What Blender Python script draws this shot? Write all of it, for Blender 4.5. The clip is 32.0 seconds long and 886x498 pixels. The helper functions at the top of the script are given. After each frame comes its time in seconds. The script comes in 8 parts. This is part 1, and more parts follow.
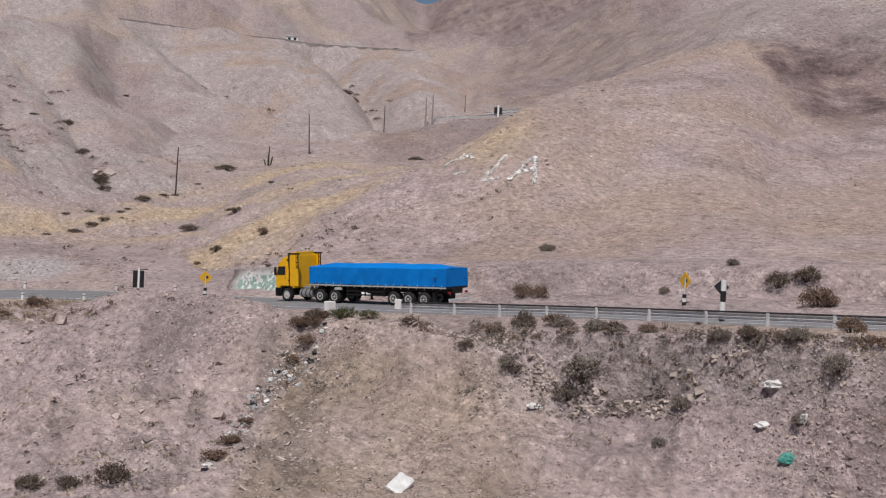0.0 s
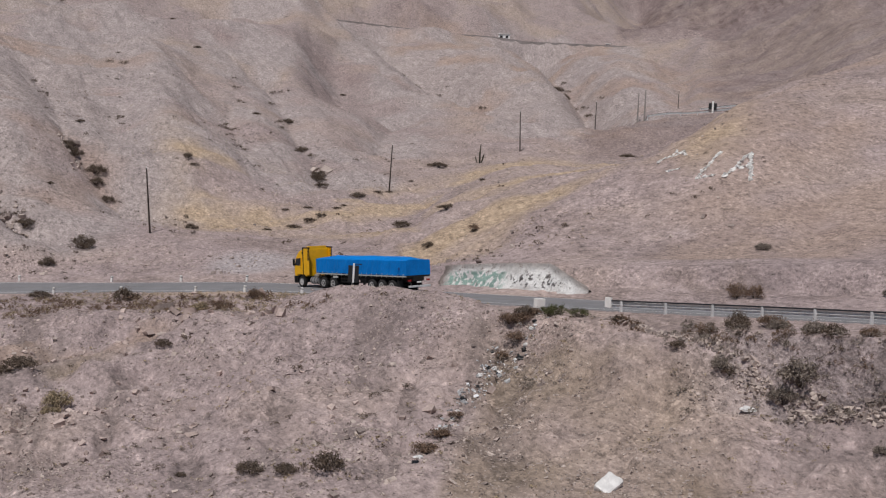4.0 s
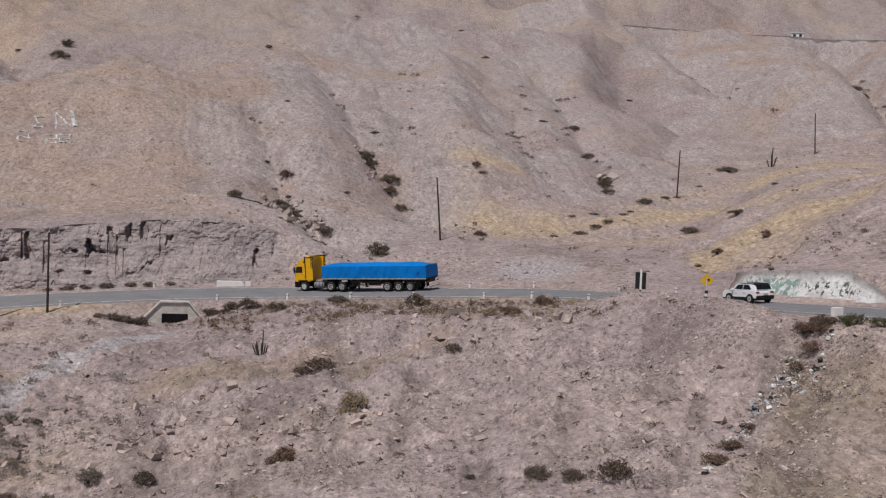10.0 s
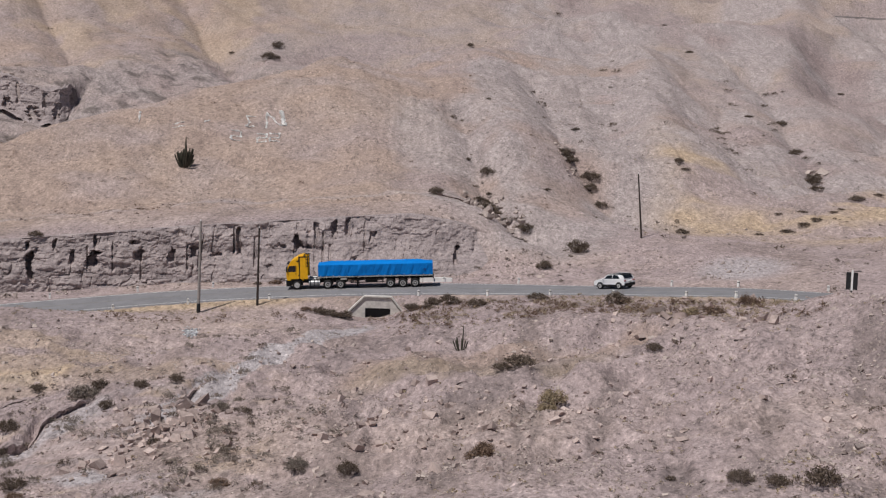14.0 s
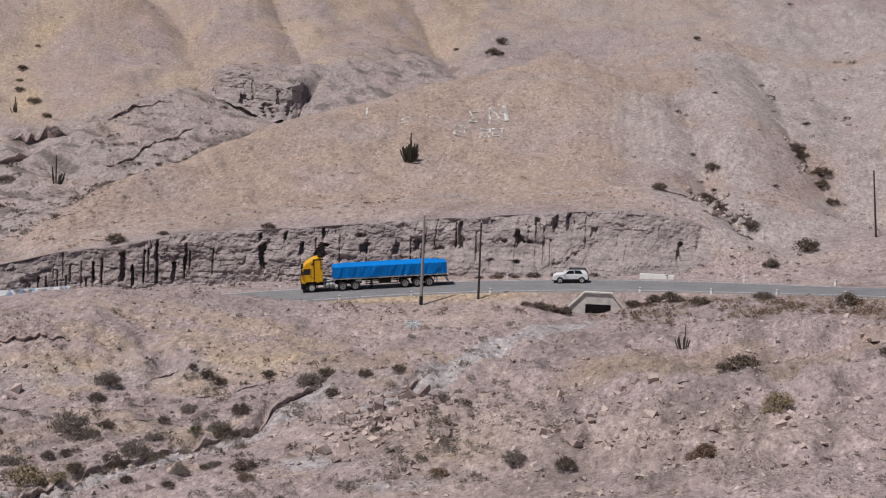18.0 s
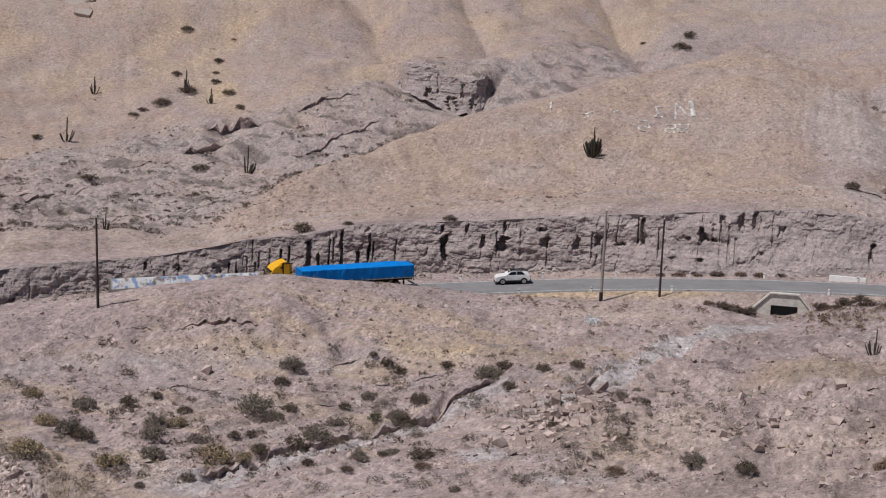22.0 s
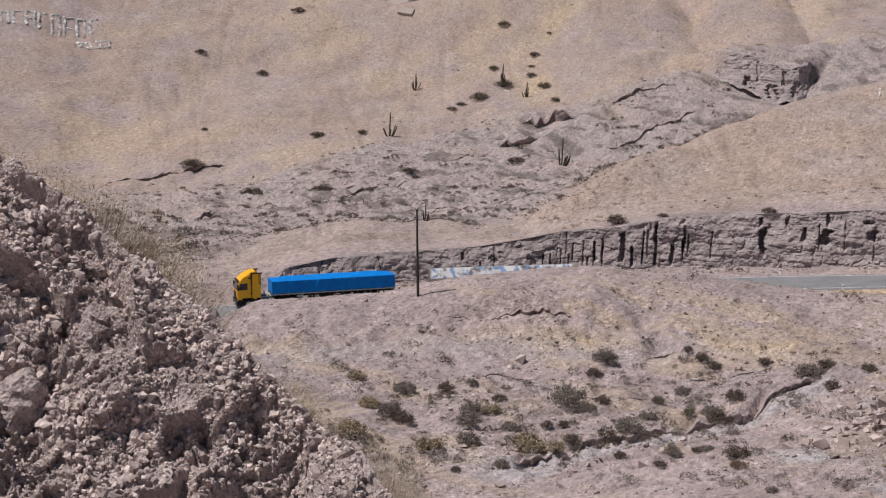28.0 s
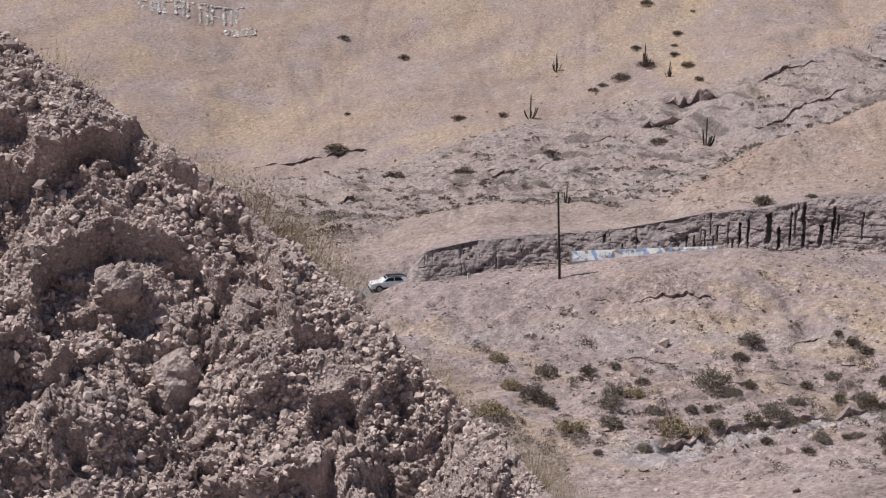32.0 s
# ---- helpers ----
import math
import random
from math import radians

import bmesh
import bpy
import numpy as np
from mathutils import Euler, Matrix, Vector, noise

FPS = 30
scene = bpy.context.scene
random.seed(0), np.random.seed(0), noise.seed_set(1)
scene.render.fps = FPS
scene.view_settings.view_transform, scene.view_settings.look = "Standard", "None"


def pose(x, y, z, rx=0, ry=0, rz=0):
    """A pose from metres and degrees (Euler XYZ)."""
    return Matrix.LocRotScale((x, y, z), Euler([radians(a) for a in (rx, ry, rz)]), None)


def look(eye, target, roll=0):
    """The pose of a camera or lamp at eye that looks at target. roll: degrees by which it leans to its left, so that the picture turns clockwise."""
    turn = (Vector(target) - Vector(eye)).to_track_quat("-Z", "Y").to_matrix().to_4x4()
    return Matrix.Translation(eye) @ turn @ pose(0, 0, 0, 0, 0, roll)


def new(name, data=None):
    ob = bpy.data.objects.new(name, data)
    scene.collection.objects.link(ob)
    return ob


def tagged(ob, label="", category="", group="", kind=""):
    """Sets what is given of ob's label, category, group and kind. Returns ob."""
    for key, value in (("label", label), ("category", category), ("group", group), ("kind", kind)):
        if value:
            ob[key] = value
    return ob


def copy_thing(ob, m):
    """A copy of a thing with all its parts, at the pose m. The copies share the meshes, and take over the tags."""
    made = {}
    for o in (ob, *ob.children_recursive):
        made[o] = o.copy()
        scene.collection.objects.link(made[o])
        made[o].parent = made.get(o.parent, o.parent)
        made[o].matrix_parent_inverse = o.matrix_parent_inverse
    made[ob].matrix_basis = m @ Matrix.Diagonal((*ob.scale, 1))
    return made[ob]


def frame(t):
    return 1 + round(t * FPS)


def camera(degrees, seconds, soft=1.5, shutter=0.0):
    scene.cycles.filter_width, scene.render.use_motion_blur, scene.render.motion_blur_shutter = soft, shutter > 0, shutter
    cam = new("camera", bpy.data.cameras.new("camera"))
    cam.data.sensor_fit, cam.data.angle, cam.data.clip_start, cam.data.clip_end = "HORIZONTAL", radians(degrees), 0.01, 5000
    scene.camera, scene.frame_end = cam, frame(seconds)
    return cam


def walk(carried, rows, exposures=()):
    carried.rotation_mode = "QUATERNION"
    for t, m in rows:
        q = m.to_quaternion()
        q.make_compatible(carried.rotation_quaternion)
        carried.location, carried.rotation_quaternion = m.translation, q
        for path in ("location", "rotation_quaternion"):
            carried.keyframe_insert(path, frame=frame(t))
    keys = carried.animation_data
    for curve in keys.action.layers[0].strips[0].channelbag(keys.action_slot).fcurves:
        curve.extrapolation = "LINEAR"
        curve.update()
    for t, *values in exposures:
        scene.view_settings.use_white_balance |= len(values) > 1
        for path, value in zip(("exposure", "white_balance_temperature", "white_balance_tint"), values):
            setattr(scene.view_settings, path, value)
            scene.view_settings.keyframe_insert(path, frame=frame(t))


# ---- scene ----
SECONDS = 32.0
ARM = 0.25   # the camera is held at arm's length and swings round with the body
cam = camera(38.6, SECONDS, soft=1.2)
# seconds, then the turns about x, y and z in degrees
TURNS = [
    (0.0, 87.65, -2.88, -29.19),
    (0.5, 87.55, -3.05, -27.89),
    (1.0, 87.46, -3.19, -26.73),
    (1.5, 87.37, -3.10, -25.33),
    (2.0, 87.27, -2.99, -23.81),
    (2.5, 87.17, -2.93, -22.55),
    (4.5, 87.02, -2.97, -18.53),
    (5.0, 86.98, -2.87, -17.13),
    (5.5, 86.90, -2.76, -15.86),
    (6.0, 86.90, -2.69, -14.79),
    (6.5, 86.89, -2.63, -13.97),
    (7.0, 86.89, -2.62, -13.15),
    (7.5, 86.95, -2.61, -12.13),
    (8.0, 86.92, -2.50, -11.11),
    (8.5, 86.88, -2.43, -10.10),
    (9.0, 86.80, -2.34, -8.93),
    (9.5, 86.73, -2.26, -7.76),
    (10.0, 86.75, -2.23, -6.80),
    (10.5, 86.75, -2.16, -6.02),
    (11.0, 86.69, -2.13, -5.27),
    (11.5, 86.64, -1.99, -3.98),
    (12.0, 86.56, -1.84, -2.38),
    (12.5, 86.48, -2.01, -1.06),
    (13.0, 86.41, -2.05, 0.13),
    (13.5, 86.34, -2.07, 1.25),
    (15.5, 86.08, -2.13, 5.51),
    (16.0, 86.01, -2.16, 7.05),
    (16.5, 85.93, -2.13, 8.41),
    (17.0, 85.85, -2.06, 9.68),
    (17.5, 85.77, -2.07, 10.93),
    (18.0, 85.69, -2.17, 12.23),
    (18.5, 85.60, -2.31, 13.63),
    (19.0, 85.51, -2.48, 14.90),
    (19.5, 85.42, -2.57, 15.94),
    (20.0, 85.34, -2.63, 17.01),
    (20.5, 85.28, -2.74, 17.92),
    (21.0, 85.21, -2.90, 18.65),
    (21.5, 85.14, -2.95, 19.54),
    (22.0, 85.06, -2.88, 20.47),
    (22.5, 85.00, -2.77, 21.46),
    (23.0, 84.91, -2.67, 22.76),
    (23.5, 84.81, -2.64, 24.06),
    (24.0, 84.71, -2.58, 25.51),
    (24.5, 84.62, -2.44, 26.91),
    (25.0, 84.54, -2.31, 28.09),
    (25.5, 84.45, -2.40, 29.36),
    (27.5, 84.16, -2.16, 33.49),
    (28.0, 84.09, -2.01, 34.57),
    (28.5, 84.01, -1.87, 35.74),
    (29.0, 83.95, -1.72, 36.72),
    (29.5, 83.81, -1.62, 37.74),
    (30.0, 83.60, -1.50, 38.44),
    (30.5, 83.40, -1.47, 38.67),
    (31.0, 83.31, -1.34, 39.31),
    (31.5, 83.21, -1.21, 40.28),
    (32.0, 83.13, -1.13, 40.89),
]


def eye_at(rz):
    a = radians(rz)
    return ARM * -math.sin(a), ARM * math.cos(a) - ARM, 0.0


walk(cam, [(t, pose(*eye_at(rz), rx, ry, rz)) for t, rx, ry, rz in TURNS],
     exposures=[(0.0, -0.14), (2.5, -0.25), (5.0, -0.34), (9.0, -0.32), (11.0, -0.28), (13.0, -0.16), (20.0, -0.13), (24.0, -0.1), (28.0, 0.0), (32.0, 0.04)])

# ---- light: a high, hard sun in a clear mountain sky ----
SUN_FROM = Vector((-0.31, -0.36, 0.88)).normalized()
world = bpy.data.worlds.new("sky")
scene.world = world
world.use_nodes = True
sky = world.node_tree.nodes.new("ShaderNodeTexSky")
sky.sky_type, sky.sun_disc = "NISHITA", False
sky.sun_elevation = math.asin(SUN_FROM.z)
sky.sun_rotation = math.atan2(SUN_FROM.x, SUN_FROM.y)
sky.altitude = 2500
backing = world.node_tree.nodes["Background"]
backing.inputs["Strength"].default_value = 0.05
world.node_tree.links.new(sky.outputs["Color"], backing.inputs["Color"])
sun = new("sun", bpy.data.lights.new("sun", "SUN"))
sun.data.energy, sun.data.angle, sun.data.color = 3.9, radians(0.53), (1.0, 0.955, 0.915)
sun.matrix_world = look((0, 0, 300), Vector((0, 0, 300)) - SUN_FROM)


# ---- landforms: lines across the valley as (bearing in degrees, range, height), from the near slope to the far range ----
L_NEAR = [(-180, 62, -18), (-60, 70, -22.4), (-46.5, 70, -22.1), (-30, 73, -22.0), (-12, 70, -19.1), (3.1, 60, -16.2), (6, 61, -16.3), (15.1, 58, -14.7), (30, 55, -13.6), (45.4, 55, -12.4), (60, 52, -11.5), (180, 62, -18)]
L_MID = [(-180, 80, -16), (-60, 88, -21.6), (-42.8, 90, -21.2), (-32.5, 95, -20.9), (-22, 97, -20.6), (-16.9, 95, -18.6), (-7, 88, -16.9), (1, 85, -15.3), (8, 82, -14.4), (12.5, 76, -12.7), (22.4, 76, -11.7), (29.7, 68, -11.3), (40.2, 62, -9.5), (47.5, 56, -8.5), (60, 53.5, -8), (180, 80, -16)]
L_BROW = [(-180, 100, -14), (-60, 98, -20.6), (-50, 107, -20.4), (-45.5, 114, -19.6), (-42.8, 115, -16.8), (-39, 116, -16.4), (-37.1, 116.5, -16.2), (-35, 117, -15.3), (-33.6, 118, -14.75), (-31.8, 119, -14.3), (-29.8, 120, -13.9), (-27.6, 121.5, -13.52), (-26, 122.5, -13.9), (-24, 124, -14.2), (-21.5, 126, -14.6), (-19.3, 127, -15.1), (-16, 127, -15.5), (-13.4, 128, -15.6), (-8.4, 127, -14.9), (-4.9, 126, -15.7), (-3.2, 126, -14.2), (-0.8, 125, -13.4), (2.8, 120, -12.3), (7.8, 111, -11.1), (12.4, 105, -10.1), (14.5, 100, -8.8), (16.7, 95, -7.85), (17.9, 92, -7.65), (19.3, 89, -7.62), (21.2, 85, -7.62), (22.6, 82.5, -8.0), (29.5, 74, -7.65), (37.5, 65, -6.5), (47.3, 58, -5.3), (60, 55, -4.6), (180, 100, -14)]
L_TOP = [(-180, 140, -8), (-60, 112, -19), (-50, 117, -18.6), (-44.1, 124, -17.5), (-41.6, 130, -15.9), (-39.1, 135, -15.1), (-36.5, 138, -14.75), (-34.5, 140, -14.5), (-32.8, 141.5, -14.2), (-30.5, 143.5, -13.2), (-28.9, 146, -12.4), (-26.9, 147, -11.9), (-24.5, 148, -10.5), (-17, 148, -8.8), (-12.2, 149, -7.6), (-7.3, 150, -6.5), (-3.5, 151, -5.7), (-0.6, 153, -7.2), (3.1, 156, -9.5), (6.8, 160, -7.9), (12.8, 148, -8.5), (16.9, 142, -8), (18.6, 126, -8.5), (24.6, 111, -6), (34.8, 99, -4), (44.7, 91, -2.7), (60, 84, -1.5), (180, 140, -8)]
L_BENCH = [(-180, 170, 0), (-60, 122, -18.4), (-50, 127, -18), (-44.1, 132, -17.1), (-39.1, 143, -14.5), (-31, 152, -14.1), (-27, 159, -11.4), (-17, 166, -7), (-9.8, 166, -5.7), (-3.5, 166, -4.2), (0.3, 172, -2.8), (2.9, 180, -3.4), (6.8, 174, -6.9), (12.7, 178, -7.1), (16.6, 170, -6.3), (18.7, 128, -8.4), (22.9, 128, -3.7), (27.7, 140, 2.1), (30.3, 145, 5.9), (32, 150, 9.7), (34.9, 160, 13.9), (41.8, 178, 20.4), (46.2, 172, 14.3), (60, 165, 15), (180, 170, 0)]
L_CREST = [(-180, 240, 15), (-60, 136, -17.4), (-50, 138, -17), (-44.1, 146, -16.4), (-39.1, 158, -14.4), (-33.5, 157, -14), (-31, 159, -12.6), (-29.4, 162, -10.5), (-27, 172, -6.8), (-22.1, 195, 0.1), (-18.6, 210, 4.8), (-14.6, 225, 9.8), (-12.1, 235, 13.5), (-7.1, 255, 20.8), (0.2, 255, 13.5), (5.3, 258, 12), (10.3, 235, 5), (14.2, 215, -1), (17.4, 221, -1.5), (20.2, 235, 2.2), (23.2, 256, 7.1), (25.7, 245, 5.7), (29.5, 235, 5.2), (34.5, 225, 16.9), (41.7, 232, 33.1), (45.2, 240, 41.1), (60, 240, 45), (180, 240, 15)]
L_GULLY = [(-180, 300, 25), (-60, 168, -16.8), (-45.4, 180, -16.2), (-41.7, 190, -14.8), (-36.6, 200, -12.3), (-32.8, 205, -10.3), (-27, 204, -8.4), (-22.1, 228, -0.9), (-18.6, 245, 4.2), (-14.6, 262, 9.4), (-9.6, 285, 16.9), (-5, 292, 21), (0.1, 300, 22.7), (5.2, 303, 24), (9, 298, 20), (12.6, 290, 16), (16.4, 285, 9.8), (20.2, 300, 11.5), (23.9, 305, 13.6), (26.4, 290, 13.9), (28.4, 292, 17.6), (32, 292, 19.1), (34.5, 290, 20.5), (41.7, 300, 40.9), (46.4, 300, 48.9), (60, 300, 52), (180, 300, 25)]
L_BANK = [(-180, 400, 40), (-60, 232, -15.5), (-50, 236, -14.9), (-44.2, 241, -9.9), (-36.7, 250, -3.7), (-34.1, 258, -0.6), (-29.5, 266, 2), (-22.2, 290, 14.1), (-18.7, 300, 18.4), (-9.7, 370, 36.4), (0.1, 390, 43.2), (7.4, 410, 46.4), (14.9, 420, 45.8), (21.3, 440, 43), (26.5, 480, 48), (31.8, 480, 52.1), (36.8, 420, 60), (46.3, 400, 70.2), (60, 400, 72), (180, 400, 40)]
L_FAR = [(-180, 700, 90), (-60, 400, 38), (-51.5, 400, 40.9), (-41.9, 410, 46), (-29.4, 420, 50.5), (-22.4, 440, 59.9), (-12.3, 470, 68), (0, 540, 85.8), (7.2, 580, 90.3), (14.8, 600, 97), (19.4, 720, 113), (25.3, 800, 124.5), (27.1, 830, 126.7), (28, 850, 126), (28.8, 830, 128.3), (31.6, 760, 129.3), (46.3, 560, 112.4), (60, 560, 115), (180, 700, 90)]

# the road's centre line, from its upper to its lower end: x, y, z
ROAD = [(74, -22, -0.8), (68, -5, -2.0), (62, 12, -3.2), (56, 30, -4.3), (51, 46, -5.4), (46, 62, -6.55), (41, 75, -7.55), (35, 88, -8.42), (25, 113.0, -10.2), (17.2, 120.5, -11.02), (5.6, 130.8, -12.33), (-4.5, 134.4, -12.95), (-15.5, 134.6, -13.52), (-31.4, 132.2, -14.6), (-46.4, 126.2, -15.9), (-55.4, 119.3, -16.7), (-70, 105, -18), (-83, 89, -19.1), (-94, 73, -20.1), (-103, 56, -21), (-112, 36, -22)]
HALF_ROAD = 3.7


def spline(points, step):
    """Even samples along a smooth curve through points."""
    p = np.array(points, float)
    p = np.vstack([2 * p[0] - p[1], p, 2 * p[-1] - p[-2]])
    out = []
    for i in range(1, len(p) - 2):
        t = np.linspace(0, 1, 60, endpoint=False)[:, None]
        a, b, c, d = p[i - 1], p[i], p[i + 1], p[i + 2]
        out.append(0.5 * (2 * b + (c - a) * t + (2 * a - 5 * b + 4 * c - d) * t * t + (3 * b - a - 3 * c + d) * t ** 3))
    out = np.vstack(out + [p[-2:-1]])
    s = np.concatenate([[0], np.cumsum(np.linalg.norm(np.diff(out[:, :2], axis=0), axis=1))])
    even = np.arange(0, s[-1], step)
    return even, np.stack([np.interp(even, s, out[:, k]) for k in range(out.shape[1])], 1)


RS, RP = spline(ROAD, 0.5)
kernel = np.ones(17) / 17
for k in range(3):
    ends = np.concatenate([np.full(8, RP[0, k]), RP[:, k], np.full(8, RP[-1, k])])
    RP[8:-8, k] = np.convolve(ends, kernel, "valid")[8:-8]
RT = np.gradient(RP[:, :2], axis=0)
RT /= np.linalg.norm(RT, axis=1)[:, None]
RN = np.stack([RT[:, 1], -RT[:, 0]], 1)          # to the far side of the road
RAZ = np.degrees(np.arctan2(RP[:, 0], RP[:, 1]))
RBANK = np.interp(RAZ, [-60, -45, -30, 5, 12, 25], [0.02, 0.03, 0.065, 0.065, 0.05, 0.02])


def road_at(s, off=0.0):
    """The place on the road s metres along and off metres to its far side, the way down the road, and the bank."""
    x, y, z, nx, ny, tx, ty, b = [float(np.interp(s, RS, v)) for v in (RP[:, 0], RP[:, 1], RP[:, 2], RN[:, 0], RN[:, 1], RT[:, 0], RT[:, 1], RBANK)]
    return Vector((x + nx * off, y + ny * off, z + b * off)), Vector((tx, ty, 0)).normalized(), b


def lattice(ix, iy, seed):
    h = (ix.astype(np.int64) * 374761393 + iy.astype(np.int64) * 668265263 + seed * 974634777) & 0xFFFFFFFF
    h = ((h ^ (h >> 13)) * 1274126177) & 0xFFFFFFFF
    return ((h ^ (h >> 16)) & 0xFFFF) / 65535.0 * 2 - 1


def rough(x, y, seed=0):
    ix, iy = np.floor(x), np.floor(y)
    fx, fy = x - ix, y - iy
    fx, fy = fx * fx * (3 - 2 * fx), fy * fy * (3 - 2 * fy)
    a, b = lattice(ix, iy, seed), lattice(ix + 1, iy, seed)
    c, d = lattice(ix, iy + 1, seed), lattice(ix + 1, iy + 1, seed)
    return (a + (b - a) * fx) * (1 - fy) + (c + (d - c) * fx) * fy


def fbm(x, y, octaves=4, seed=0):
    total, amp = np.zeros_like(x), 1.0
    for k in range(octaves):
        total = total + amp * rough(x, y, seed + k)
        x, y, amp = x * 2.03 + 5.3, y * 2.03 - 3.7, amp * 0.5
    return total


def smooth(a, b, v):
    t = np.clip((v - a) / (b - a), 0, 1)
    return t * t * (3 - 2 * t)


# eroded banks across the slopes: bearing and range along the lip, depth, and reach of the hollow before it
WASH_BANKS = [
    ([(-31, 80), (-28.4, 82.4), (-26.7, 85.0), (-24.2, 87.4), (-21.7, 90.6), (-20.2, 92.8), (-19.2, 95.5), (-17.2, 98.4)], 2.2, 4.0),
    ([(-14.3, 94.5), (-13.6, 95.8), (-12.7, 99.2), (-11.4, 102), (-10.9, 104)], 1.8, 2.0),
    ([(-34.5, 107.8), (-33, 108.4), (-30.5, 109.2), (-28, 110)], 0.9, 1.2),
    ([(-25.6, 104.2), (-24.6, 105.6), (-23.3, 106.4)], 0.8, 2.0),
    ([(-36.5, 97.5), (-33, 98.5), (-30, 99.0)], 0.35, 1.5),
    ([(-30, 93.5), (-27, 95), (-24.5, 96)], 0.35, 1.5),
    ([(-26, 99.5), (-22, 101.5), (-18.5, 103)], 0.4, 1.5),
    ([(-34, 86), (-31.5, 87), (-29.5, 88)], 0.35, 1.5),
    ([(3.8, 96), (6, 97.5), (8.4, 97)], 0.5, 1.6),
    ([(-4, 88), (-2, 89.5), (0.5, 89)], 0.4, 1.6),
    ([(11.5, 80), (13.5, 81), (15, 80)], 0.4, 1.4),
]
GULLY_BANKS = [
    ([(-46.4, 199), (-44.7, 204.6), (-43.3, 208), (-41.8, 209.6)], 1.5, 5.0),
    ([(-41.0, 210), (-39.3, 216), (-37.8, 218.5)], 1.2, 4.0),
    ([(-39.6, 202), (-37.9, 210), (-36.1, 217), (-35.0, 224)], 1.3, 4.0),
    ([(-31.3, 255.6), (-30.8, 256.8), (-30.0, 257.6), (-29.0, 257.4), (-28.4, 258)], 4.4, 5.0),
    ([(-32.3, 240), (-31.2, 242.5), (-30.0, 249.5)], 2.6, 4.0),
    ([(-34.9, 230), (-33.2, 237), (-32.2, 239.5)], 0.8, 3.0),
    ([(-49.6, 246.8), (-46.9, 250), (-44, 254)], 1.4, 5.0),
    ([(-42, 178), (-39, 183), (-36.5, 190)], 0.6, 3.0),
    ([(-27.5, 262), (-25.8, 268), (-24.2, 276)], 1.4, 4.0),
    ([(-27.5, 238), (-25.5, 248), (-23.0, 258)], 0.8, 4.0),
]
HILL_BANKS = [
    ([(-3.0, 168), (-2, 167.5), (-0.3, 166.5), (1.6, 163)], 1.0, 6.0),
]

# crests as (bearing, range, elevation angle), with the fall to each side
SPURS = [
    ([(13.1, 452, 6.75), (16.0, 415, 5.7), (18.5, 375, 4.2), (21.5, 338, 3.26), (25.4, 296, 2.62)], 0.42),
    ([(19.6, 480, 6.3), (20.9, 448, 6.15), (22.0, 415, 5.75), (23.2, 380, 4.95), (24.6, 338, 3.8), (25.8, 298, 2.78)], 0.40),
    ([(26.4, 482, 6.2), (27.2, 445, 6.0), (28.1, 402, 5.2), (29.1, 345, 4.0)], 0.42),
]
# rounded rises: line, height, half width
RISES = [
    ([(-1.5, 330), (-0.4, 285), (0.6, 240), (1.2, 205)], 4.0, 22),
    ([(6.4, 330), (7.0, 280), (7.6, 235), (8.0, 205)], 3.5, 14),
]
RAVINES = [
    ([(16.6, 440), (18.6, 405), (20.6, 372), (23.0, 336), (25.4, 306)], 6.0, 15),
    ([(22.9, 500), (24.6, 430), (25.6, 385), (26.2, 350), (26.8, 302)], 8.0, 16),
    ([(11.4, 335), (12.2, 300), (13.2, 263), (14.1, 235), (14.5, 218)], 3.0, 9),
    ([(1.6, 290), (2.3, 250), (3.2, 205), (4.4, 194), (6.0, 182)], 2.6, 9),
    ([(-1.6, 225), (-0.8, 192), (-0.2, 172), (0.8, 165), (2.0, 160)], 3.0, 7),
    ([(2.9, 444), (4.3, 340), (5.6, 300), (5.4, 262), (5.0, 225)], 1.8, 12),
    ([(10.9, 350), (9.9, 275), (10.4, 240)], 1.8, 12),
    ([(8.6, 330), (8.4, 285), (9.0, 240)], 1.2, 9),
    ([(17.6, 330), (17.0, 300), (16.8, 270)], 3.0, 9),
    ([(36.6, 160), (36.0, 135), (37.0, 118), (36.0, 102)], 0.6, 4),
    ([(44.5, 160), (43.6, 130), (44.6, 108)], 0.7, 4),
    ([(-21.0, 400), (-19.5, 345), (-18.6, 310)], 4.0, 12),
    ([(-15.0, 430), (-13.0, 370), (-11.5, 320)], 4.5, 14),
    ([(-26.5, 400), (-24.0, 340), (-22.8, 305)], 4.0, 12),
]
# the far road: bearing, range, elevation angle
UPPER_BENCH = [(8, 470, 7.3), (11.9, 476, 7.08), (14.8, 482, 6.93), (19.7, 492, 6.62), (21.7, 497, 6.57), (23.2, 500, 6.43), (26.7, 505, 6.42), (28.9, 505, 6.4), (32, 500, 6.4)]
# steps in the slope with a bare face: bearing and range of the foot, height, run-out behind
SCARPS = [([(-24.4, 297), (-22.8, 288), (-21.8, 284), (-20.8, 280), (-19.8, 276), (-19.1, 276), (-18.5, 281), (-17.6, 296)], 5.4, 30)]
CRAG = [(43.0, 212), (44.8, 212), (46.0, 197), (47.1, 184), (48.5, 168)]


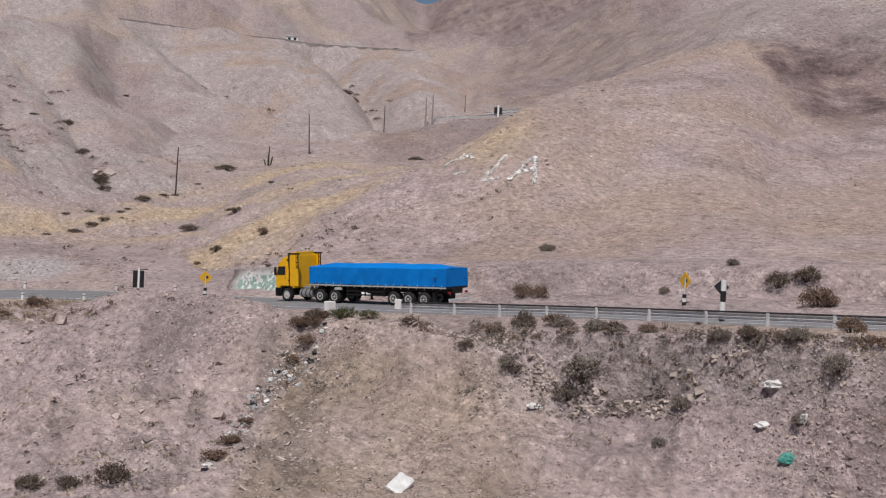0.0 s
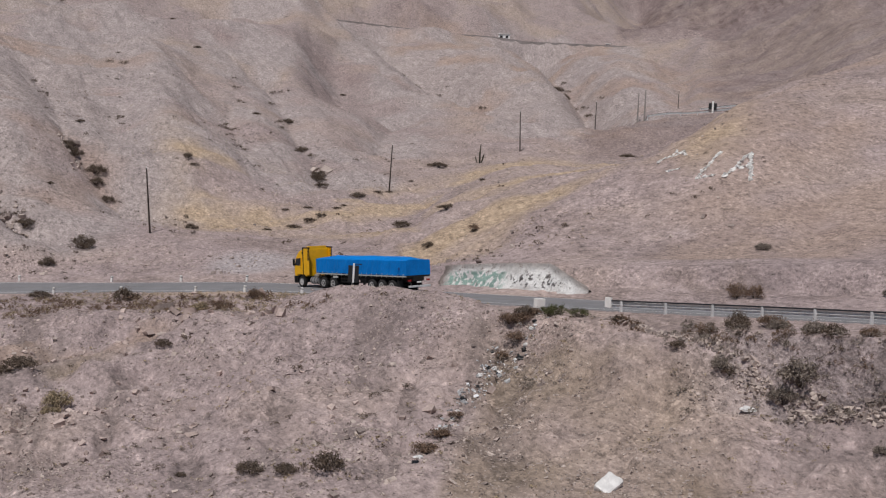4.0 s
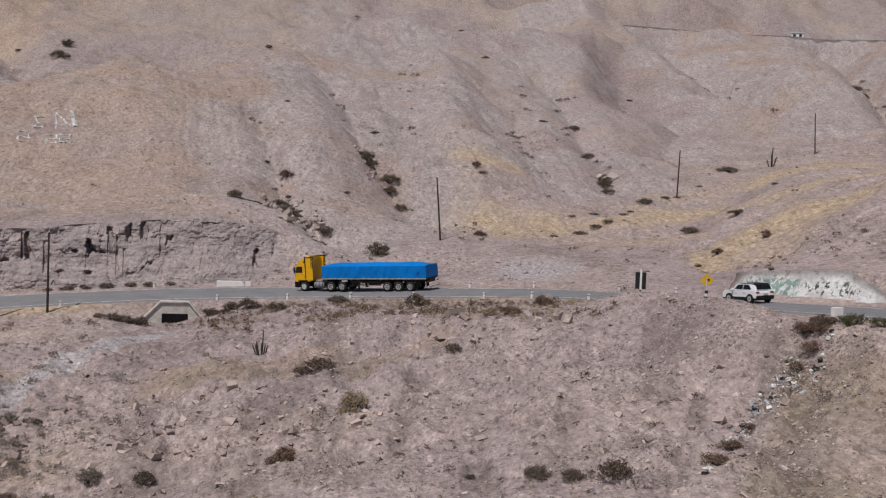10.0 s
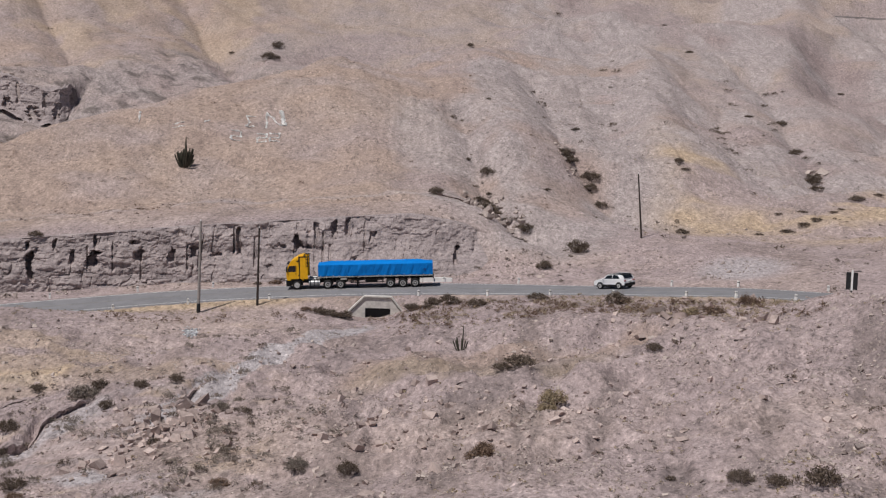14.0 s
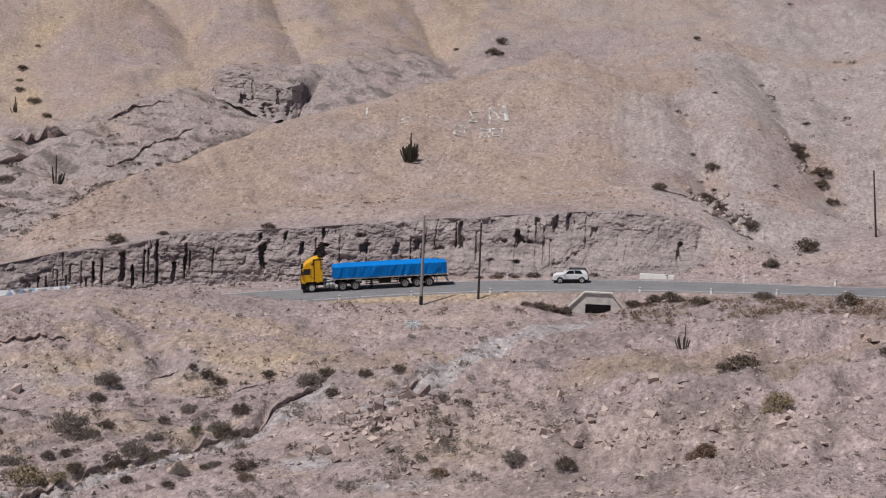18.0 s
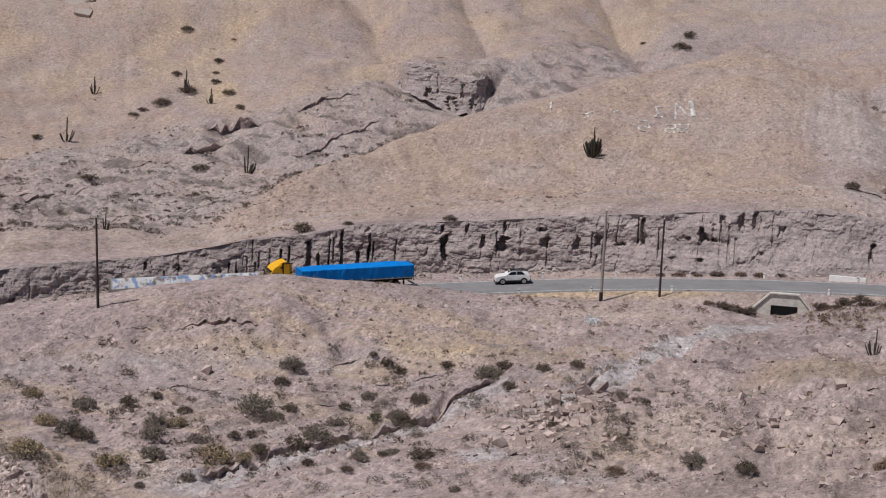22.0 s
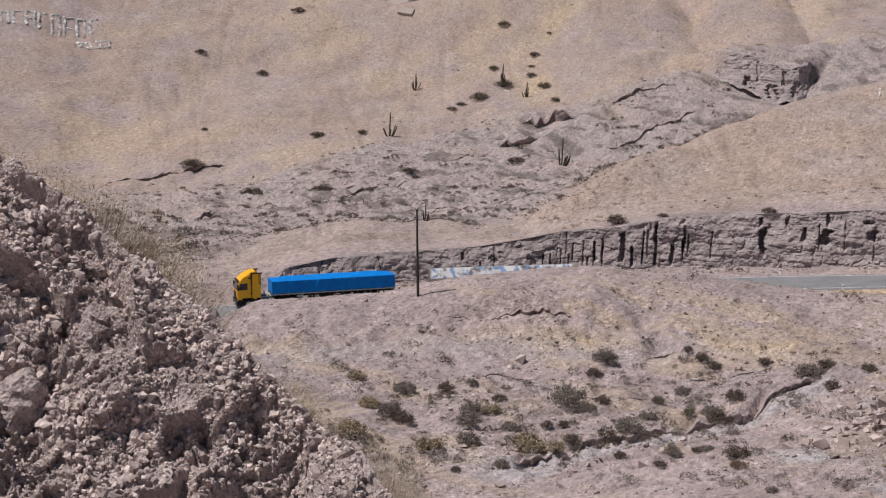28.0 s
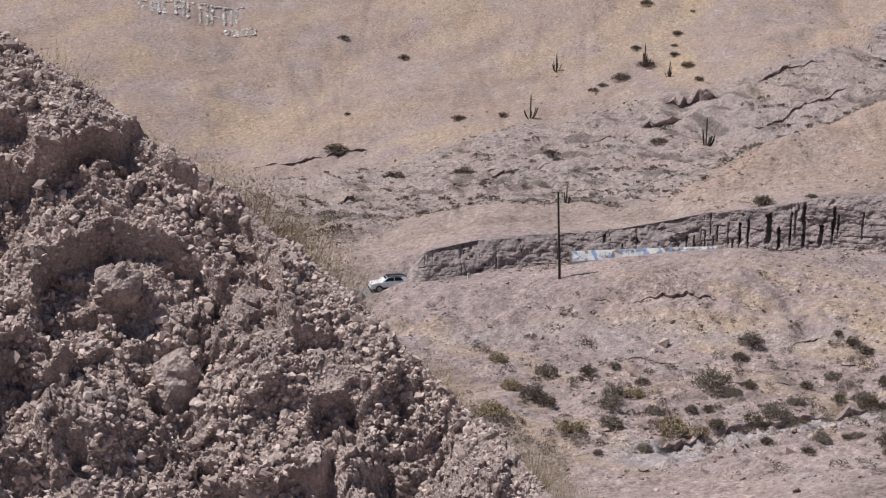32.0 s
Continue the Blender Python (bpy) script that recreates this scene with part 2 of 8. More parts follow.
def line_distance(x, y, line, reach):
    """Distance to a line given by bearing and range; far from it, 999."""
    p = np.array([(r * math.sin(math.radians(a)), r * math.cos(math.radians(a))) for a, r in line])
    d = np.full(x.shape, 999.0)
    near = (x > p[:, 0].min() - reach) & (x < p[:, 0].max() + reach) & (y > p[:, 1].min() - reach) & (y < p[:, 1].max() + reach)
    px, py = x[near], y[near]
    px, py = px + 0.012 * reach * 12 * rough(px / 14, py / 14, 55) * 0.35, py + 0.05 * reach * rough(px / 14, py / 14, 56)
    best = np.full(px.shape, 999.0)
    for (ax, ay), (bx, by) in zip(p, p[1:]):
        k = (bx - ax) ** 2 + (by - ay) ** 2
        t = np.clip(((px - ax) * (bx - ax) + (py - ay) * (by - ay)) / k, 0, 1)
        best = np.minimum(best, np.hypot(px - ax - t * (bx - ax), py - ay - t * (by - ay)))
    d[near] = best
    return d


def crest_near(x, y, line, reach):
    """Distance to a crest, and its height at the nearest point; far from it, 999."""
    p = np.array([(r * math.sin(radians(a)), r * math.cos(radians(a)), r * math.tan(radians(e))) for a, r, e in line])
    d, h = np.full(x.shape, 999.0), np.zeros(x.shape)
    near = (x > p[:, 0].min() - reach) & (x < p[:, 0].max() + reach) & (y > p[:, 1].min() - reach) & (y < p[:, 1].max() + reach)
    px, py = x[near] + 4 * rough(x[near] / 24, y[near] / 24, 57), y[near] + 4 * rough(x[near] / 24, y[near] / 24, 58)
    best, top = np.full(px.shape, 999.0), np.zeros(px.shape)
    for (ax, ay, az_), (bx, by, bz) in zip(p, p[1:]):
        t = np.clip(((px - ax) * (bx - ax) + (py - ay) * (by - ay)) / ((bx - ax) ** 2 + (by - ay) ** 2), 0, 1)
        e = np.hypot(px - ax - t * (bx - ax), py - ay - t * (by - ay))
        top = np.where(e < best, az_ + t * (bz - az_), top)
        best = np.minimum(best, e)
    d[near], h[near] = best, top
    return d, h


TABLE = np.arange(-180, 180.01, 0.1)


def lip_range(bank, a):
    """Range of a bank's crooked lip."""
    lip, depth, reach = np.array(bank[0]), bank[1], bank[2]
    k = max(1.0, float(lip[:, 1].mean()) / 115)
    return np.interp(a, lip[:, 0], lip[:, 1]) + k * (0.5 * fbm(a * 1.3, a * 0 + depth, 3, 90) * min(1.0, reach / 4) + 0.16 * fbm(a * 5.0, a * 0 + depth, 3, 95))


def along(line, blur):
    """Range and height of a landform line for every tenth of a degree."""
    a = np.array(line, float)
    r, z = np.interp(TABLE, a[:, 0], a[:, 1]), np.interp(TABLE, a[:, 0], a[:, 2])
    n = int(blur * 10)
    k = np.hanning(2 * n + 3)[1:-1]
    k /= k.sum()
    return [np.convolve(np.pad(v, n, mode="edge"), k, "valid") for v in (r, z)]


road_r = np.interp(TABLE, RAZ[::-1], np.hypot(RP[:, 0], RP[:, 1])[::-1])
road_z = np.interp(TABLE, RAZ[::-1], RP[:, 2][::-1])
FLAT = np.ones_like(TABLE)
top_r, top_z = along(L_TOP, 0.5)
cut = smooth(-45, -43.4, TABLE) * (1 - smooth(-1.5, 1.5, TABLE))     # where the hill is cut to a cliff
foot_r = top_r - (2.6 + 2.6 * smooth(-14, -4, TABLE)) * cut - 6.0 * (1 - cut)
foot_z = np.where(cut > 0, road_z + 0.6, road_z) * cut + (0.75 * top_z + 0.25 * (road_z + 0.4)) * (1 - cut)
ditch_r = np.minimum(road_r + 8.5 + 3.5 * smooth(0, 8, TABLE), foot_r - 1.5)
LEVELS = [(FLAT * 0.02, FLAT * -1.65), (FLAT * 15, FLAT * -8.5), (FLAT * 38, FLAT * -17.5), along(L_NEAR, 2.5), along(L_MID, 2.0), along(L_BROW, 0.5),
          (ditch_r, road_z + 0.3), (foot_r, foot_z), (top_r, top_z), along(L_BENCH, 0.7), along(L_CREST, 0.9), along(L_GULLY, 0.9), along(L_BANK, 1.0), along(L_FAR, 0.8),
          (FLAT * 1500, FLAT * 60)]
GAPS = [3, 5, 8, 80, 96, 54, 12, 14, 40, 80, 40, 74, 64, 6]        # rows of the sheet between the lines
LEVEL_R = np.stack([np.asarray(v[0], float) for v in LEVELS])
LEVEL_Z = np.stack([np.asarray(v[1], float) for v in LEVELS])
for k in range(1, len(LEVELS)):
    LEVEL_R[k] = np.maximum(LEVEL_R[k], LEVEL_R[k - 1] + 0.8)


def level_tables(az):
    return (np.stack([np.interp(az, TABLE, v) for v in LEVEL_R]), np.stack([np.interp(az, TABLE, v) for v in LEVEL_Z]))


def shape(az, r):
    """Smooth height by bearing and range, and the place between the lines (2.5: halfway from line 2 to line 3)."""
    R, Z = level_tables(az)
    h, d = np.diff(R, axis=0), np.diff(Z, axis=0) / np.diff(R, axis=0)
    m = np.zeros_like(Z)
    same = d[:-1] * d[1:] > 0
    w1, w2 = 2 * h[1:] + h[:-1], h[1:] + 2 * h[:-1]
    with np.errstate(divide="ignore", invalid="ignore"):
        m[1:-1] = np.where(same, (w1 + w2) / (w1 / d[:-1] + w2 / d[1:]), 0)
    m[0], m[-1] = d[0], d[-1]
    k = np.clip((r[None] >= R).sum(0) - 1, 0, len(R) - 2)
    n = np.arange(len(r))
    hk = h[k, n]
    t = np.clip((r - R[k, n]) / hk, 0, 1)
    z = (2 * t ** 3 - 3 * t ** 2 + 1) * Z[k, n] + (t ** 3 - 2 * t ** 2 + t) * hk * m[k, n] + (-2 * t ** 3 + 3 * t ** 2) * Z[k + 1, n] + (t ** 3 - t ** 2) * hk * m[k + 1, n]
    return z, k + t


def from_road(x, y):
    """Distance to the far side of the centre line, road height and bank; far off the road, 99."""
    az = np.degrees(np.arctan2(x, y))
    i0 = np.interp(az, RAZ[::-1], np.arange(len(RAZ))[::-1]).astype(int)
    best, off, z, bank = np.full(x.shape, 1e9), np.full(x.shape, 99.0), np.zeros_like(x), np.zeros_like(x)
    close = np.abs(np.hypot(x, y) - np.interp(az, TABLE, road_r)) < 26
    close &= (az > RAZ.min() + 0.5) & (az < RAZ.max() - 0.5)
    px, py, ii = x[close], y[close], i0[close]
    b, o, zz, bb = best[close], off[close], z[close], bank[close]
    for k in range(-44, 45, 2):
        i = np.clip(ii + k, 0, len(RAZ) - 1)
        dx, dy = px - RP[i, 0], py - RP[i, 1]
        d = dx * dx + dy * dy
        m = d < b
        b[m], o[m], zz[m], bb[m] = d[m], (dx * RN[i, 0] + dy * RN[i, 1])[m], RP[i, 2][m], RBANK[i][m]
    off[close], z[close], bank[close] = o, zz, bb
    return off, z, bank


# bearing and elevation angle of the mound's top
MOUND = [(12.6, -6.2), (13.6, -5.4), (14.4, -5.05), (15.3, -4.83), (16.8, -4.78), (18.0, -4.77), (19.1, -4.85), (20.5, -4.92), (21.7, -5.2), (22.6, -5.9)]


def upper_road(az, r):
    """Distance behind the far road's middle, and its height."""
    mid = np.interp(az, [p[0] for p in UPPER_BENCH], [p[1] for p in UPPER_BENCH])
    return r - mid, mid * np.tan(np.radians(np.interp(az, [p[0] for p in UPPER_BENCH], [p[2] for p in UPPER_BENCH])))


def ground(x, y):
    """Height of the ground, the place between the lines, and the distance from the road's centre."""
    x, y = np.asarray(x, float), np.asarray(y, float)
    az, r = np.degrees(np.arctan2(x, y)), np.hypot(x, y)
    z, lev = shape(az, r)
    dark = np.zeros_like(z)
    calm = 1 - 0.72 * (1 - smooth(-16, -9, az)) * (1 - smooth(4.2, 4.6, lev))
    steep = smooth(3.2, 4.2, lev) * (1 - smooth(4.55, 4.9, lev)) * calm
    slope = smooth(8.1, 9.0, lev)
    z = z + 0.75 * fbm(x / 8.0, y / 9.0, 4, 3) * steep + 0.22 * fbm(x / 1.9, y / 2.6, 4, 9) * smooth(3, 3.4, lev) * (1 - 0.6 * smooth(4.6, 4.9, lev)) * (1 - smooth(4.95, 5.1, lev)) * (0.35 + 0.65 * calm)
    rill = 1 - np.abs(fbm((az + 0.055 * r * smooth(-8, 0, az)) * 0.5 + 0.5 * rough(r / 22, az / 3, 31), r / 90.0, 3, 17))
    z = z + slope * (0.9 * fbm(x / 16.0, y / 16.0, 4, 5) - (1.0 + 1.0 * smooth(-6, 2, az) * (1 - smooth(16, 24, az)) * smooth(9.3, 10.2, lev)) * np.clip(rill - 0.74, 0, 1) * smooth(8.9, 9.6, lev)) - smooth(9.0, 9.8, lev) * 0.5 * np.abs(fbm(x / 19.0 + 7, y / 34.0, 3, 33))
    z = z + smooth(11.0, 12.5, lev) * 4.0 * fbm(x / 60.0, y / 60.0, 4, 8)
    z = z + smooth(11.3, 12.3, lev) * smooth(-8, 4, az) * 13.0 * (0.62 - np.abs(fbm(x / 75.0 + 3.1, y / 110.0, 4, 14)))
    z = z - smooth(10.3, 10.8, lev) * (1 - smooth(11.7, 12.0, lev)) * (1 - smooth(-4, 8, az)) * 1.3 * np.abs(fbm(x / 7.0, y / 5.0, 4, 12))
    hollow = smooth(12.5, 15, az) * (1 - smooth(29.5, 31, az)) * smooth(305, 345, r) * (1 - smooth(465, 500, r))
    z = z - 8.0 * hollow
    for line, fall in SPURS:
        d, crest = crest_near(x, y, line, 70)
        near = d < 70
        d, crest = d[near], crest[near]
        roof = crest - fall * (np.sqrt(d * d + 150) - 12.2) + 1.5 * fbm(x[near] / 13.0, y[near] / 13.0, 4, 15)
        gain = np.logaddexp(0, (roof - z[near]) / 1.5) * 1.5
        z[near] += np.minimum(gain, 30) * (1 - smooth(40, 70, d))
    for line, height, wide in RISES:
        z = z + height * (1 - smooth(0, wide, line_distance(x, y, line, wide)))
    z = z - 12.5 * (1 - smooth(0.0, 2.6, np.abs(az - 27.95))) * smooth(520, 660, r)
    for line, depth, wide in RAVINES:
        d = line_distance(x, y, line, wide)
        z = z - depth * np.clip(1 - d / wide, 0, 1) ** 1.6
    away, level = upper_road(az, r)
    z = z + (level - z) * (1 - smooth(4.0, 13.0, np.abs(away))) * smooth(7.5, 10, az) * (1 - smooth(30.5, 32, az))
    for lip, height, behind in SCARPS:
        q = r - np.interp(az, [p[0] for p in lip], [p[1] for p in lip])
        ends = smooth(0, 2.6, az - lip[0][0]) * smooth(0, 1.3, lip[-1][0] - az)
        z = z + height * ends * (0.55 * smooth(0.0, 2.4, q) * (1 - smooth(3, behind, q)) - 0.45 * smooth(-18, 0, q) * (1 - smooth(0.0, 2.4, q)))
    ridged = 1 - np.abs(fbm(x / 5.5, y / 5.5, 3, 23))
    z = z + smooth(3.0, 3.4, lev) * (1 - smooth(4.5, 4.9, lev)) * 0.8 * calm * (ridged - 0.7) + smooth(8.2, 8.8, lev) * 0.28 * fbm(x / 3.2, y / 3.2, 4, 27)
    for edge in WASH_BANKS + GULLY_BANKS + HILL_BANKS:
        lip, depth, reach = np.array(edge[0]), edge[1], edge[2]
        near = (az > lip[0, 0]) & (az < lip[-1, 0]) & (np.abs(r - np.interp(az, lip[:, 0], lip[:, 1])) < reach + 3)
        a = az[near]
        s = r[near] - lip_range(edge, a)
        s = s / max(1.0, float(lip[:, 1].mean()) / 115)
        ends = smooth(0, 0.8, a - lip[0, 0]) * smooth(0, 0.8, lip[-1, 0] - a)
        uneven = 0.75 + 0.5 * rough(a * 1.9, a * 0, 91)
        z[near] -= 0.36 * depth * ends * uneven * np.where(s < 0, smooth(-reach, 0, s), 1 - smooth(0.0, 2.2, s))
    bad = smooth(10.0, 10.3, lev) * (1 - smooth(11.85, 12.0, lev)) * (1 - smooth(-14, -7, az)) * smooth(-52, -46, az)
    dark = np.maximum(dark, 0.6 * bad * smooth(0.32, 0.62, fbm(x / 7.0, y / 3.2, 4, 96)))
    k = np.mod(z * 1.5 + 1.1 * fbm(x / 6.0, y / 6.0, 3, 41), 1.0)
    z = z + 0.20 * (smooth(0.0, 0.22, k) - k) * smooth(3.0, 3.3, lev) * (1 - smooth(4.6, 4.9, lev)) * smooth(0.0, 0.35, fbm(x / 8.0 + 5, y / 8.0, 3, 42))
    lip = np.array(WASH_BANKS[0][0])
    q = r - np.interp(az, [-46, *lip[:, 0], -8], [67, *lip[:, 1], 117])
    k = np.mod(q / 3.1 + 0.55 * fbm(x / 7.0, y / 7.0, 3, 43), 1.0)
    z = z + 0.42 * (smooth(0.0, 0.16, k) - k) * smooth(2.95, 3.05, lev) * (1 - smooth(4.0, 4.35, lev)) * (1 - smooth(-17, -13, az)) * smooth(-0.15, 0.25, fbm(x / 6.0 + 2, y / 6.0, 3, 44))
    gutter = fbm((az - 0.05 * r) * 0.55, r / 30.0, 4, 45)
    dark = np.maximum(dark, 0.36 * smooth(0.05, 0.6, gutter + 0.5 * fbm(x / 2.6, y / 4.0, 4, 46)) * smooth(3.0, 3.2, lev) * (1 - smooth(4.55, 4.9, lev)) * smooth(-9, -4, az))
    z = z - 0.22 * smooth(0.1, 0.6, gutter) * smooth(3.0, 3.2, lev) * (1 - smooth(4.55, 4.9, lev)) * smooth(-9, -4, az)
    off, rz, bank = from_road(x, y)
    flat = rz + bank * np.clip(off, -6, 6) - np.where(np.abs(off) < HALF_ROAD + 0.5, 0.10, 0.03 + 0.05 * np.clip(np.abs(off) - 4.2, 0, 3))
    w = 1 - smooth(4.9, 8.0, np.abs(off))
    z = z * (1 - w) + (flat + 0.03 * fbm(x, y, 2, 40)) * w
    # the earth mound that stands between the near slope and the road
    crest = r * np.tan(np.radians(np.interp(az, [p[0] for p in MOUND], [p[1] for p in MOUND]))) + 0.08 * fbm(x / 1.5, y / 1.5, 3, 47)
    heap = crest - 0.30 * np.abs(off + 7.2) ** 1.5
    z = np.where((off < -4.7) & (off > -17) & (az > MOUND[0][0]) & (az < MOUND[-1][0]), np.maximum(z, heap), z)
    return z, lev, off, dark * (1 - w)


def ground_z(x, y):
    return float(ground(np.array([x]), np.array([y]))[0][0])


def polar(az, r):
    a = radians(az)
    return r * math.sin(a), r * math.cos(a)


# ---- the ground, one sheet ----
def build_ground(material):
    az = np.concatenate([np.arange(-180, -66, 6.0), np.arange(-66, -52, 0.5), np.arange(-52, 51, 0.105), np.arange(51, 58, 0.5), np.linspace(58, 180, 22)])
    R, Z = level_tables(az)
    rows = []
    for k, n in enumerate(GAPS):
        t = np.arange(n)[:, None] / n
        rows.append(R[k][None] * (1 - t) + R[k + 1][None] * t)
    rows.append(R[-1][None])
    r = np.concatenate(rows)
    A = np.broadcast_to(np.radians(az)[None], r.shape)
    x, y = r * np.sin(A), r * np.cos(A)
    z, lev, off, dark = ground(x.ravel(), y.ravel())
    x, y = x.ravel().copy(), y.ravel().copy()
    # the sheet falls back behind the bare rock face
    aa = np.degrees(A.ravel())
    face = smooth(6.7, 7.1, lev) * (1 - smooth(7.85, 8.0, lev)) * smooth(-43.4, -42.2, aa) * (1 - smooth(-2.0, 0.8, aa))
    push = 1.6 * face
    x += push * np.sin(np.radians(aa))
    y += push * np.cos(np.radians(aa))
    nr, nc = r.shape
    idx = np.arange(nr * nc).reshape(nr, nc)
    quads = np.stack([idx[:-1, :-1], idx[:-1, 1:], idx[1:, 1:], idx[1:, :-1]], -1).reshape(-1, 4)[:, ::-1]
    me = bpy.data.meshes.new("ground")
    me.vertices.add(nr * nc)
    me.vertices.foreach_set("co", np.stack([x, y, z], 1).ravel().astype(np.float32))
    me.loops.add(quads.size)
    me.loops.foreach_set("vertex_index", quads.ravel().astype(np.int32))
    me.polygons.add(len(quads))
    me.polygons.foreach_set("loop_start", np.arange(0, quads.size, 4, dtype=np.int32))
    me.update(calc_edges=True)
    me.validate()
    # what covers the ground: dry grass, and bare cut rock
    grass = cover_grass(x, y, aa, lev)
    rock = np.clip(face * 1.2 + cover_rock(x, y, aa, lev), 0, 1)
    pale = cover_pale(x, y, aa, lev)
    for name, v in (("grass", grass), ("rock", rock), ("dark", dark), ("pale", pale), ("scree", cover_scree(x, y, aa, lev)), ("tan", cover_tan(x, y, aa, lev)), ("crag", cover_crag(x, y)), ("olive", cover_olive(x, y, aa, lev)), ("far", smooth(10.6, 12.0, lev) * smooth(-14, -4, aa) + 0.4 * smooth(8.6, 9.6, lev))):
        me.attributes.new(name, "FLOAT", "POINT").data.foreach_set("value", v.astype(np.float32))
    crag = face[quads].max(1) > 0.3
    me.attributes.new("sharp_face", "BOOLEAN", "FACE").data.foreach_set("value", crag)
    me.materials.append(material)
    return tagged(new("ground", me), "dry stony hillside with sparse tufts and eroded gullies", "ground", kind="structure")


def cover_grass(x, y, az, lev):
    n = fbm(x / 14.0, y / 14.0, 4, 70)
    valley = smooth(6, 10, az) * (1 - smooth(31, 34, az)) * smooth(8.2, 8.9, lev) * (1 - smooth(9.6, 10.15, lev))
    verge = smooth(5.0, 5.15, lev) * (1 - smooth(5.35, 5.6, lev)) * 0.55
    streak = smooth(-0.15, 0.55, fbm(x / 7.0, y / 12.0, 4, 72) + 0.5 * fbm(x / 30.0, y / 30.0, 3, 73))
    gully = 1 - smooth(2.0, 7.0, line_distance(x, y, [(-29.0, 352), (-29.6, 340), (-30.1, 325), (-31.0, 310), (-30.9, 293), (-30.2, 276)], 8))
    hill = smooth(11.6, 12.1, lev) * (1 - smooth(-12, -4, az)) * (0.05 + 0.48 * streak + 0.5 * gully) + smooth(8.0, 8.4, lev) * (1 - smooth(10, 10.2, lev)) * (1 - smooth(-6, 0, az)) * 0.16
    wash = (1 - smooth(-12, -8, az)) * smooth(2.9, 3.2, lev) * (1 - smooth(4.7, 4.95, lev)) * 0.5 * smooth(0.12, 0.6, fbm(x / 7.0, y / 3.5, 4, 71))
    r = np.hypot(x, y)
    flats = 0.75 * smooth(-24, -21, az) * (1 - smooth(-14.5, -13, az)) * (1 - smooth(1.6, 3.4, np.abs(r - np.interp(az, [-24, -18, -13], [106.5, 104.6, 102.5])))) + 0.6 * smooth(-45, -38, az) * (1 - smooth(-27, -24, az)) * (1 - smooth(0.9, 2.2, np.abs(r - np.interp(az, [-40, -36, -28, -24], [103, 104, 106, 107])))) + 0.7 * smooth(-22, -19, az) * (1 - smooth(-8, -6, az)) * smooth(-6.6, -5.2, from_road(x, y)[0]) * (1 - smooth(-4.4, -4.0, from_road(x, y)[0]))
    return np.clip(wash + flats * (0.8 + 0.5 * n) + valley * (0.3 + 1.3 * n) + verge * (0.6 + 0.8 * n) + hill * (0.9 + 0.3 * n), 0, 1)


def cover_scree(x, y, az, lev):
    """Bare grey washed slopes beside the ravines."""
    s = np.zeros_like(x)
    for line, depth, wide in RAVINES[:9]:
        s = np.maximum(s, 1 - smooth(0.6 * wide, 2.6 * wide, line_distance(x, y, line, 2.7 * wide)))
    away, _ = upper_road(az, np.hypot(x, y))
    s = np.maximum(s, smooth(-42, -24, away) * (1 - smooth(-5, -2, away)) * smooth(9, 11, az) * (1 - smooth(27, 29, az)))
    n = fbm(x / 12.0, y / 18.0, 4, 86)
    banks = smooth(2, 5, az) * (1 - smooth(12, 17, az)) * smooth(9.6, 10.0, lev) * (1 - smooth(11.6, 12.0, lev))
    return np.clip(np.maximum(s, banks) * (0.75 + 0.9 * n), 0, 1)


def cover_tan(x, y, az, lev):
    """Ochre soil with thin dead grass on rounded tops and on some near slopes."""
    s = np.zeros_like(x)
    for line, fall in SPURS[1:]:
        s = np.maximum(s, 1 - smooth(14, 34, line_distance(x, y, [p[:2] for p in line], 36)))
    s = np.maximum(s, 0.6 * (1 - smooth(6, 22, line_distance(x, y, [p[:2] for p in SPURS[0][0]], 24))))
    brow = 0.8 * smooth(11.6, 12.1, lev) * (1 - smooth(-14, -4, az))
    dome = smooth(-34, -26, az) * (1 - smooth(2, 9, az)) * smooth(8.2, 8.8, lev) * (1 - smooth(10.8, 11.8, lev)) * 0.9
    right = smooth(27, 31, az) * smooth(7.4, 7.8, lev) * (1 - smooth(9.6, 10.4, lev)) * 0.7
    band = smooth(-8, -5, az) * (1 - smooth(6, 9, az)) * (1 - smooth(1.5, 4.5, np.abs(np.hypot(x, y) - 99 - 2 * rough(az * 0.6, az * 0, 88))))
    n = fbm(x / 9.0, y / 9.0, 4, 87)
    return np.clip(np.max([s, dome, right, band, brow], axis=0) * (0.7 + 0.8 * n), 0, 1)


def cover_olive(x, y, az, lev):
    """Dull olive soil on the smooth slope under the guardrail and in a band below the road."""
    near = smooth(19.8, 21.5, az - 0.10 * (np.hypot(x, y) - 60)) * (1 - smooth(31, 36, az + 0.12 * (np.hypot(x, y) - 60))) * (1 - smooth(4.35, 4.7, lev))
    band = smooth(-8, -5, az) * (1 - smooth(4, 8, az)) * (1 - smooth(1.5, 4.5, np.abs(np.hypot(x, y) - 95 - 2 * rough(az * 0.6, az * 0, 88))))
    return np.clip(np.maximum(near, 0.8 * band) * (0.8 + 0.5 * fbm(x / 6.0, y / 6.0, 4, 83)), 0, 1)


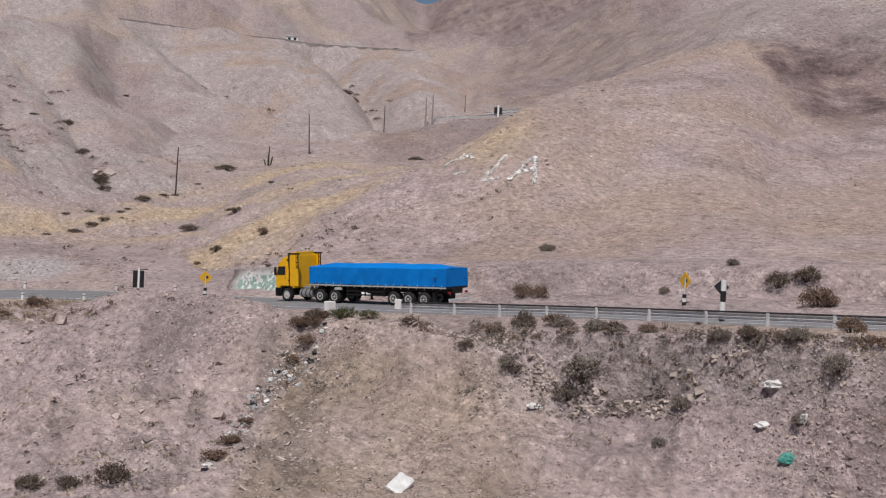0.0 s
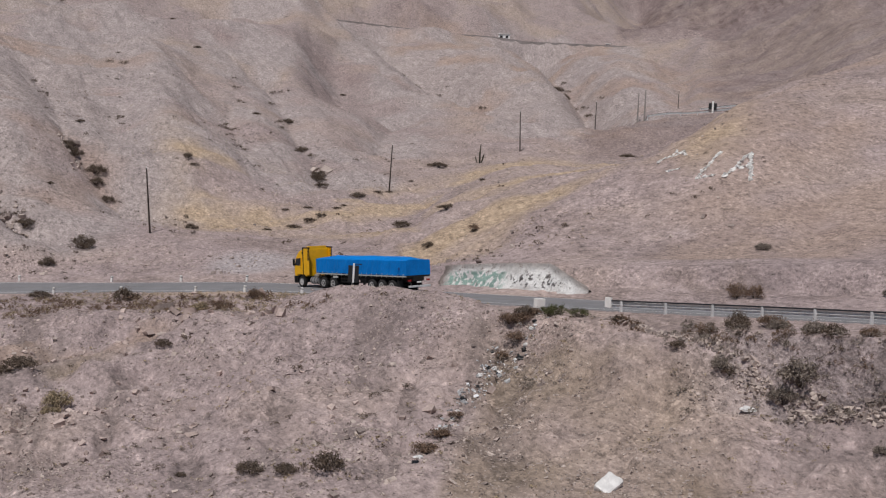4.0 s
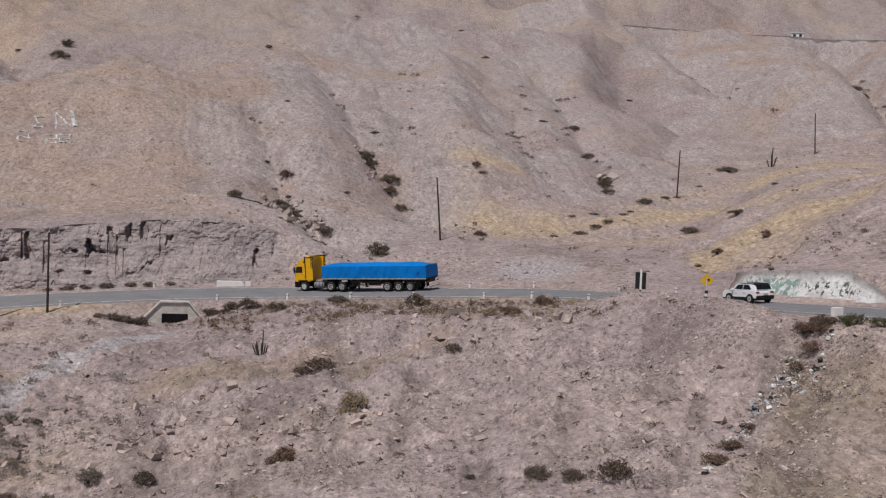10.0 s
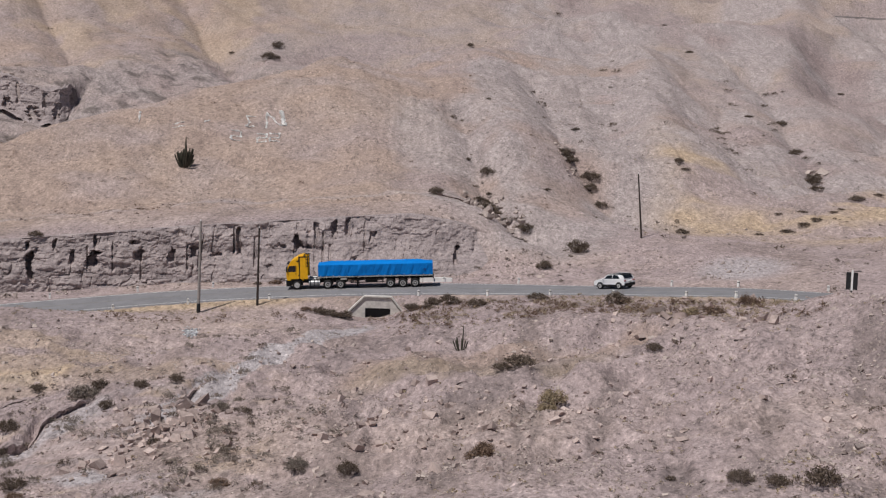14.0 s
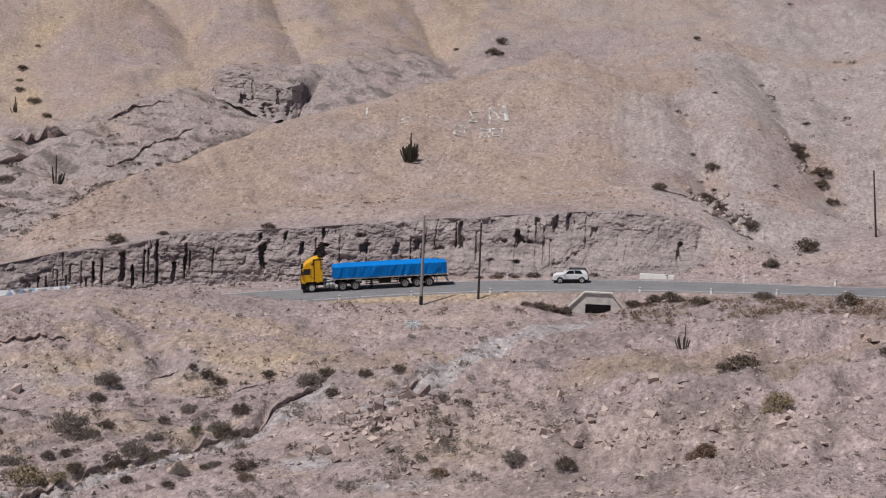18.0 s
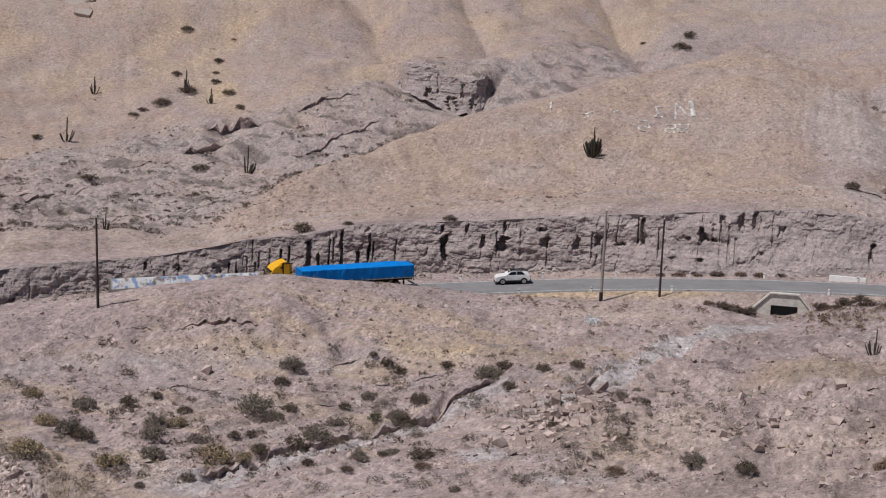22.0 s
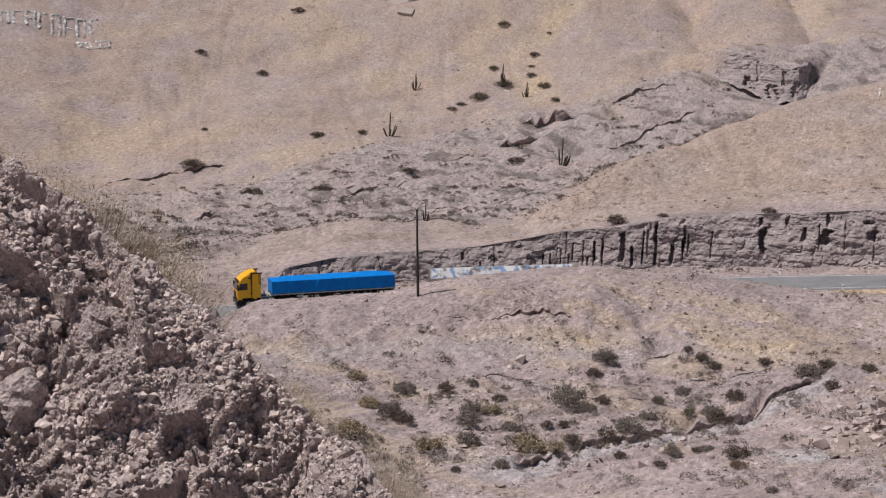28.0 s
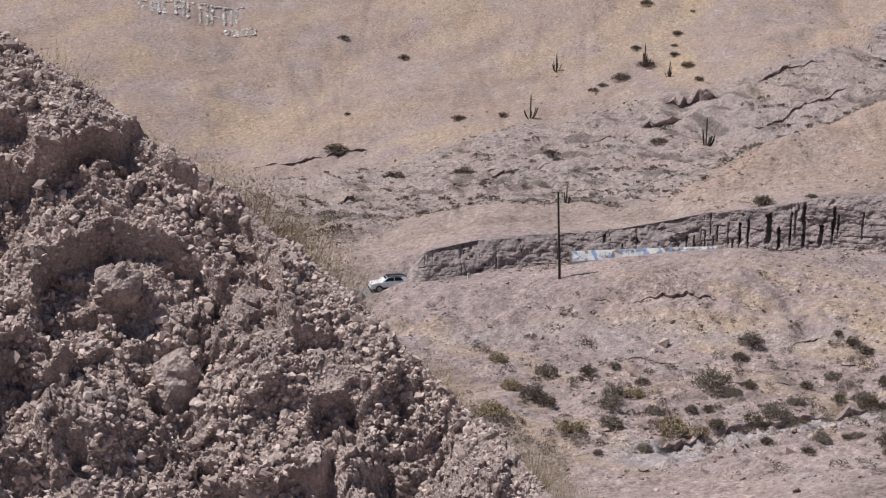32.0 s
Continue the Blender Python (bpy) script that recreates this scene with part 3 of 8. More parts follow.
def cover_crag(x, y):
    n = fbm(x / 4.0, y / 4.0, 3, 89)
    az, r = np.degrees(np.arctan2(x, y)), np.hypot(x, y)
    ridge = 0.75 * smooth(27.7, 28.4, az + 0.9 * smooth(700, 560, r)) * (1 - smooth(52, 60, az)) * smooth(508, 530, r) * (0.9 + 0.5 * n) + 0.5 * smooth(30.5, 32, az) * (1 - smooth(52, 60, az)) * smooth(300, 330, r) * (1 - smooth(508, 530, r)) * (0.9 + 0.5 * n) + 0.45 * smooth(25.5, 26.5, az) * (1 - smooth(31, 33, az)) * smooth(236, 252, r) * (1 - smooth(292, 298, r))
    return np.clip((1 - smooth(11, 13.5, line_distance(x, y, CRAG, 16))) * (0.9 + 0.6 * n) + ridge, 0, 1)


def cover_rock(x, y, az, lev):
    n = fbm(x / 10.0, y / 10.0, 4, 80)
    gully = smooth(10.0, 10.3, lev) * (1 - smooth(11.9, 12.05, lev)) * (1 - smooth(-12, -6, az))
    high = smooth(38, 42, az) * smooth(9.2, 9.6, lev)
    return gully * (0.6 + 0.6 * n) + high * (0.8 + 0.4 * n)


def cover_pale(x, y, az, lev):
    """Bare washed rock and dust in the stream bed, and the dirt tracks."""
    n = fbm(x / 5.0, y / 5.0, 4, 85)
    r = np.hypot(x, y)
    lip = np.array(WASH_BANKS[0][0])
    q = r - np.interp(az, lip[:, 0], lip[:, 1]) + 0.5 * n
    stream = smooth(-34, -31, az) * (1 - smooth(-17.5, -16.4, az)) * smooth(-5.6, -4.2, q) * (1 - smooth(-0.4, 0.5, q))
    bed = smooth(-27, -24, az) * (1 - smooth(-15, -11, az)) * smooth(3.0, 3.1, lev) * (1 - smooth(3.3, 3.6, lev))
    wash = smooth(-17, -14, az) * (1 - smooth(-5.5, -4.5, az)) * smooth(3.6, 3.9, lev) * (1 - smooth(4.85, 4.95, lev)) * (np.abs(r - np.interp(az, [-15.7, -13.8, -11.3, -10.1, -7.6, -5], [89, 93.6, 100, 106, 114, 123]) - 0.8 * n) < 2.6 + 1.5 * n)
    track = (1 - smooth(0.9, 1.6, np.abs(r - np.interp(az, [-34, -27, -20, -10, -3, 0], [154, 157, 163.5, 165, 164.5, 163])))) * (1 - smooth(-2, 1, az)) * smooth(-33, -30, az)
    terrace = (1 - smooth(1.0, 2.0, np.abs(r - np.interp(az, [-45, -36, -28, -20], [99, 103.5, 104, 106])))) * smooth(-44, -40, az) * (1 - smooth(-26, -22, az))
    streaks = (1 - smooth(-14, -10, az)) * smooth(2.9, 3.1, lev) * (1 - smooth(4.3, 4.6, lev)) * smooth(0.35, 0.6, fbm(x / 9.0 + 3, y / 2.2, 4, 84)) * 0.2
    flat = (1 - smooth(3, 8, np.hypot((az - 11.3) * 3.0, (r - 137) / 1.3))) * smooth(5.2, 5.6, lev)
    return np.clip(0.8 * flat + streaks + 0.8 * stream + bed * smooth(0.25, 0.6, n) + 1.0 * wash + 0.3 * smooth(30, 34, az) * (1 - smooth(50, 54, az)) * smooth(3.9, 4.2, lev) * (1 - smooth(4.85, 4.95, lev)) + 0.3 * track + 0.3 * terrace, 0, 1)


# ---- materials ----
def shader(name):
    m = bpy.data.materials.new(name)
    m.use_nodes = True
    return m, m.node_tree, m.node_tree.nodes["Principled BSDF"]


class Weave:
    """Short hand for a node material."""

    def __init__(self, name, rough_=0.9, specular=0.2, space="world"):
        self.m, self.t, self.b = shader(name)
        self.b.inputs["Roughness"].default_value = rough_
        self.b.inputs["Specular IOR Level"].default_value = specular
        if space == "world":
            self.where = self.t.nodes.new("ShaderNodeNewGeometry").outputs["Position"]
        else:
            self.where = self.t.nodes.new("ShaderNodeTexCoord").outputs["Object"]

    def link(self, a, b):
        self.t.links.new(a, b)

    def noise(self, scale, detail=5.0, rough_=0.6, squash=None):
        n = self.t.nodes.new("ShaderNodeTexNoise")
        n.inputs["Scale"].default_value, n.inputs["Detail"].default_value, n.inputs["Roughness"].default_value = scale, detail, rough_
        self.link(self.stretch(squash) if squash else self.where, n.inputs["Vector"])
        return n.outputs["Fac"]

    def stretch(self, s):
        n = self.t.nodes.new("ShaderNodeMapping")
        n.inputs["Scale"].default_value = s
        self.link(self.where, n.inputs["Vector"])
        return n.outputs["Vector"]

    def cells(self, scale, out="Distance"):
        n = self.t.nodes.new("ShaderNodeTexVoronoi")
        n.inputs["Scale"].default_value = scale
        self.link(self.where, n.inputs["Vector"])
        return n.outputs[out]

    def ramp(self, fac, *stops):
        r = self.t.nodes.new("ShaderNodeValToRGB")
        while len(r.color_ramp.elements) < len(stops):
            r.color_ramp.elements.new(0.5)
        for e, (p, c) in zip(r.color_ramp.elements, stops):
            c = (c, c, c) if isinstance(c, (int, float)) else c
            e.position, e.color = p, (*c, 1)
        self.link(fac, r.inputs["Fac"])
        return r.outputs["Color"]

    def mix(self, fac, a, b, mode="MIX"):
        n = self.t.nodes.new("ShaderNodeMix")
        n.data_type, n.blend_type = "RGBA", mode
        if isinstance(fac, (int, float)):
            n.inputs[0].default_value = fac
        else:
            self.link(fac, n.inputs[0])
        for v, i in ((a, 6), (b, 7)):
            if isinstance(v, tuple):
                n.inputs[i].default_value = (*v, 1)
            else:
                self.link(v, n.inputs[i])
        return n.outputs[2]

    def attr(self, name):
        a = self.t.nodes.new("ShaderNodeAttribute")
        a.attribute_name = name
        return a.outputs["Fac"]

    def chance(self, per_piece=False):
        if per_piece:
            return self.t.nodes.new("ShaderNodeNewGeometry").outputs["Random Per Island"]
        return self.t.nodes.new("ShaderNodeObjectInfo").outputs["Random"]

    def colour(self, v):
        if isinstance(v, tuple):
            self.b.inputs["Base Color"].default_value = (*v, 1)
        else:
            self.link(v, self.b.inputs["Base Color"])
        return self

    def bump(self, height, strength=0.5, distance=0.05):
        n = self.t.nodes.new("ShaderNodeBump")
        n.inputs["Strength"].default_value, n.inputs["Distance"].default_value = strength, distance
        self.link(height, n.inputs["Height"])
        self.link(n.outputs["Normal"], self.b.inputs["Normal"])
        return self


def plain(name, colour, rough_=0.6, metal=0.0, specular=0.4, grime=0.25, scale=3.0):
    """Painted or worn surface: a base colour with blotches and fine grain."""
    w = Weave(name, rough_, specular, "object")
    w.b.inputs["Metallic"].default_value = metal
    dirt = w.ramp(w.noise(scale, 6, 0.65), (0.35, 1 - grime), (0.65, 1.0))
    w.colour(w.mix(1.0, colour, dirt, "MULTIPLY"))
    return w.m


def ground_material():
    w = Weave("stony_ground", 0.95, 0.1)
    washed = (1.0, 0.5, 0.85)        # rain has drawn the grain out down the slopes
    big = w.ramp(w.noise(0.045, 6), (0.34, (0.30, 0.238, 0.236)), (0.50, (0.395, 0.312, 0.30)), (0.64, (0.45, 0.35, 0.298)))
    mid = w.ramp(w.noise(0.36, 7, 0.68, washed), (0.30, (0.235, 0.193, 0.193)), (0.50, (0.385, 0.311, 0.304)), (0.68, (0.49, 0.403, 0.39)))
    soil = w.mix(0.5, big, mid)
    patch = w.ramp(w.noise(0.11, 7, 0.75, washed), (0.50, 0.0), (0.62, 0.62))
    soil = w.mix(patch, soil, w.ramp(w.noise(0.9, 6, 0.75), (0.35, (0.15, 0.117, 0.106)), (0.65, (0.30, 0.235, 0.21))))
    belts = w.ramp(w.noise(0.016, 7, 0.6), (0.36, (0.25, 0.19, 0.18)), (0.46, (0.32, 0.262, 0.25)), (0.54, (0.38, 0.302, 0.245)), (0.66, (0.33, 0.28, 0.268)))
    soil = w.mix(w.attr("far"), soil, w.mix(0.35, belts, mid))
    tan = w.ramp(w.noise(0.22, 8, 0.74, washed), (0.32, (0.285, 0.213, 0.186)), (0.52, (0.382, 0.289, 0.245)), (0.70, (0.455, 0.346, 0.292)))
    soil = w.mix(w.ramp(w.attr("tan"), (0.1, 0.0), (0.9, 0.85)), soil, tan)
    olive = w.ramp(w.noise(0.3, 8, 0.74, washed), (0.32, (0.235, 0.182, 0.142)), (0.52, (0.325, 0.255, 0.20)), (0.70, (0.40, 0.318, 0.255)))
    soil = w.mix(w.ramp(w.attr("olive"), (0.1, 0.0), (0.9, 0.85)), soil, olive)
    scree = w.ramp(w.noise(0.5, 8, 0.75, (1.0, 0.4, 0.5)), (0.32, (0.28, 0.24, 0.236)), (0.5, (0.375, 0.322, 0.313)), (0.68, (0.48, 0.42, 0.405)))
    soil = w.mix(w.ramp(w.attr("scree"), (0.2, 0.0), (0.8, 0.85)), soil, scree)
    cragged = w.ramp(w.noise(0.2, 9, 0.78, (1.0, 1.0, 0.6)), (0.36, (0.10, 0.072, 0.070)), (0.52, (0.20, 0.148, 0.143)), (0.68, (0.30, 0.235, 0.222)))
    soil = w.mix(w.attr("crag"), soil, cragged)
    grass = w.ramp(w.noise(1.1, 7, 0.75, washed), (0.3, (0.31, 0.236, 0.176)), (0.5, (0.455, 0.346, 0.252)), (0.7, (0.58, 0.455, 0.335)))
    rock = w.ramp(w.noise(0.9, 8, 0.74, (1.2, 0.8, 1.3)), (0.34, (0.24, 0.203, 0.198)), (0.5, (0.36, 0.304, 0.292)), (0.66, (0.45, 0.386, 0.368)))
    pale = w.ramp(w.noise(0.6, 6), (0.35, (0.37, 0.333, 0.338)), (0.65, (0.47, 0.427, 0.432)))
    col = w.mix(w.attr("grass"), soil, grass)
    col = w.mix(w.attr("rock"), col, rock)
    col = w.mix(w.attr("pale"), col, pale)
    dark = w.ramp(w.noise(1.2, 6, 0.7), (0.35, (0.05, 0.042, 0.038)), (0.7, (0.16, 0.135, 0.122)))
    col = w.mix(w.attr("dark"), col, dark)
    grit = w.ramp(w.noise(2.0, 10, 0.86, washed), (0.36, 0.27), (0.47, 0.90), (0.54, 1.06), (0.66, 1.72))
    col = w.mix(0.95, col, grit, "MULTIPLY")
    # gravel: pebbles of mixed tone, thick in some places and thin in others
    strewn = w.ramp(w.noise(0.3, 5, 0.7), (0.42, 0.15), (0.64, 0.9))
    col = w.mix(strewn, col, w.mix(1.0, col, w.ramp(w.cells(5.2, "Color"), (0.24, 0.68), (0.42, 0.98), (0.60, 1.02), (0.78, 1.36)), "MULTIPLY"))
    specks = w.mix(1.0, w.ramp(w.cells(2.4), (0.11, 1.0), (0.17, 0.0)), w.ramp(w.cells(2.4, "Color"), (0.50, 0.0), (0.54, 1.0)), "MULTIPLY")
    tone = w.ramp(w.cells(2.4, "Color"), (0.5, (0.50, 0.44, 0.40)), (0.66, (0.12, 0.10, 0.09)))
    col = w.mix(specks, col, tone)
    w.colour(col)
    w.bump(w.mix(0.4, w.noise(2.6, 9, 0.78, washed), w.cells(5.2)), 0.8, 0.17)
    return w.m


def cut_rock_material():
    w = Weave("cut_rock", 0.95, 0.1)
    beds = w.ramp(w.noise(0.5, 7, 0.7, (0.35, 0.35, 3.4)), (0.32, (0.262, 0.221, 0.22)), (0.50, (0.36, 0.304, 0.298)), (0.68, (0.445, 0.377, 0.364)))
    stain = w.ramp(w.noise(0.7, 7, 0.7, (1.6, 1.6, 0.35)), (0.36, 0.72), (0.56, 1.08))
    col = w.mix(0.8, beds, stain, "MULTIPLY")
    grain = w.ramp(w.noise(3.2, 9, 0.85), (0.36, 0.5), (0.5, 1.0), (0.66, 1.4))
    w.colour(w.mix(0.9, col, grain, "MULTIPLY"))
    w.bump(w.noise(3.0, 9, 0.8, (1.0, 1.0, 1.8)), 0.7, 0.16)
    return w.m


def pieces_material(name, low, high, rough_=0.9, per_piece=True, scale=6.0):
    w = Weave(name, rough_, 0.15)
    tone = w.ramp(w.chance(per_piece), (0.0, low), (1.0, high))
    w.colour(w.mix(0.7, tone, w.ramp(w.noise(scale, 5, 0.7), (0.3, 0.55), (0.7, 1.2)), "MULTIPLY"))
    return w.m


GROUND = ground_material()
CUT_ROCK = cut_rock_material()
STONE = pieces_material("loose_stone", (0.22, 0.18, 0.168), (0.60, 0.505, 0.455))
PINK_STONE = pieces_material("pinkish_boulder", (0.30, 0.235, 0.215), (0.62, 0.50, 0.455), scale=3.0)
STONE_DARK = pieces_material("conglomerate_stone", (0.36, 0.292, 0.273), (0.80, 0.667, 0.616), scale=14.0)
WHITE_STONE = pieces_material("whitewashed_stone", (0.78, 0.77, 0.75), (0.95, 0.94, 0.92))
LEAF_DARK = pieces_material("dry_dark_leaf", (0.085, 0.064, 0.050), (0.205, 0.158, 0.122))
LEAF_GREY = pieces_material("dry_grey_leaf", (0.195, 0.165, 0.142), (0.315, 0.267, 0.225))
LEAF_RUST = pieces_material("dry_rust_leaf", (0.12, 0.078, 0.058), (0.29, 0.20, 0.145))
LEAF_GREEN = pieces_material("dull_green_leaf", (0.045, 0.05, 0.025), (0.16, 0.16, 0.075))
STRAW = pieces_material("straw", (0.24, 0.19, 0.13), (0.52, 0.42, 0.28))
TWIG = pieces_material("twig", (0.06, 0.05, 0.04), (0.15, 0.12, 0.10))
CACTUS = pieces_material("cactus_skin", (0.028, 0.028, 0.022), (0.085, 0.08, 0.06))
RUBBISH = pieces_material("mixed_rubbish", (0.25, 0.25, 0.26), (0.85, 0.86, 0.88))
CONCRETE = plain("concrete", (0.72, 0.68, 0.63), 0.9, grime=0.35, scale=1.6)
WHITEWASH = plain("whitewash", (0.86, 0.85, 0.83), 0.85, grime=0.12)
BLACK_PAINT = plain("black_paint", (0.02, 0.02, 0.022), 0.6)
SIGN_YELLOW = plain("sign_yellow", (0.78, 0.42, 0.02), 0.45, grime=0.15)
STEEL = plain("galvanised_steel", (0.74, 0.75, 0.76), 0.55, 0.15, grime=0.25)
RAIL_DARK = plain("dark_rail_strip", (0.035, 0.037, 0.042), 0.7, 0.2, grime=0.3)
WOOD_DARK = plain("creosoted_wood", (0.055, 0.042, 0.036), 0.9, grime=0.4, scale=6.0)
POLE_GREY = plain("weathered_concrete_pole", (0.34, 0.31, 0.29), 0.9, grime=0.3)


def asphalt_material():
    w = Weave("asphalt", 0.85, 0.25)
    base = w.ramp(w.noise(0.5, 5), (0.35, (0.20, 0.196, 0.205)), (0.65, (0.25, 0.244, 0.254)))
    w.colour(w.mix(0.6, base, w.ramp(w.noise(9.0, 6, 0.75), (0.35, 0.7), (0.65, 1.25)), "MULTIPLY"))
    w.bump(w.noise(20, 4), 0.3, 0.01)
    return w.m


def worn_line_material(name, colour, gaps):
    w = Weave(name, 0.8, 0.2)
    w.colour(w.mix(w.ramp(w.noise(2.2, 6, 0.7), (gaps, 0.0), (gaps + 0.12, 1.0)), (0.14, 0.135, 0.13), colour))
    return w.m


ASPHALT = asphalt_material()
LINE_WHITE = worn_line_material("worn_white_line", (0.74, 0.73, 0.71), 0.32)
LINE_YELLOW = worn_line_material("worn_centre_line", (0.24, 0.22, 0.19), 0.40)
build_ground(GROUND)


import itertools

# ---- mesh tools ----
def part(name, bm, material, parent=None, label="", smooth_=False):
    me = bpy.data.meshes.new(name)
    bm.to_mesh(me)
    bm.free()
    for m in material if isinstance(material, (list, tuple)) else [material]:
        me.materials.append(m)
    if smooth_:
        me.shade_smooth()
    ob = new(name, me)
    ob.parent = parent
    return tagged(ob, label)


def box(lo, hi, bevel=0.0, bm=None):
    bm = bm or bmesh.new()
    made = bmesh.ops.create_cube(bm, size=1)["verts"]
    for v in made:
        v.co = [(p + q) / 2 + c * (q - p) for p, q, c in zip(lo, hi, v.co)]
    if bevel:
        edges = list({e for v in made for e in v.link_edges})
        bmesh.ops.bevel(bm, geom=edges, offset=bevel, segments=2, affect="EDGES", profile=0.6)
    return bm


def tube(a, b, r0, r1=None, sides=10, bm=None):
    """A capped, tapered rod from a to b."""
    bm = bm or bmesh.new()
    a, b = Vector(a), Vector(b)
    turn = (b - a).to_track_quat("Z", "Y").to_matrix().to_4x4()
    m = Matrix.Translation((a + b) / 2) @ turn
    bmesh.ops.create_cone(bm, cap_ends=True, segments=sides, radius1=r0, radius2=r0 if r1 is None else r1, depth=(b - a).length, matrix=m)
    return bm


def prism(outline, y0, y1, bevel=0.0, bm=None, narrow=None):
    """An outline in x and z drawn out from y0 to y1; narrow(x, z) scales y."""
    bm = bm or bmesh.new()
    rings = []
    for y in (y0, y1):
        rings.append([bm.verts.new((x, y * (narrow(x, z) if narrow else 1), z)) for x, z in outline])
    n = len(outline)
    faces = [bm.faces.new(rings[0]), bm.faces.new(rings[1][::-1])]
    for i in range(n):
        faces.append(bm.faces.new((rings[0][i], rings[1][i], rings[1][(i + 1) % n], rings[0][(i + 1) % n])))
    bmesh.ops.recalc_face_normals(bm, faces=faces)
    if bevel:
        edges = list({e for f in faces for e in f.edges})
        bmesh.ops.bevel(bm, geom=edges, offset=bevel, segments=2, affect="EDGES", profile=0.6)
    return bm


def empty(name, m, label, category, group="", kind=""):
    ob = new(name)
    ob.matrix_basis = m
    return tagged(ob, label, category, group, kind)


def mesh_of(name, verts, faces, material):
    me = bpy.data.meshes.new(name)
    verts, faces = np.asarray(verts, np.float32), np.asarray(faces, np.int32)
    k = faces.shape[1]
    me.vertices.add(len(verts))
    me.vertices.foreach_set("co", verts.ravel())
    me.loops.add(faces.size)
    me.loops.foreach_set("vertex_index", faces.ravel())
    me.polygons.add(len(faces))
    me.polygons.foreach_set("loop_start", np.arange(0, faces.size, k, dtype=np.int32))
    me.update(calc_edges=True)
    me.materials.append(material)
    me.shade_flat()
    return me


CUBE_V = np.array([(x, y, z) for x in (-1, 1) for y in (-1, 1) for z in (-1, 1)], float) * 0.62
CUBE_F = np.array([(0, 1, 3, 2), (4, 6, 7, 5), (0, 4, 5, 1), (2, 3, 7, 6), (0, 2, 6, 4), (1, 5, 7, 3)])
rng = np.random.default_rng(7)


GOLD = (1 + 5 ** 0.5) / 2
ICO_V = np.array([p for a in (-1, 1) for b in (-GOLD, GOLD) for p in ((0, a, b), (a, b, 0), (b, 0, a))], float) * 0.55
ICO_F = np.array([t for t in itertools.combinations(range(12), 3) if all(abs(np.linalg.norm(ICO_V[i] - ICO_V[j]) - 1.1) < 0.01 for i, j in itertools.combinations(t, 2))])
for tri in ICO_F:
    if np.dot(np.cross(ICO_V[tri[1]] - ICO_V[tri[0]], ICO_V[tri[2]] - ICO_V[tri[0]]), ICO_V[tri[0]]) < 0:
        tri[1], tri[2] = tri[2], tri[1]


def stones(name, places, sizes, material, label, flat=0.7, sink=0.25, kind="stuff", category="stones", form=(CUBE_V, CUBE_F, 0.45)):
    """Angular stones, all in one mesh."""
    n = len(places)
    cv, cf, jag = form
    v = cv[None] * (1 + jag * rng.uniform(-1, 1, (n, len(cv), 3)))
    v = v * (sizes[:, None, None] * rng.uniform((0.7, 0.6, 0.45 * flat), (1.2, 1.0, 0.95 * flat), (n, 3))[:, None, :])
    q = rng.normal(size=(n, 4)) * np.array((1, 0.35, 0.35, 1))
    q /= np.linalg.norm(q, axis=1)[:, None]
    w, x, y, z = q.T
    R = np.stack([1 - 2 * (y * y + z * z), 2 * (x * y - z * w), 2 * (x * z + y * w), 2 * (x * y + z * w), 1 - 2 * (x * x + z * z), 2 * (y * z - x * w), 2 * (x * z - y * w), 2 * (y * z + x * w), 1 - 2 * (x * x + y * y)], 1).reshape(n, 3, 3)
    v = np.einsum("nij,nkj->nki", R, v) + places[:, None, :]
    v[:, :, 2] += sizes[:, None] * (0.45 * flat - sink)
    f = cf[None] + len(cv) * np.arange(n)[:, None, None]
    return tagged(new(name, mesh_of(name, v.reshape(-1, 3), f.reshape(-1, cf.shape[1]), material)), label, category, kind=kind)


def on_ground(az, r):
    x, y = r * np.sin(np.radians(az)), r * np.cos(np.radians(az))
    z, lev, off, dark = ground(x, y)
    return np.stack([x, y, z], 1), lev, off


def scatter(n, az0, az1, lev0, lev1, thin=0.0, scale=9.0, seed=0):
    """Random places on the ground between two bearings and two landform lines, in drifts."""
    az = rng.uniform(az0, az1, n)
    R, _ = level_tables(az)
    lev = rng.uniform(lev0, lev1, n)
    k = np.clip(lev.astype(int), 0, len(R) - 2)
    i = np.arange(n)
    r = R[k, i] + (lev - k) * (R[k + 1, i] - R[k, i])
    p, lev, off = on_ground(az, r)
    keep = (np.abs(off) > 4.6) & (fbm(p[:, 0] / scale, p[:, 1] / scale, 3, seed) > thin)
    return p[keep]


def sizes_of(n, small, big, power=2.6):
    return small * (1 - rng.uniform(0, 1, n) * (1 - (small / big) ** power)) ** (-1 / power)


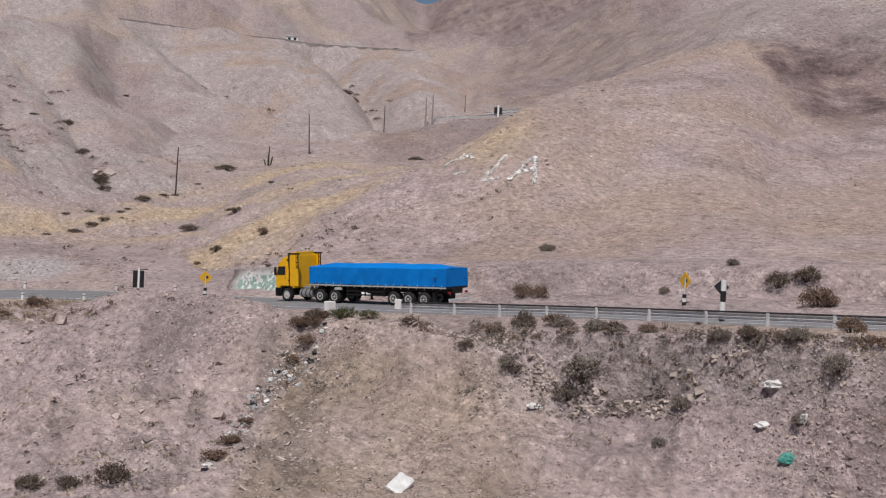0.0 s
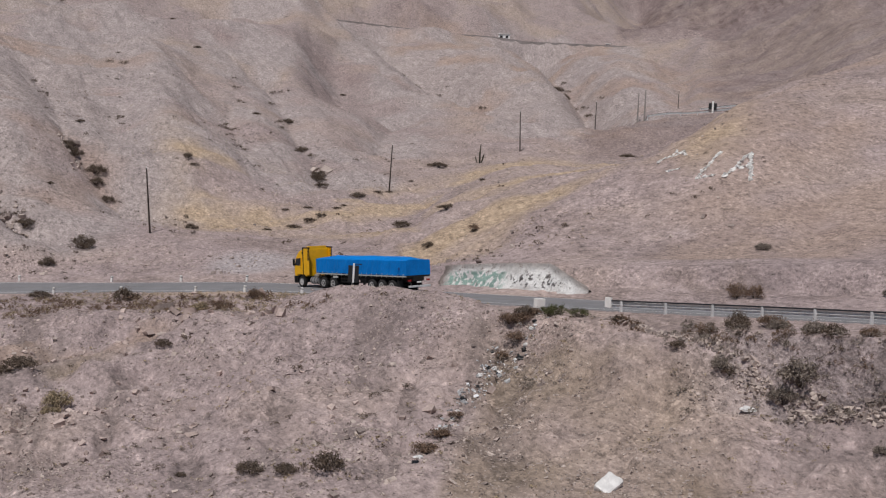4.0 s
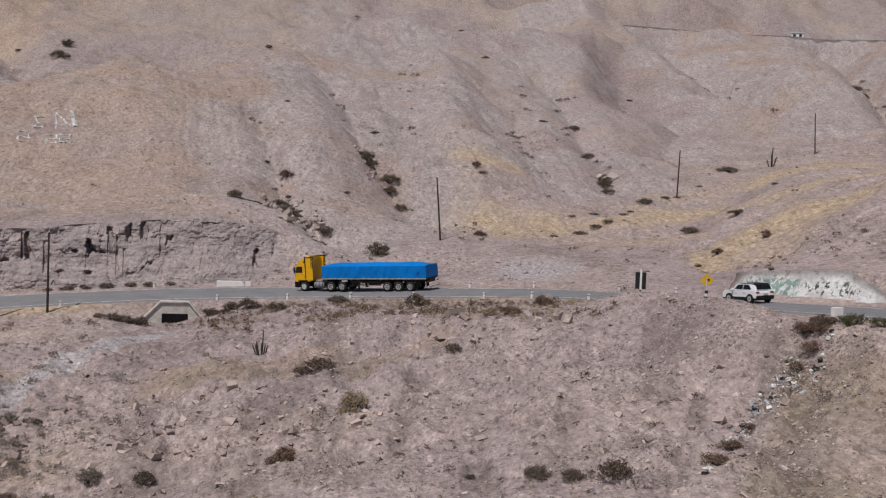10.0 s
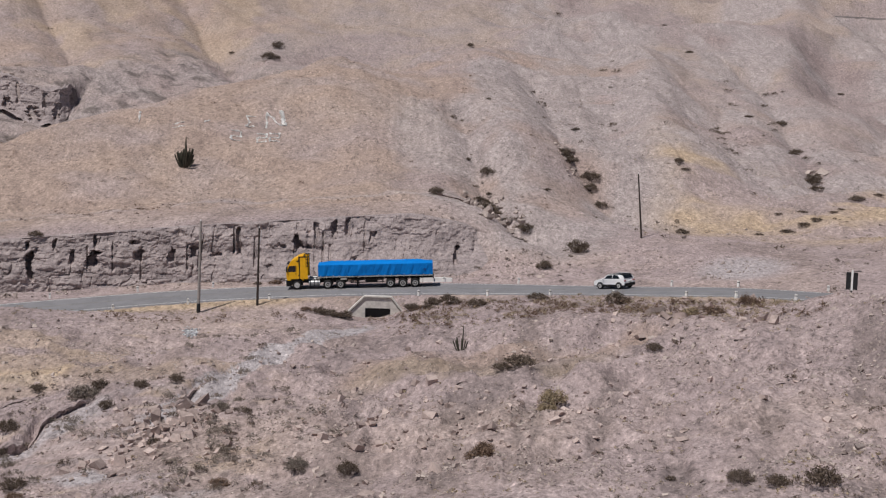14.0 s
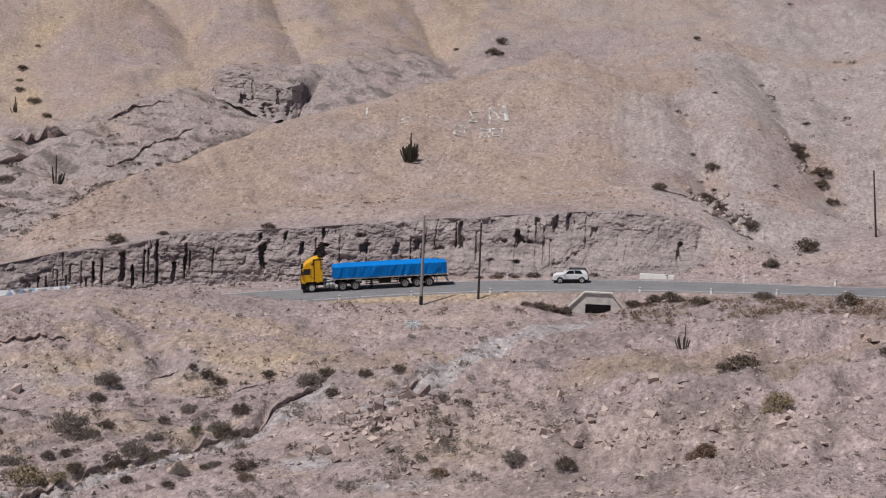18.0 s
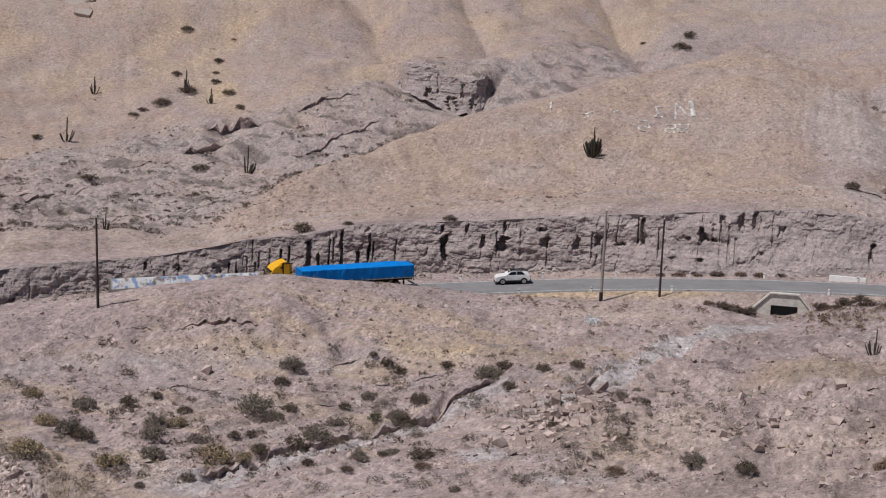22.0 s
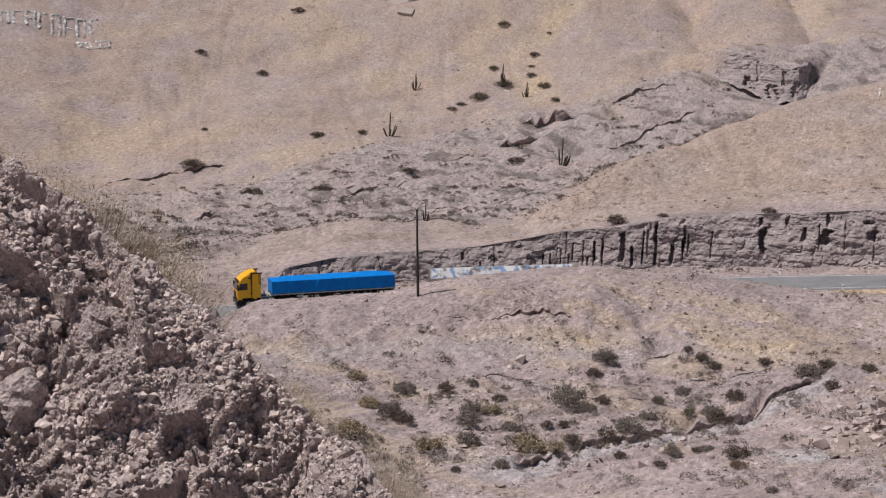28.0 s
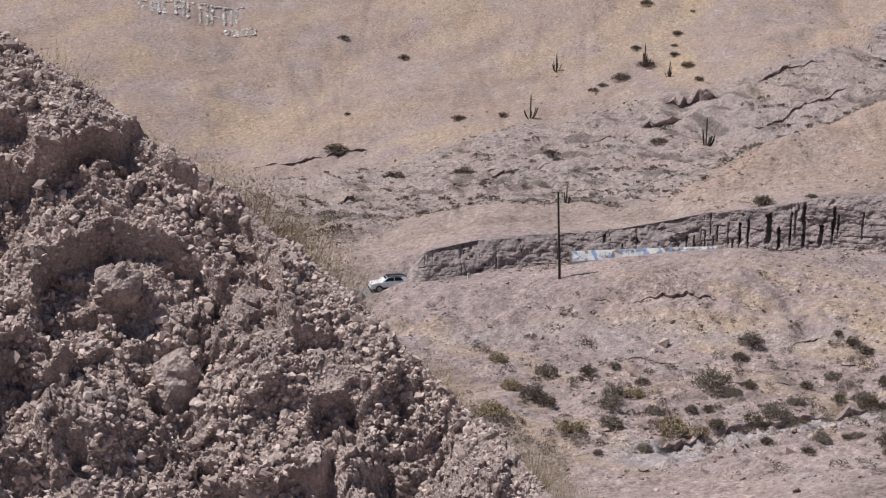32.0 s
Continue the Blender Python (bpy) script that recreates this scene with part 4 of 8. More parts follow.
# ---- bare rock faces: the hill cut away for the road, and a scarp in the far gully ----
def rock_face(label, az, foot, top, rows, clefts, seed, k, lean=1.3, talus=None, bedded=1.0):
    """A bedded, jointed face from foot to top (range and height for every bearing); clefts as bearing, half width, lower and upper end, depth; k metres to a degree."""
    t = np.linspace(0, 1, rows)[:, None]
    fr, fz, tr, tz = foot[0][None], foot[1][None], top[0][None], top[1][None]
    a = np.broadcast_to(az[None], (rows, len(az)))
    r = fr + (tr - fr) * (0.1 * t + 0.9 * t ** lean) - 0.35
    z = fz - 0.6 + t * (tz - fz + 0.6)
    u = a * k
    warp = 0.35 * fbm(u / 6.0, z / 3.0, 3, seed) + 0.06 * u / 6
    bed = np.floor(z / 0.62 + warp * 1.6)
    thin = np.floor(z / 0.24 + warp * 3.1)
    push = 0.06 * lattice(bed, bed * 0, seed + 1) + 0.06 * lattice(np.floor(u / 1.5 + 0.4 * bed), bed, seed + 2) + 0.06 * lattice(np.floor(u / 0.4 + 0.6 * thin), thin, seed + 3) + 0.025 * lattice(thin, thin * 0, seed + 4) + 0.10 * fbm(u / 0.7, z / 0.5, 3, seed + 14)
    joint = np.clip(0.05 - np.abs(rough(u / 1.3 + 0.25 * rough(u, z / 1.5, seed + 5), z / 9.0, seed + 6)), 0, 1) / 0.05
    line = np.mod(z / 0.62 + warp * 1.6, 1.0)
    push = push + 0.14 * bedded * (1 - smooth(0.06, 0.14, np.minimum(line, 1 - line))) * smooth(-0.25, 0.2, rough(u / 2.2, bed, seed + 15))
    push = push + 0.32 * joint * smooth(0.0, 0.4, rough(u / 2.5, z / 1.6, seed + 7)) + (0.55 - 0.27 * bedded) * fbm(u / 3.0, z / 2.2, 4, seed + 8)
    push = push + 1.3 * np.clip(fbm(u / 1.5, z / 1.1, 4, seed + 9) - 0.8, 0, 1)
    for ca, half, t0, t1, depth in clefts:
        w = half * np.clip(0.62 + 0.3 * fbm(z * 2.6 + ca, z * 0, 3, seed + 10), 0.15, 1.1) + 0.02
        c = ca + 0.35 * half * rough(z * 0.9 + 3 * ca, z * 0, seed + 11)
        edge = 0.05 * rough(u * 1.9, z, seed + 12)
        push = push + depth * (1 - smooth(0.55, 1.0, np.abs(a - c) / w)) * smooth(t0 - 0.04, t0 + 0.04, t + edge) * (1 - smooth(t1 - 0.03, t1 + 0.02, t + edge))
    push = push - 0.08 * smooth(0.9, 0.97, t) * smooth(-0.1, 0.3, rough(u / 1.8, z * 0, seed + 13))
    r = r + push * smooth(0.0, 0.12, t) * (1 - 0.7 * smooth(0.98, 1.0, t))
    if talus is not None:
        r = r - talus[None] * np.clip(1 - t / 0.55, 0, 1) ** 1.5
    back = tr + 2.2
    r = np.vstack([r, back])
    x, y = r * np.sin(np.radians(az))[None], r * np.cos(np.radians(az))[None]
    z = np.vstack([z, ground(x[-1], y[-1])[0][None] - 0.12])
    n = len(az)
    idx = np.arange((rows + 1) * n).reshape(rows + 1, n)
    f = np.stack([idx[:-1, :-1], idx[:-1, 1:], idx[1:, 1:], idx[1:, :-1]], -1).reshape(-1, 4)
    me = mesh_of("rock_face", np.stack([x, y, z], -1).reshape(-1, 3), f, CUT_ROCK)
    return tagged(new("rock_face", me), label, "rock face", kind="structure")


def at_bearing(table, az):
    return np.interp(az, TABLE, table)


az = np.arange(-43.4, 1.6, 0.04)
sunk = 3.2 * (1 - smooth(-43.4, -42.2, az) * (1 - smooth(-1.4, 1.6, az)))
tr = at_bearing(LEVEL_R[8], az)
tz = ground(tr * np.sin(np.radians(az)), tr * np.cos(np.radians(az)))[0]
CLEFTS = [(-27.55, 0.10, 0.25, 0.75, 1.2), (-27.2, 0.10, 0.2, 0.8, 1.2), (-26.35, 0.30, 0.2, 0.93, 2.4), (-25.9, 0.13, 0.1, 0.6, 1.8), (-25.4, 0.06, 0.2, 0.9, 1.0), (-24.86, 0.14, 0.1, 0.95, 1.8), (-24.1, 0.22, 0.1, 0.58, 2.0), (-23.6, 0.13, 0.3, 0.9, 1.4), (-22.4, 0.07, 0.2, 0.8, 0.8), (-20.23, 0.24, 0.32, 0.72, 1.8), (-20.3, 0.16, 0.8, 0.97, 1.0), (-19.2, 0.12, 0.78, 0.95, 0.8), (-18.5, 0.16, 0.5, 0.72, 1.1), (-17.5, 0.48, 0.45, 0.70, 1.8), (-17.5, 0.12, 0.75, 0.95, 0.9), (-15.6, 0.32, 0.5, 0.66, 1.1), (-14.2, 0.26, 0.4, 0.65, 1.1), (-13.2, 0.3, 0.5, 0.65, 0.9), (-11.3, 0.16, 0.5, 0.9, 1.0), (-8.65, 0.32, 0.5, 0.74, 1.5), (-7.8, 0.2, 0.7, 0.9, 0.9), (-7.0, 0.2, 0.7, 0.95, 0.9), (-6.4, 0.16, 0.75, 0.95, 1.0), (-5.3, 0.22, 0.6, 0.75, 0.7), (-1.5, 0.14, 0.25, 0.6, 1.1), (-33.5, 0.16, 0.6, 0.95, 1.3), (-33.8, 0.2, 0.05, 0.4, 1.3), (-31.8, 0.14, 0.7, 0.85, 0.7)]
CLEFTS = [(a, 0.75 * h, lo + 0.06, hi - 0.06, 0.6 * d) if a < -22 else (a, h, lo, hi, d) for a, h, lo, hi, d in CLEFTS]
cracks = random.Random(31)
for k in range(30):
    low = cracks.uniform(0.08, 0.5)
    CLEFTS.append((cracks.uniform(-29.5, -22.5) if k < 8 else cracks.uniform(-33, -5), cracks.uniform(0.025, 0.06), low, low + cracks.uniform(0.25, 0.5), cracks.uniform(0.3, 0.7)))
rock_face("bare grey rock cut beside the road, with dark clefts and thin beds", az, (at_bearing(LEVEL_R[7], az) + sunk, at_bearing(LEVEL_Z[7], az)), (tr + sunk, tz), 60, CLEFTS, 700, 2.57, talus=2.2 * smooth(-15, -8, az), bedded=0.32 + 0.3 * smooth(-31, -28, az) - 0.5 * smooth(-17, -9, az))
lip, height, _ = SCARPS[0]
az = np.arange(lip[0][0] + 0.2, lip[-1][0] - 0.1, 0.03)
fr = np.interp(az, [p[0] for p in lip], [p[1] for p in lip])
inset = 3.0 * (1 - smooth(0, 2.6, az - az[0]) * smooth(0, 1.2, az[-1] - az))
fz = ground((fr - 0.4) * np.sin(np.radians(az)), (fr - 0.4) * np.cos(np.radians(az)))[0]
tz = ground((fr + 2.6) * np.sin(np.radians(az)), (fr + 2.6) * np.cos(np.radians(az)))[0]
rock_face("eroded bare scarp at the head of the far gully", az, (fr + inset, fz), (fr + 2.2 + inset, tz), 44, [(-22.4, 0.2, 0.1, 0.5, 1.6), (-21.3, 0.3, 0.05, 0.4, 1.4), (-20.2, 0.35, 0.1, 0.45, 1.6), (-19.2, 0.2, 0.15, 0.6, 2.2), (-19.7, 0.12, 0.5, 0.9, 1.2), (-20.8, 0.1, 0.4, 0.9, 1.0)], 760, 4.8, talus=2.6 + 0 * az, bedded=0.25)


# ---- the road and what stands along it ----
def strip(name, s0, s1, o0, o1, up, material, label, category="road"):
    s = np.arange(s0, s1, 0.75)
    v = []
    for a in s:
        for o in (o0, o1):
            p, _, _ = road_at(a, o)
            v.append((p.x, p.y, p.z + up))
    f = [(2 * i, 2 * i + 1, 2 * i + 3, 2 * i + 2) for i in range(len(s) - 1)]
    me = mesh_of(name, v, f, material)
    me.flip_normals()
    return tagged(new(name, me), label, category, kind="structure")


def road_slab():
    s = np.arange(0, RS[-1] - 1, 0.75)
    v, f = [], []
    for a in s:
        for o, up in ((-HALF_ROAD - 0.25, -0.3), (-HALF_ROAD, 0.0), (0.0, 0.03), (HALF_ROAD, 0.0), (HALF_ROAD + 0.25, -0.3)):
            p, _, _ = road_at(a, o)
            v.append((p.x, p.y, p.z + up))
    for i in range(len(s) - 1):
        f += [(5 * i + k, 5 * i + 5 + k, 5 * i + 6 + k, 5 * i + 1 + k) for k in range(4)]
    return tagged(new("road", mesh_of("road", v, f, ASPHALT)), "grey two-lane asphalt mountain road", "road", kind="structure")


road_slab()
for o in (-HALF_ROAD + 0.28, HALF_ROAD - 0.40):
    strip("edge_line", 0, RS[-1] - 2, o, o + 0.13, 0.014, LINE_WHITE, "worn white line along the asphalt edge", "road line")
strip("centre_line", 0, RS[-1] - 2, -0.08, 0.08, 0.036, LINE_YELLOW, "faded line along the road's middle", "road line")


def s_of(az, off):
    """How far along the road a bearing meets the line off metres from its middle."""
    x, y = RP[:, 0] + RN[:, 0] * off, RP[:, 1] + RN[:, 1] * off
    return float(np.interp(-az, -np.degrees(np.arctan2(x, y)), RS))


def road_frame(s, off, up=0.0):
    """A pose beside the road: x down the road, y to the near side."""
    p, d, _ = road_at(s, off)
    return Matrix.Translation((p.x, p.y, p.z + up)) @ d.to_track_quat("X", "Z").to_matrix().to_4x4()


def stand(az, r, turn=0.0, sink=0.05):
    x, y = polar(az, r)
    return pose(x, y, ground_z(x, y) - sink, 0, 0, turn - az)


def marker_post(m):
    post = part("marker_post", box((-0.11, -0.08, -0.4), (0.11, 0.08, 0.62), 0.02), WHITEWASH)
    part("band", box((-0.113, -0.083, 0.44), (0.113, 0.083, 0.50)), BLACK_PAINT, post, "thin dark band")
    post.matrix_basis = m
    return tagged(post, "short white concrete marker post beside the road", "marker post", "marker posts along the road")


first = None
for side, a0, a1, step in ((5.0, 17.5, -41, 8.0), (-4.55, 13.6, -25, 8.2)):
    s, stop = s_of(a0, side), s_of(a1, side)
    while s < stop:
        az = math.degrees(math.atan2(road_at(s, side)[0].x, road_at(s, side)[0].y))
        over_culvert = side < 0 and -6.6 < az < -3.4
        if not over_culvert:
            m = road_frame(s, side, -0.08) @ pose(0, 0, 0, rng.uniform(-4, 4), rng.uniform(-3, 3), rng.uniform(-15, 15))
            first = copy_thing(first, m) if first else marker_post(m)
        s += step * rng.uniform(0.9, 1.1)


def guardrail(name, path, spacing, height, label):
    """A corrugated steel rail on posts along a path of points."""
    ob = empty(name, pose(*path[0]), label, "guardrail")
    base = Vector(path[0])
    pts = [Vector(p) - base for p in path]
    prof = [(0.0, -0.16), (0.10, -0.13), (0.10, -0.06), (-0.03, 0.0), (0.10, 0.06), (0.10, 0.13), (0.0, 0.17)]
    bm = bmesh.new()
    rows = []
    for i, p in enumerate(pts):
        d = (pts[min(i + 1, len(pts) - 1)] - pts[max(i - 1, 0)]).normalized()
        out = Vector((-d.y, d.x, 0)).normalized()
        rows.append([bm.verts.new(p + Vector((0, 0, height + h)) + out * (o + 0.06)) for o, h in prof])
    for a, b in zip(rows, rows[1:]):
        for k in range(len(prof) - 1):
            bm.faces.new((a[k], b[k], b[k + 1], a[k + 1]))
    part("rail_beam", bm, STEEL, ob)
    # dark strip running just above the beam
    bm = bmesh.new()
    rows = []
    for i, p in enumerate(pts):
        d = (pts[min(i + 1, len(pts) - 1)] - pts[max(i - 1, 0)]).normalized()
        out = Vector((-d.y, d.x, 0)).normalized()
        rows.append([bm.verts.new(p + Vector((0, 0, height + h)) + out * o) for o, h in ((0.03, 0.19), (0.07, 0.20), (0.07, 0.28), (0.03, 0.29), (-0.02, 0.28), (-0.02, 0.20))])
    for a, b in zip(rows, rows[1:]):
        for k in range(6):
            bm.faces.new((a[k], b[k], b[(k + 1) % 6], a[(k + 1) % 6]))
    part("upper_rail", bm, RAIL_DARK, ob, "dark strip along the top of the rail beam")
    run, last = 0.0, -9.0
    for a, b in zip(pts, pts[1:]):
        run += (b - a).length
        if run - last >= spacing:
            last = run
            part("rail_post", box((b.x - 0.07, b.y - 0.07, b.z - 0.5), (b.x + 0.07, b.y + 0.07, b.z + height + 0.24), 0.01), STEEL, ob)
    return ob


s_end = s_of(27.6, -4.4)
rail_path = []
for s in np.arange(s_end, 22, -0.9):
    p, _, _ = road_at(s, -4.4)
    rail_path.append((p.x, p.y, p.z - 0.05))
guardrail("guardrail", rail_path, 2.9, 0.46, "galvanised corrugated guardrail on posts beside the road")
tail = part("rail_terminal", box((-0.25, -0.08, 0.2), (0.25, 0.08, 0.85), 0.03), WHITEWASH)
tail.matrix_basis = road_frame(s_end + 0.2, -4.4)
tagged(tail, "white-painted end plate of the guardrail", "rail end")

block = part("white_block", box((-0.33, -0.2, -0.3), (0.33, 0.2, 0.86), 0.03), WHITEWASH)
block.matrix_basis = stand(24.4, 82.5, 35)
tagged(block, "white-painted concrete block standing beside the road", "concrete block")


def banded_post(parent, height, radius, bands):
    for i in range(bands):
        z0, z1 = height * i / bands, height * (i + 1) / bands
        part("post_band", tube((0, 0, z0 - (0.3 if i == 0 else 0)), (0, 0, z1), radius, sides=12), BLACK_PAINT if i % 2 == 0 else WHITEWASH, parent)


def warning_sign(m, plate_turn, label, height=1.9, half=0.52):
    ob = empty("warning_sign", m, label, "road sign", "warning signs")
    banded_post(ob, height * 0.55, 0.13, 3)
    part("pole", tube((0, 0, height * 0.5), (0, 0, height + half), 0.045), STEEL, ob)
    bm = box((-half, -0.02, -half), (half, 0.02, half), 0.0)
    plate = part("plate", bm, SIGN_YELLOW, ob, "yellow diamond plate")
    plate.matrix_basis = pose(0, 0.075, height + half * 0.55, 0, 0, plate_turn) @ pose(0, 0, 0, 0, 45, 0)
    bm = bmesh.new()
    for lo, hi in (((-0.06, -0.032, -0.26), (0.06, -0.021, 0.14)), ((-0.06, -0.032, 0.02), (0.24, -0.021, 0.14)), ((0.12, -0.032, -0.06), (0.24, -0.021, 0.02))):
        box(lo, hi, bm=bm)
    arrow = part("arrow", bm, BLACK_PAINT, plate, "black bend arrow")
    arrow.matrix_basis = pose(0, 0, 0, 0, -45, 0)
    return ob


warning_sign(stand(18.8, 106.2), -12, "yellow diamond warning sign on a black and white banded post", 1.35, 0.40)
warning_sign(stand(40.3, 82.0), -52, "yellow diamond warning sign on a leaning banded post", 1.35, 0.42)

sign_back = empty("bend_sign", stand(42.0, 69.4), "black and white banded post with a diamond sign seen from behind", "road sign")
banded_post(sign_back, 2.35, 0.15, 4)
plate = part("plate_back", box((-0.29, -0.015, -0.29), (0.29, 0.015, 0.29), 0.0), plain("dark_sheet_back", (0.028, 0.03, 0.034), 0.6, 0.0), sign_back, "dark sheet-metal back")
plate.matrix_basis = pose(-0.12, 0.19, 1.95, 0, 45, 0)
part("base_slab", box((-0.9, -0.35, -0.25), (0.7, 0.35, 0.02), 0.03), CONCRETE, sign_back)

board = empty("chevron_board", stand(15.9, 95.2), "black bend board with a white post, seen from behind", "road sign")
part("board_panel", box((-0.40, 0.03, 0.30), (-0.07, 0.06, 1.55), 0.01), BLACK_PAINT, board)
part("board_panel", box((0.09, 0.03, 0.30), (0.40, 0.06, 1.55), 0.01), BLACK_PAINT, board)
part("post", box((-0.06, -0.05, 0.25), (0.08, 0.08, 1.72), 0.01), WHITEWASH, board)
part("foot", tube((0, 0, -0.3), (0, 0, 0.3), 0.05), BLACK_PAINT, board)
part("bracket", box((-0.05, -0.03, 1.62), (0.62, 0.03, 1.68)), BLACK_PAINT, board)


# poles
def pole(m, height, r0, material, label, base=0.0, arm=False):
    ob = empty("utility_pole", m, label, "utility pole", "poles of the power line")
    part("shaft", tube((0, 0, -0.6), (0, 0, height), r0, r0 * 0.62, 12), material, ob)
    part("cap", tube((0, 0, height - 0.02), (0, 0, height + 0.05), r0 * 0.75, r0 * 0.5, 12), material, ob)
    part("insulator", tube((0, 0, height + 0.04), (0, 0, height + 0.22), 0.05, 0.03, 8), WHITEWASH, ob)
    if base:
        part("painted_base", tube((0, 0, -0.1), (0, 0, base), r0 * 1.12, r0 * 1.1, 12), BLACK_PAINT, ob, "black-painted foot")
    if arm:
        part("stay", tube((0, 0, height * 0.72), (0.25, 0, height * 0.98), 0.02), STEEL, ob)
    return ob


pole(stand(-13.0, 128.4) @ pose(0, 0, 0, 0, 0.2, 0), 9.2, 0.17, POLE_GREY, "tall grey concrete pole with a black-painted foot beside the road", 0.95)
pole(stand(-10.4, 129.6), 7.9, 0.13, WOOD_DARK, "dark wooden pole beside the road", arm=True)
pole(stand(-35.5, 112.5) @ pose(0, 0, 0, 0, -2.6, 0), 7.8, 0.13, WOOD_DARK, "dark wooden pole leaning slightly on the mound", arm=True)
pole(stand(6.8, 159.6) @ pose(0, 0, 0, 0, -5.2, 0), 8.0, 0.13, WOOD_DARK, "dark wooden pole leaning on the valley floor")
pole(stand(17.3, 217.6) @ pose(0, 0, 0, 0, 1.2, 0), 8.0, 0.14, WOOD_DARK, "dark wooden pole on the grassy valley floor")
pole(stand(23.1, 262) @ pose(0, 0, 0, 0, -2.5, 0), 8.2, 0.14, WOOD_DARK, "dark wooden pole on the grassy valley floor")
pole(stand(26.4, 293.6), 8.0, 0.12, WOOD_DARK, "dark wooden pole below the upper road")
pole(stand(28.25, 302), 7.6, 0.20, POLE_GREY, "grey concrete pole beside the upper road")
pole(stand(28.55, 301), 7.4, 0.20, POLE_GREY, "grey concrete pole beside the upper road")
pole(stand(30.0, 306), 4.2, 0.10, WOOD_DARK, "small dark pole beside the upper road")

# upper road: a rail, a marker and two far white cabins
upper = []
for a in np.arange(28.7, 33.3, 0.18):
    r = 300 - 1.2 * (a - 28.7)
    x, y = polar(a, r)
    upper.append((x, y, ground_z(x, y) + 0.05))
zs = np.convolve(np.pad([p[2] for p in upper], 3, mode="edge"), np.ones(7) / 7, "valid")
upper = [(p[0], p[1], float(z)) for p, z in zip(upper, zs)]
guardrail("guardrail", upper[::-1], 3.0, 0.62, "galvanised guardrail along the upper road")
beyond = [(p[0] * 1.03, p[1] * 1.03, p[2] + 1.1 + 0.12 * i / 10) for i, p in enumerate(upper)]
guardrail("guardrail", beyond[::-1], 3.0, 0.62, "second guardrail on the far edge of the upper road")
hz = empty("hazard_marker", stand(31.5, 296), "black and white hazard marker beside the upper road", "road sign")
part("hazard_panel", box((-0.9, -0.05, 0.9), (-0.15, 0.05, 2.4)), BLACK_PAINT, hz)
part("hazard_panel", box((0.25, -0.05, 0.9), (0.95, 0.05, 2.4)), BLACK_PAINT, hz)
part("hazard_post", box((-0.15, -0.1, -0.3), (0.25, 0.1, 2.9)), WHITEWASH, hz)


def cabin(m, w, d, h, label):
    ob = empty("cabin", m, label, "cabin")
    part("wall", box((-w / 2, -d / 2, -0.5), (w / 2, d / 2, h), 0.03), WHITEWASH, ob)
    part("roof", box((-w / 2 - 0.3, -d / 2 - 0.3, h), (w / 2 + 0.3, d / 2 + 0.3, h + 0.15), 0.03), WHITEWASH, ob)
    for x in (-w * 0.25, w * 0.25):
        part("window", box((x - 0.5, -d / 2 - 0.03, h * 0.35), (x + 0.5, -d / 2 + 0.02, h * 0.75)), BLACK_PAINT, ob)


cabin(stand(22.1, 496), 4.4, 3.0, 2.3, "small white cabin beside the far road")
cabin(stand(26.75, 503), 1.3, 1.2, 1.2, "tiny white hut beside the far road")
cabin(stand(25.3, 640), 3.0, 2.4, 1.6, "small white cabin high on the far hillside")
v = []
for a in np.arange(10, 30.5, 0.12):
    mid = np.interp(a, [p[0] for p in UPPER_BENCH], [p[1] for p in UPPER_BENCH])
    for back, up in ((-4.4, -1.0), (-4.3, 0.4), (-3.9, 0.4), (-3.8, 0.0)):
        x, y = polar(a, mid + back)
        v.append((x, y, float(upper_road(np.array([a]), np.array([mid]))[1][0]) + up))
n = len(v) // 4
f = [(4 * i + k, 4 * i + 4 + k, 4 * i + 5 + k, 4 * i + 1 + k) for i in range(n - 1) for k in range(3)]
tagged(new("road_edge_wall", mesh_of("road_edge_wall", v, f, plain("weathered_kerb", (0.30, 0.265, 0.255), 0.9, grime=0.35, scale=0.4))), "low grey kerb wall along the far hillside road", "kerb wall", kind="structure")


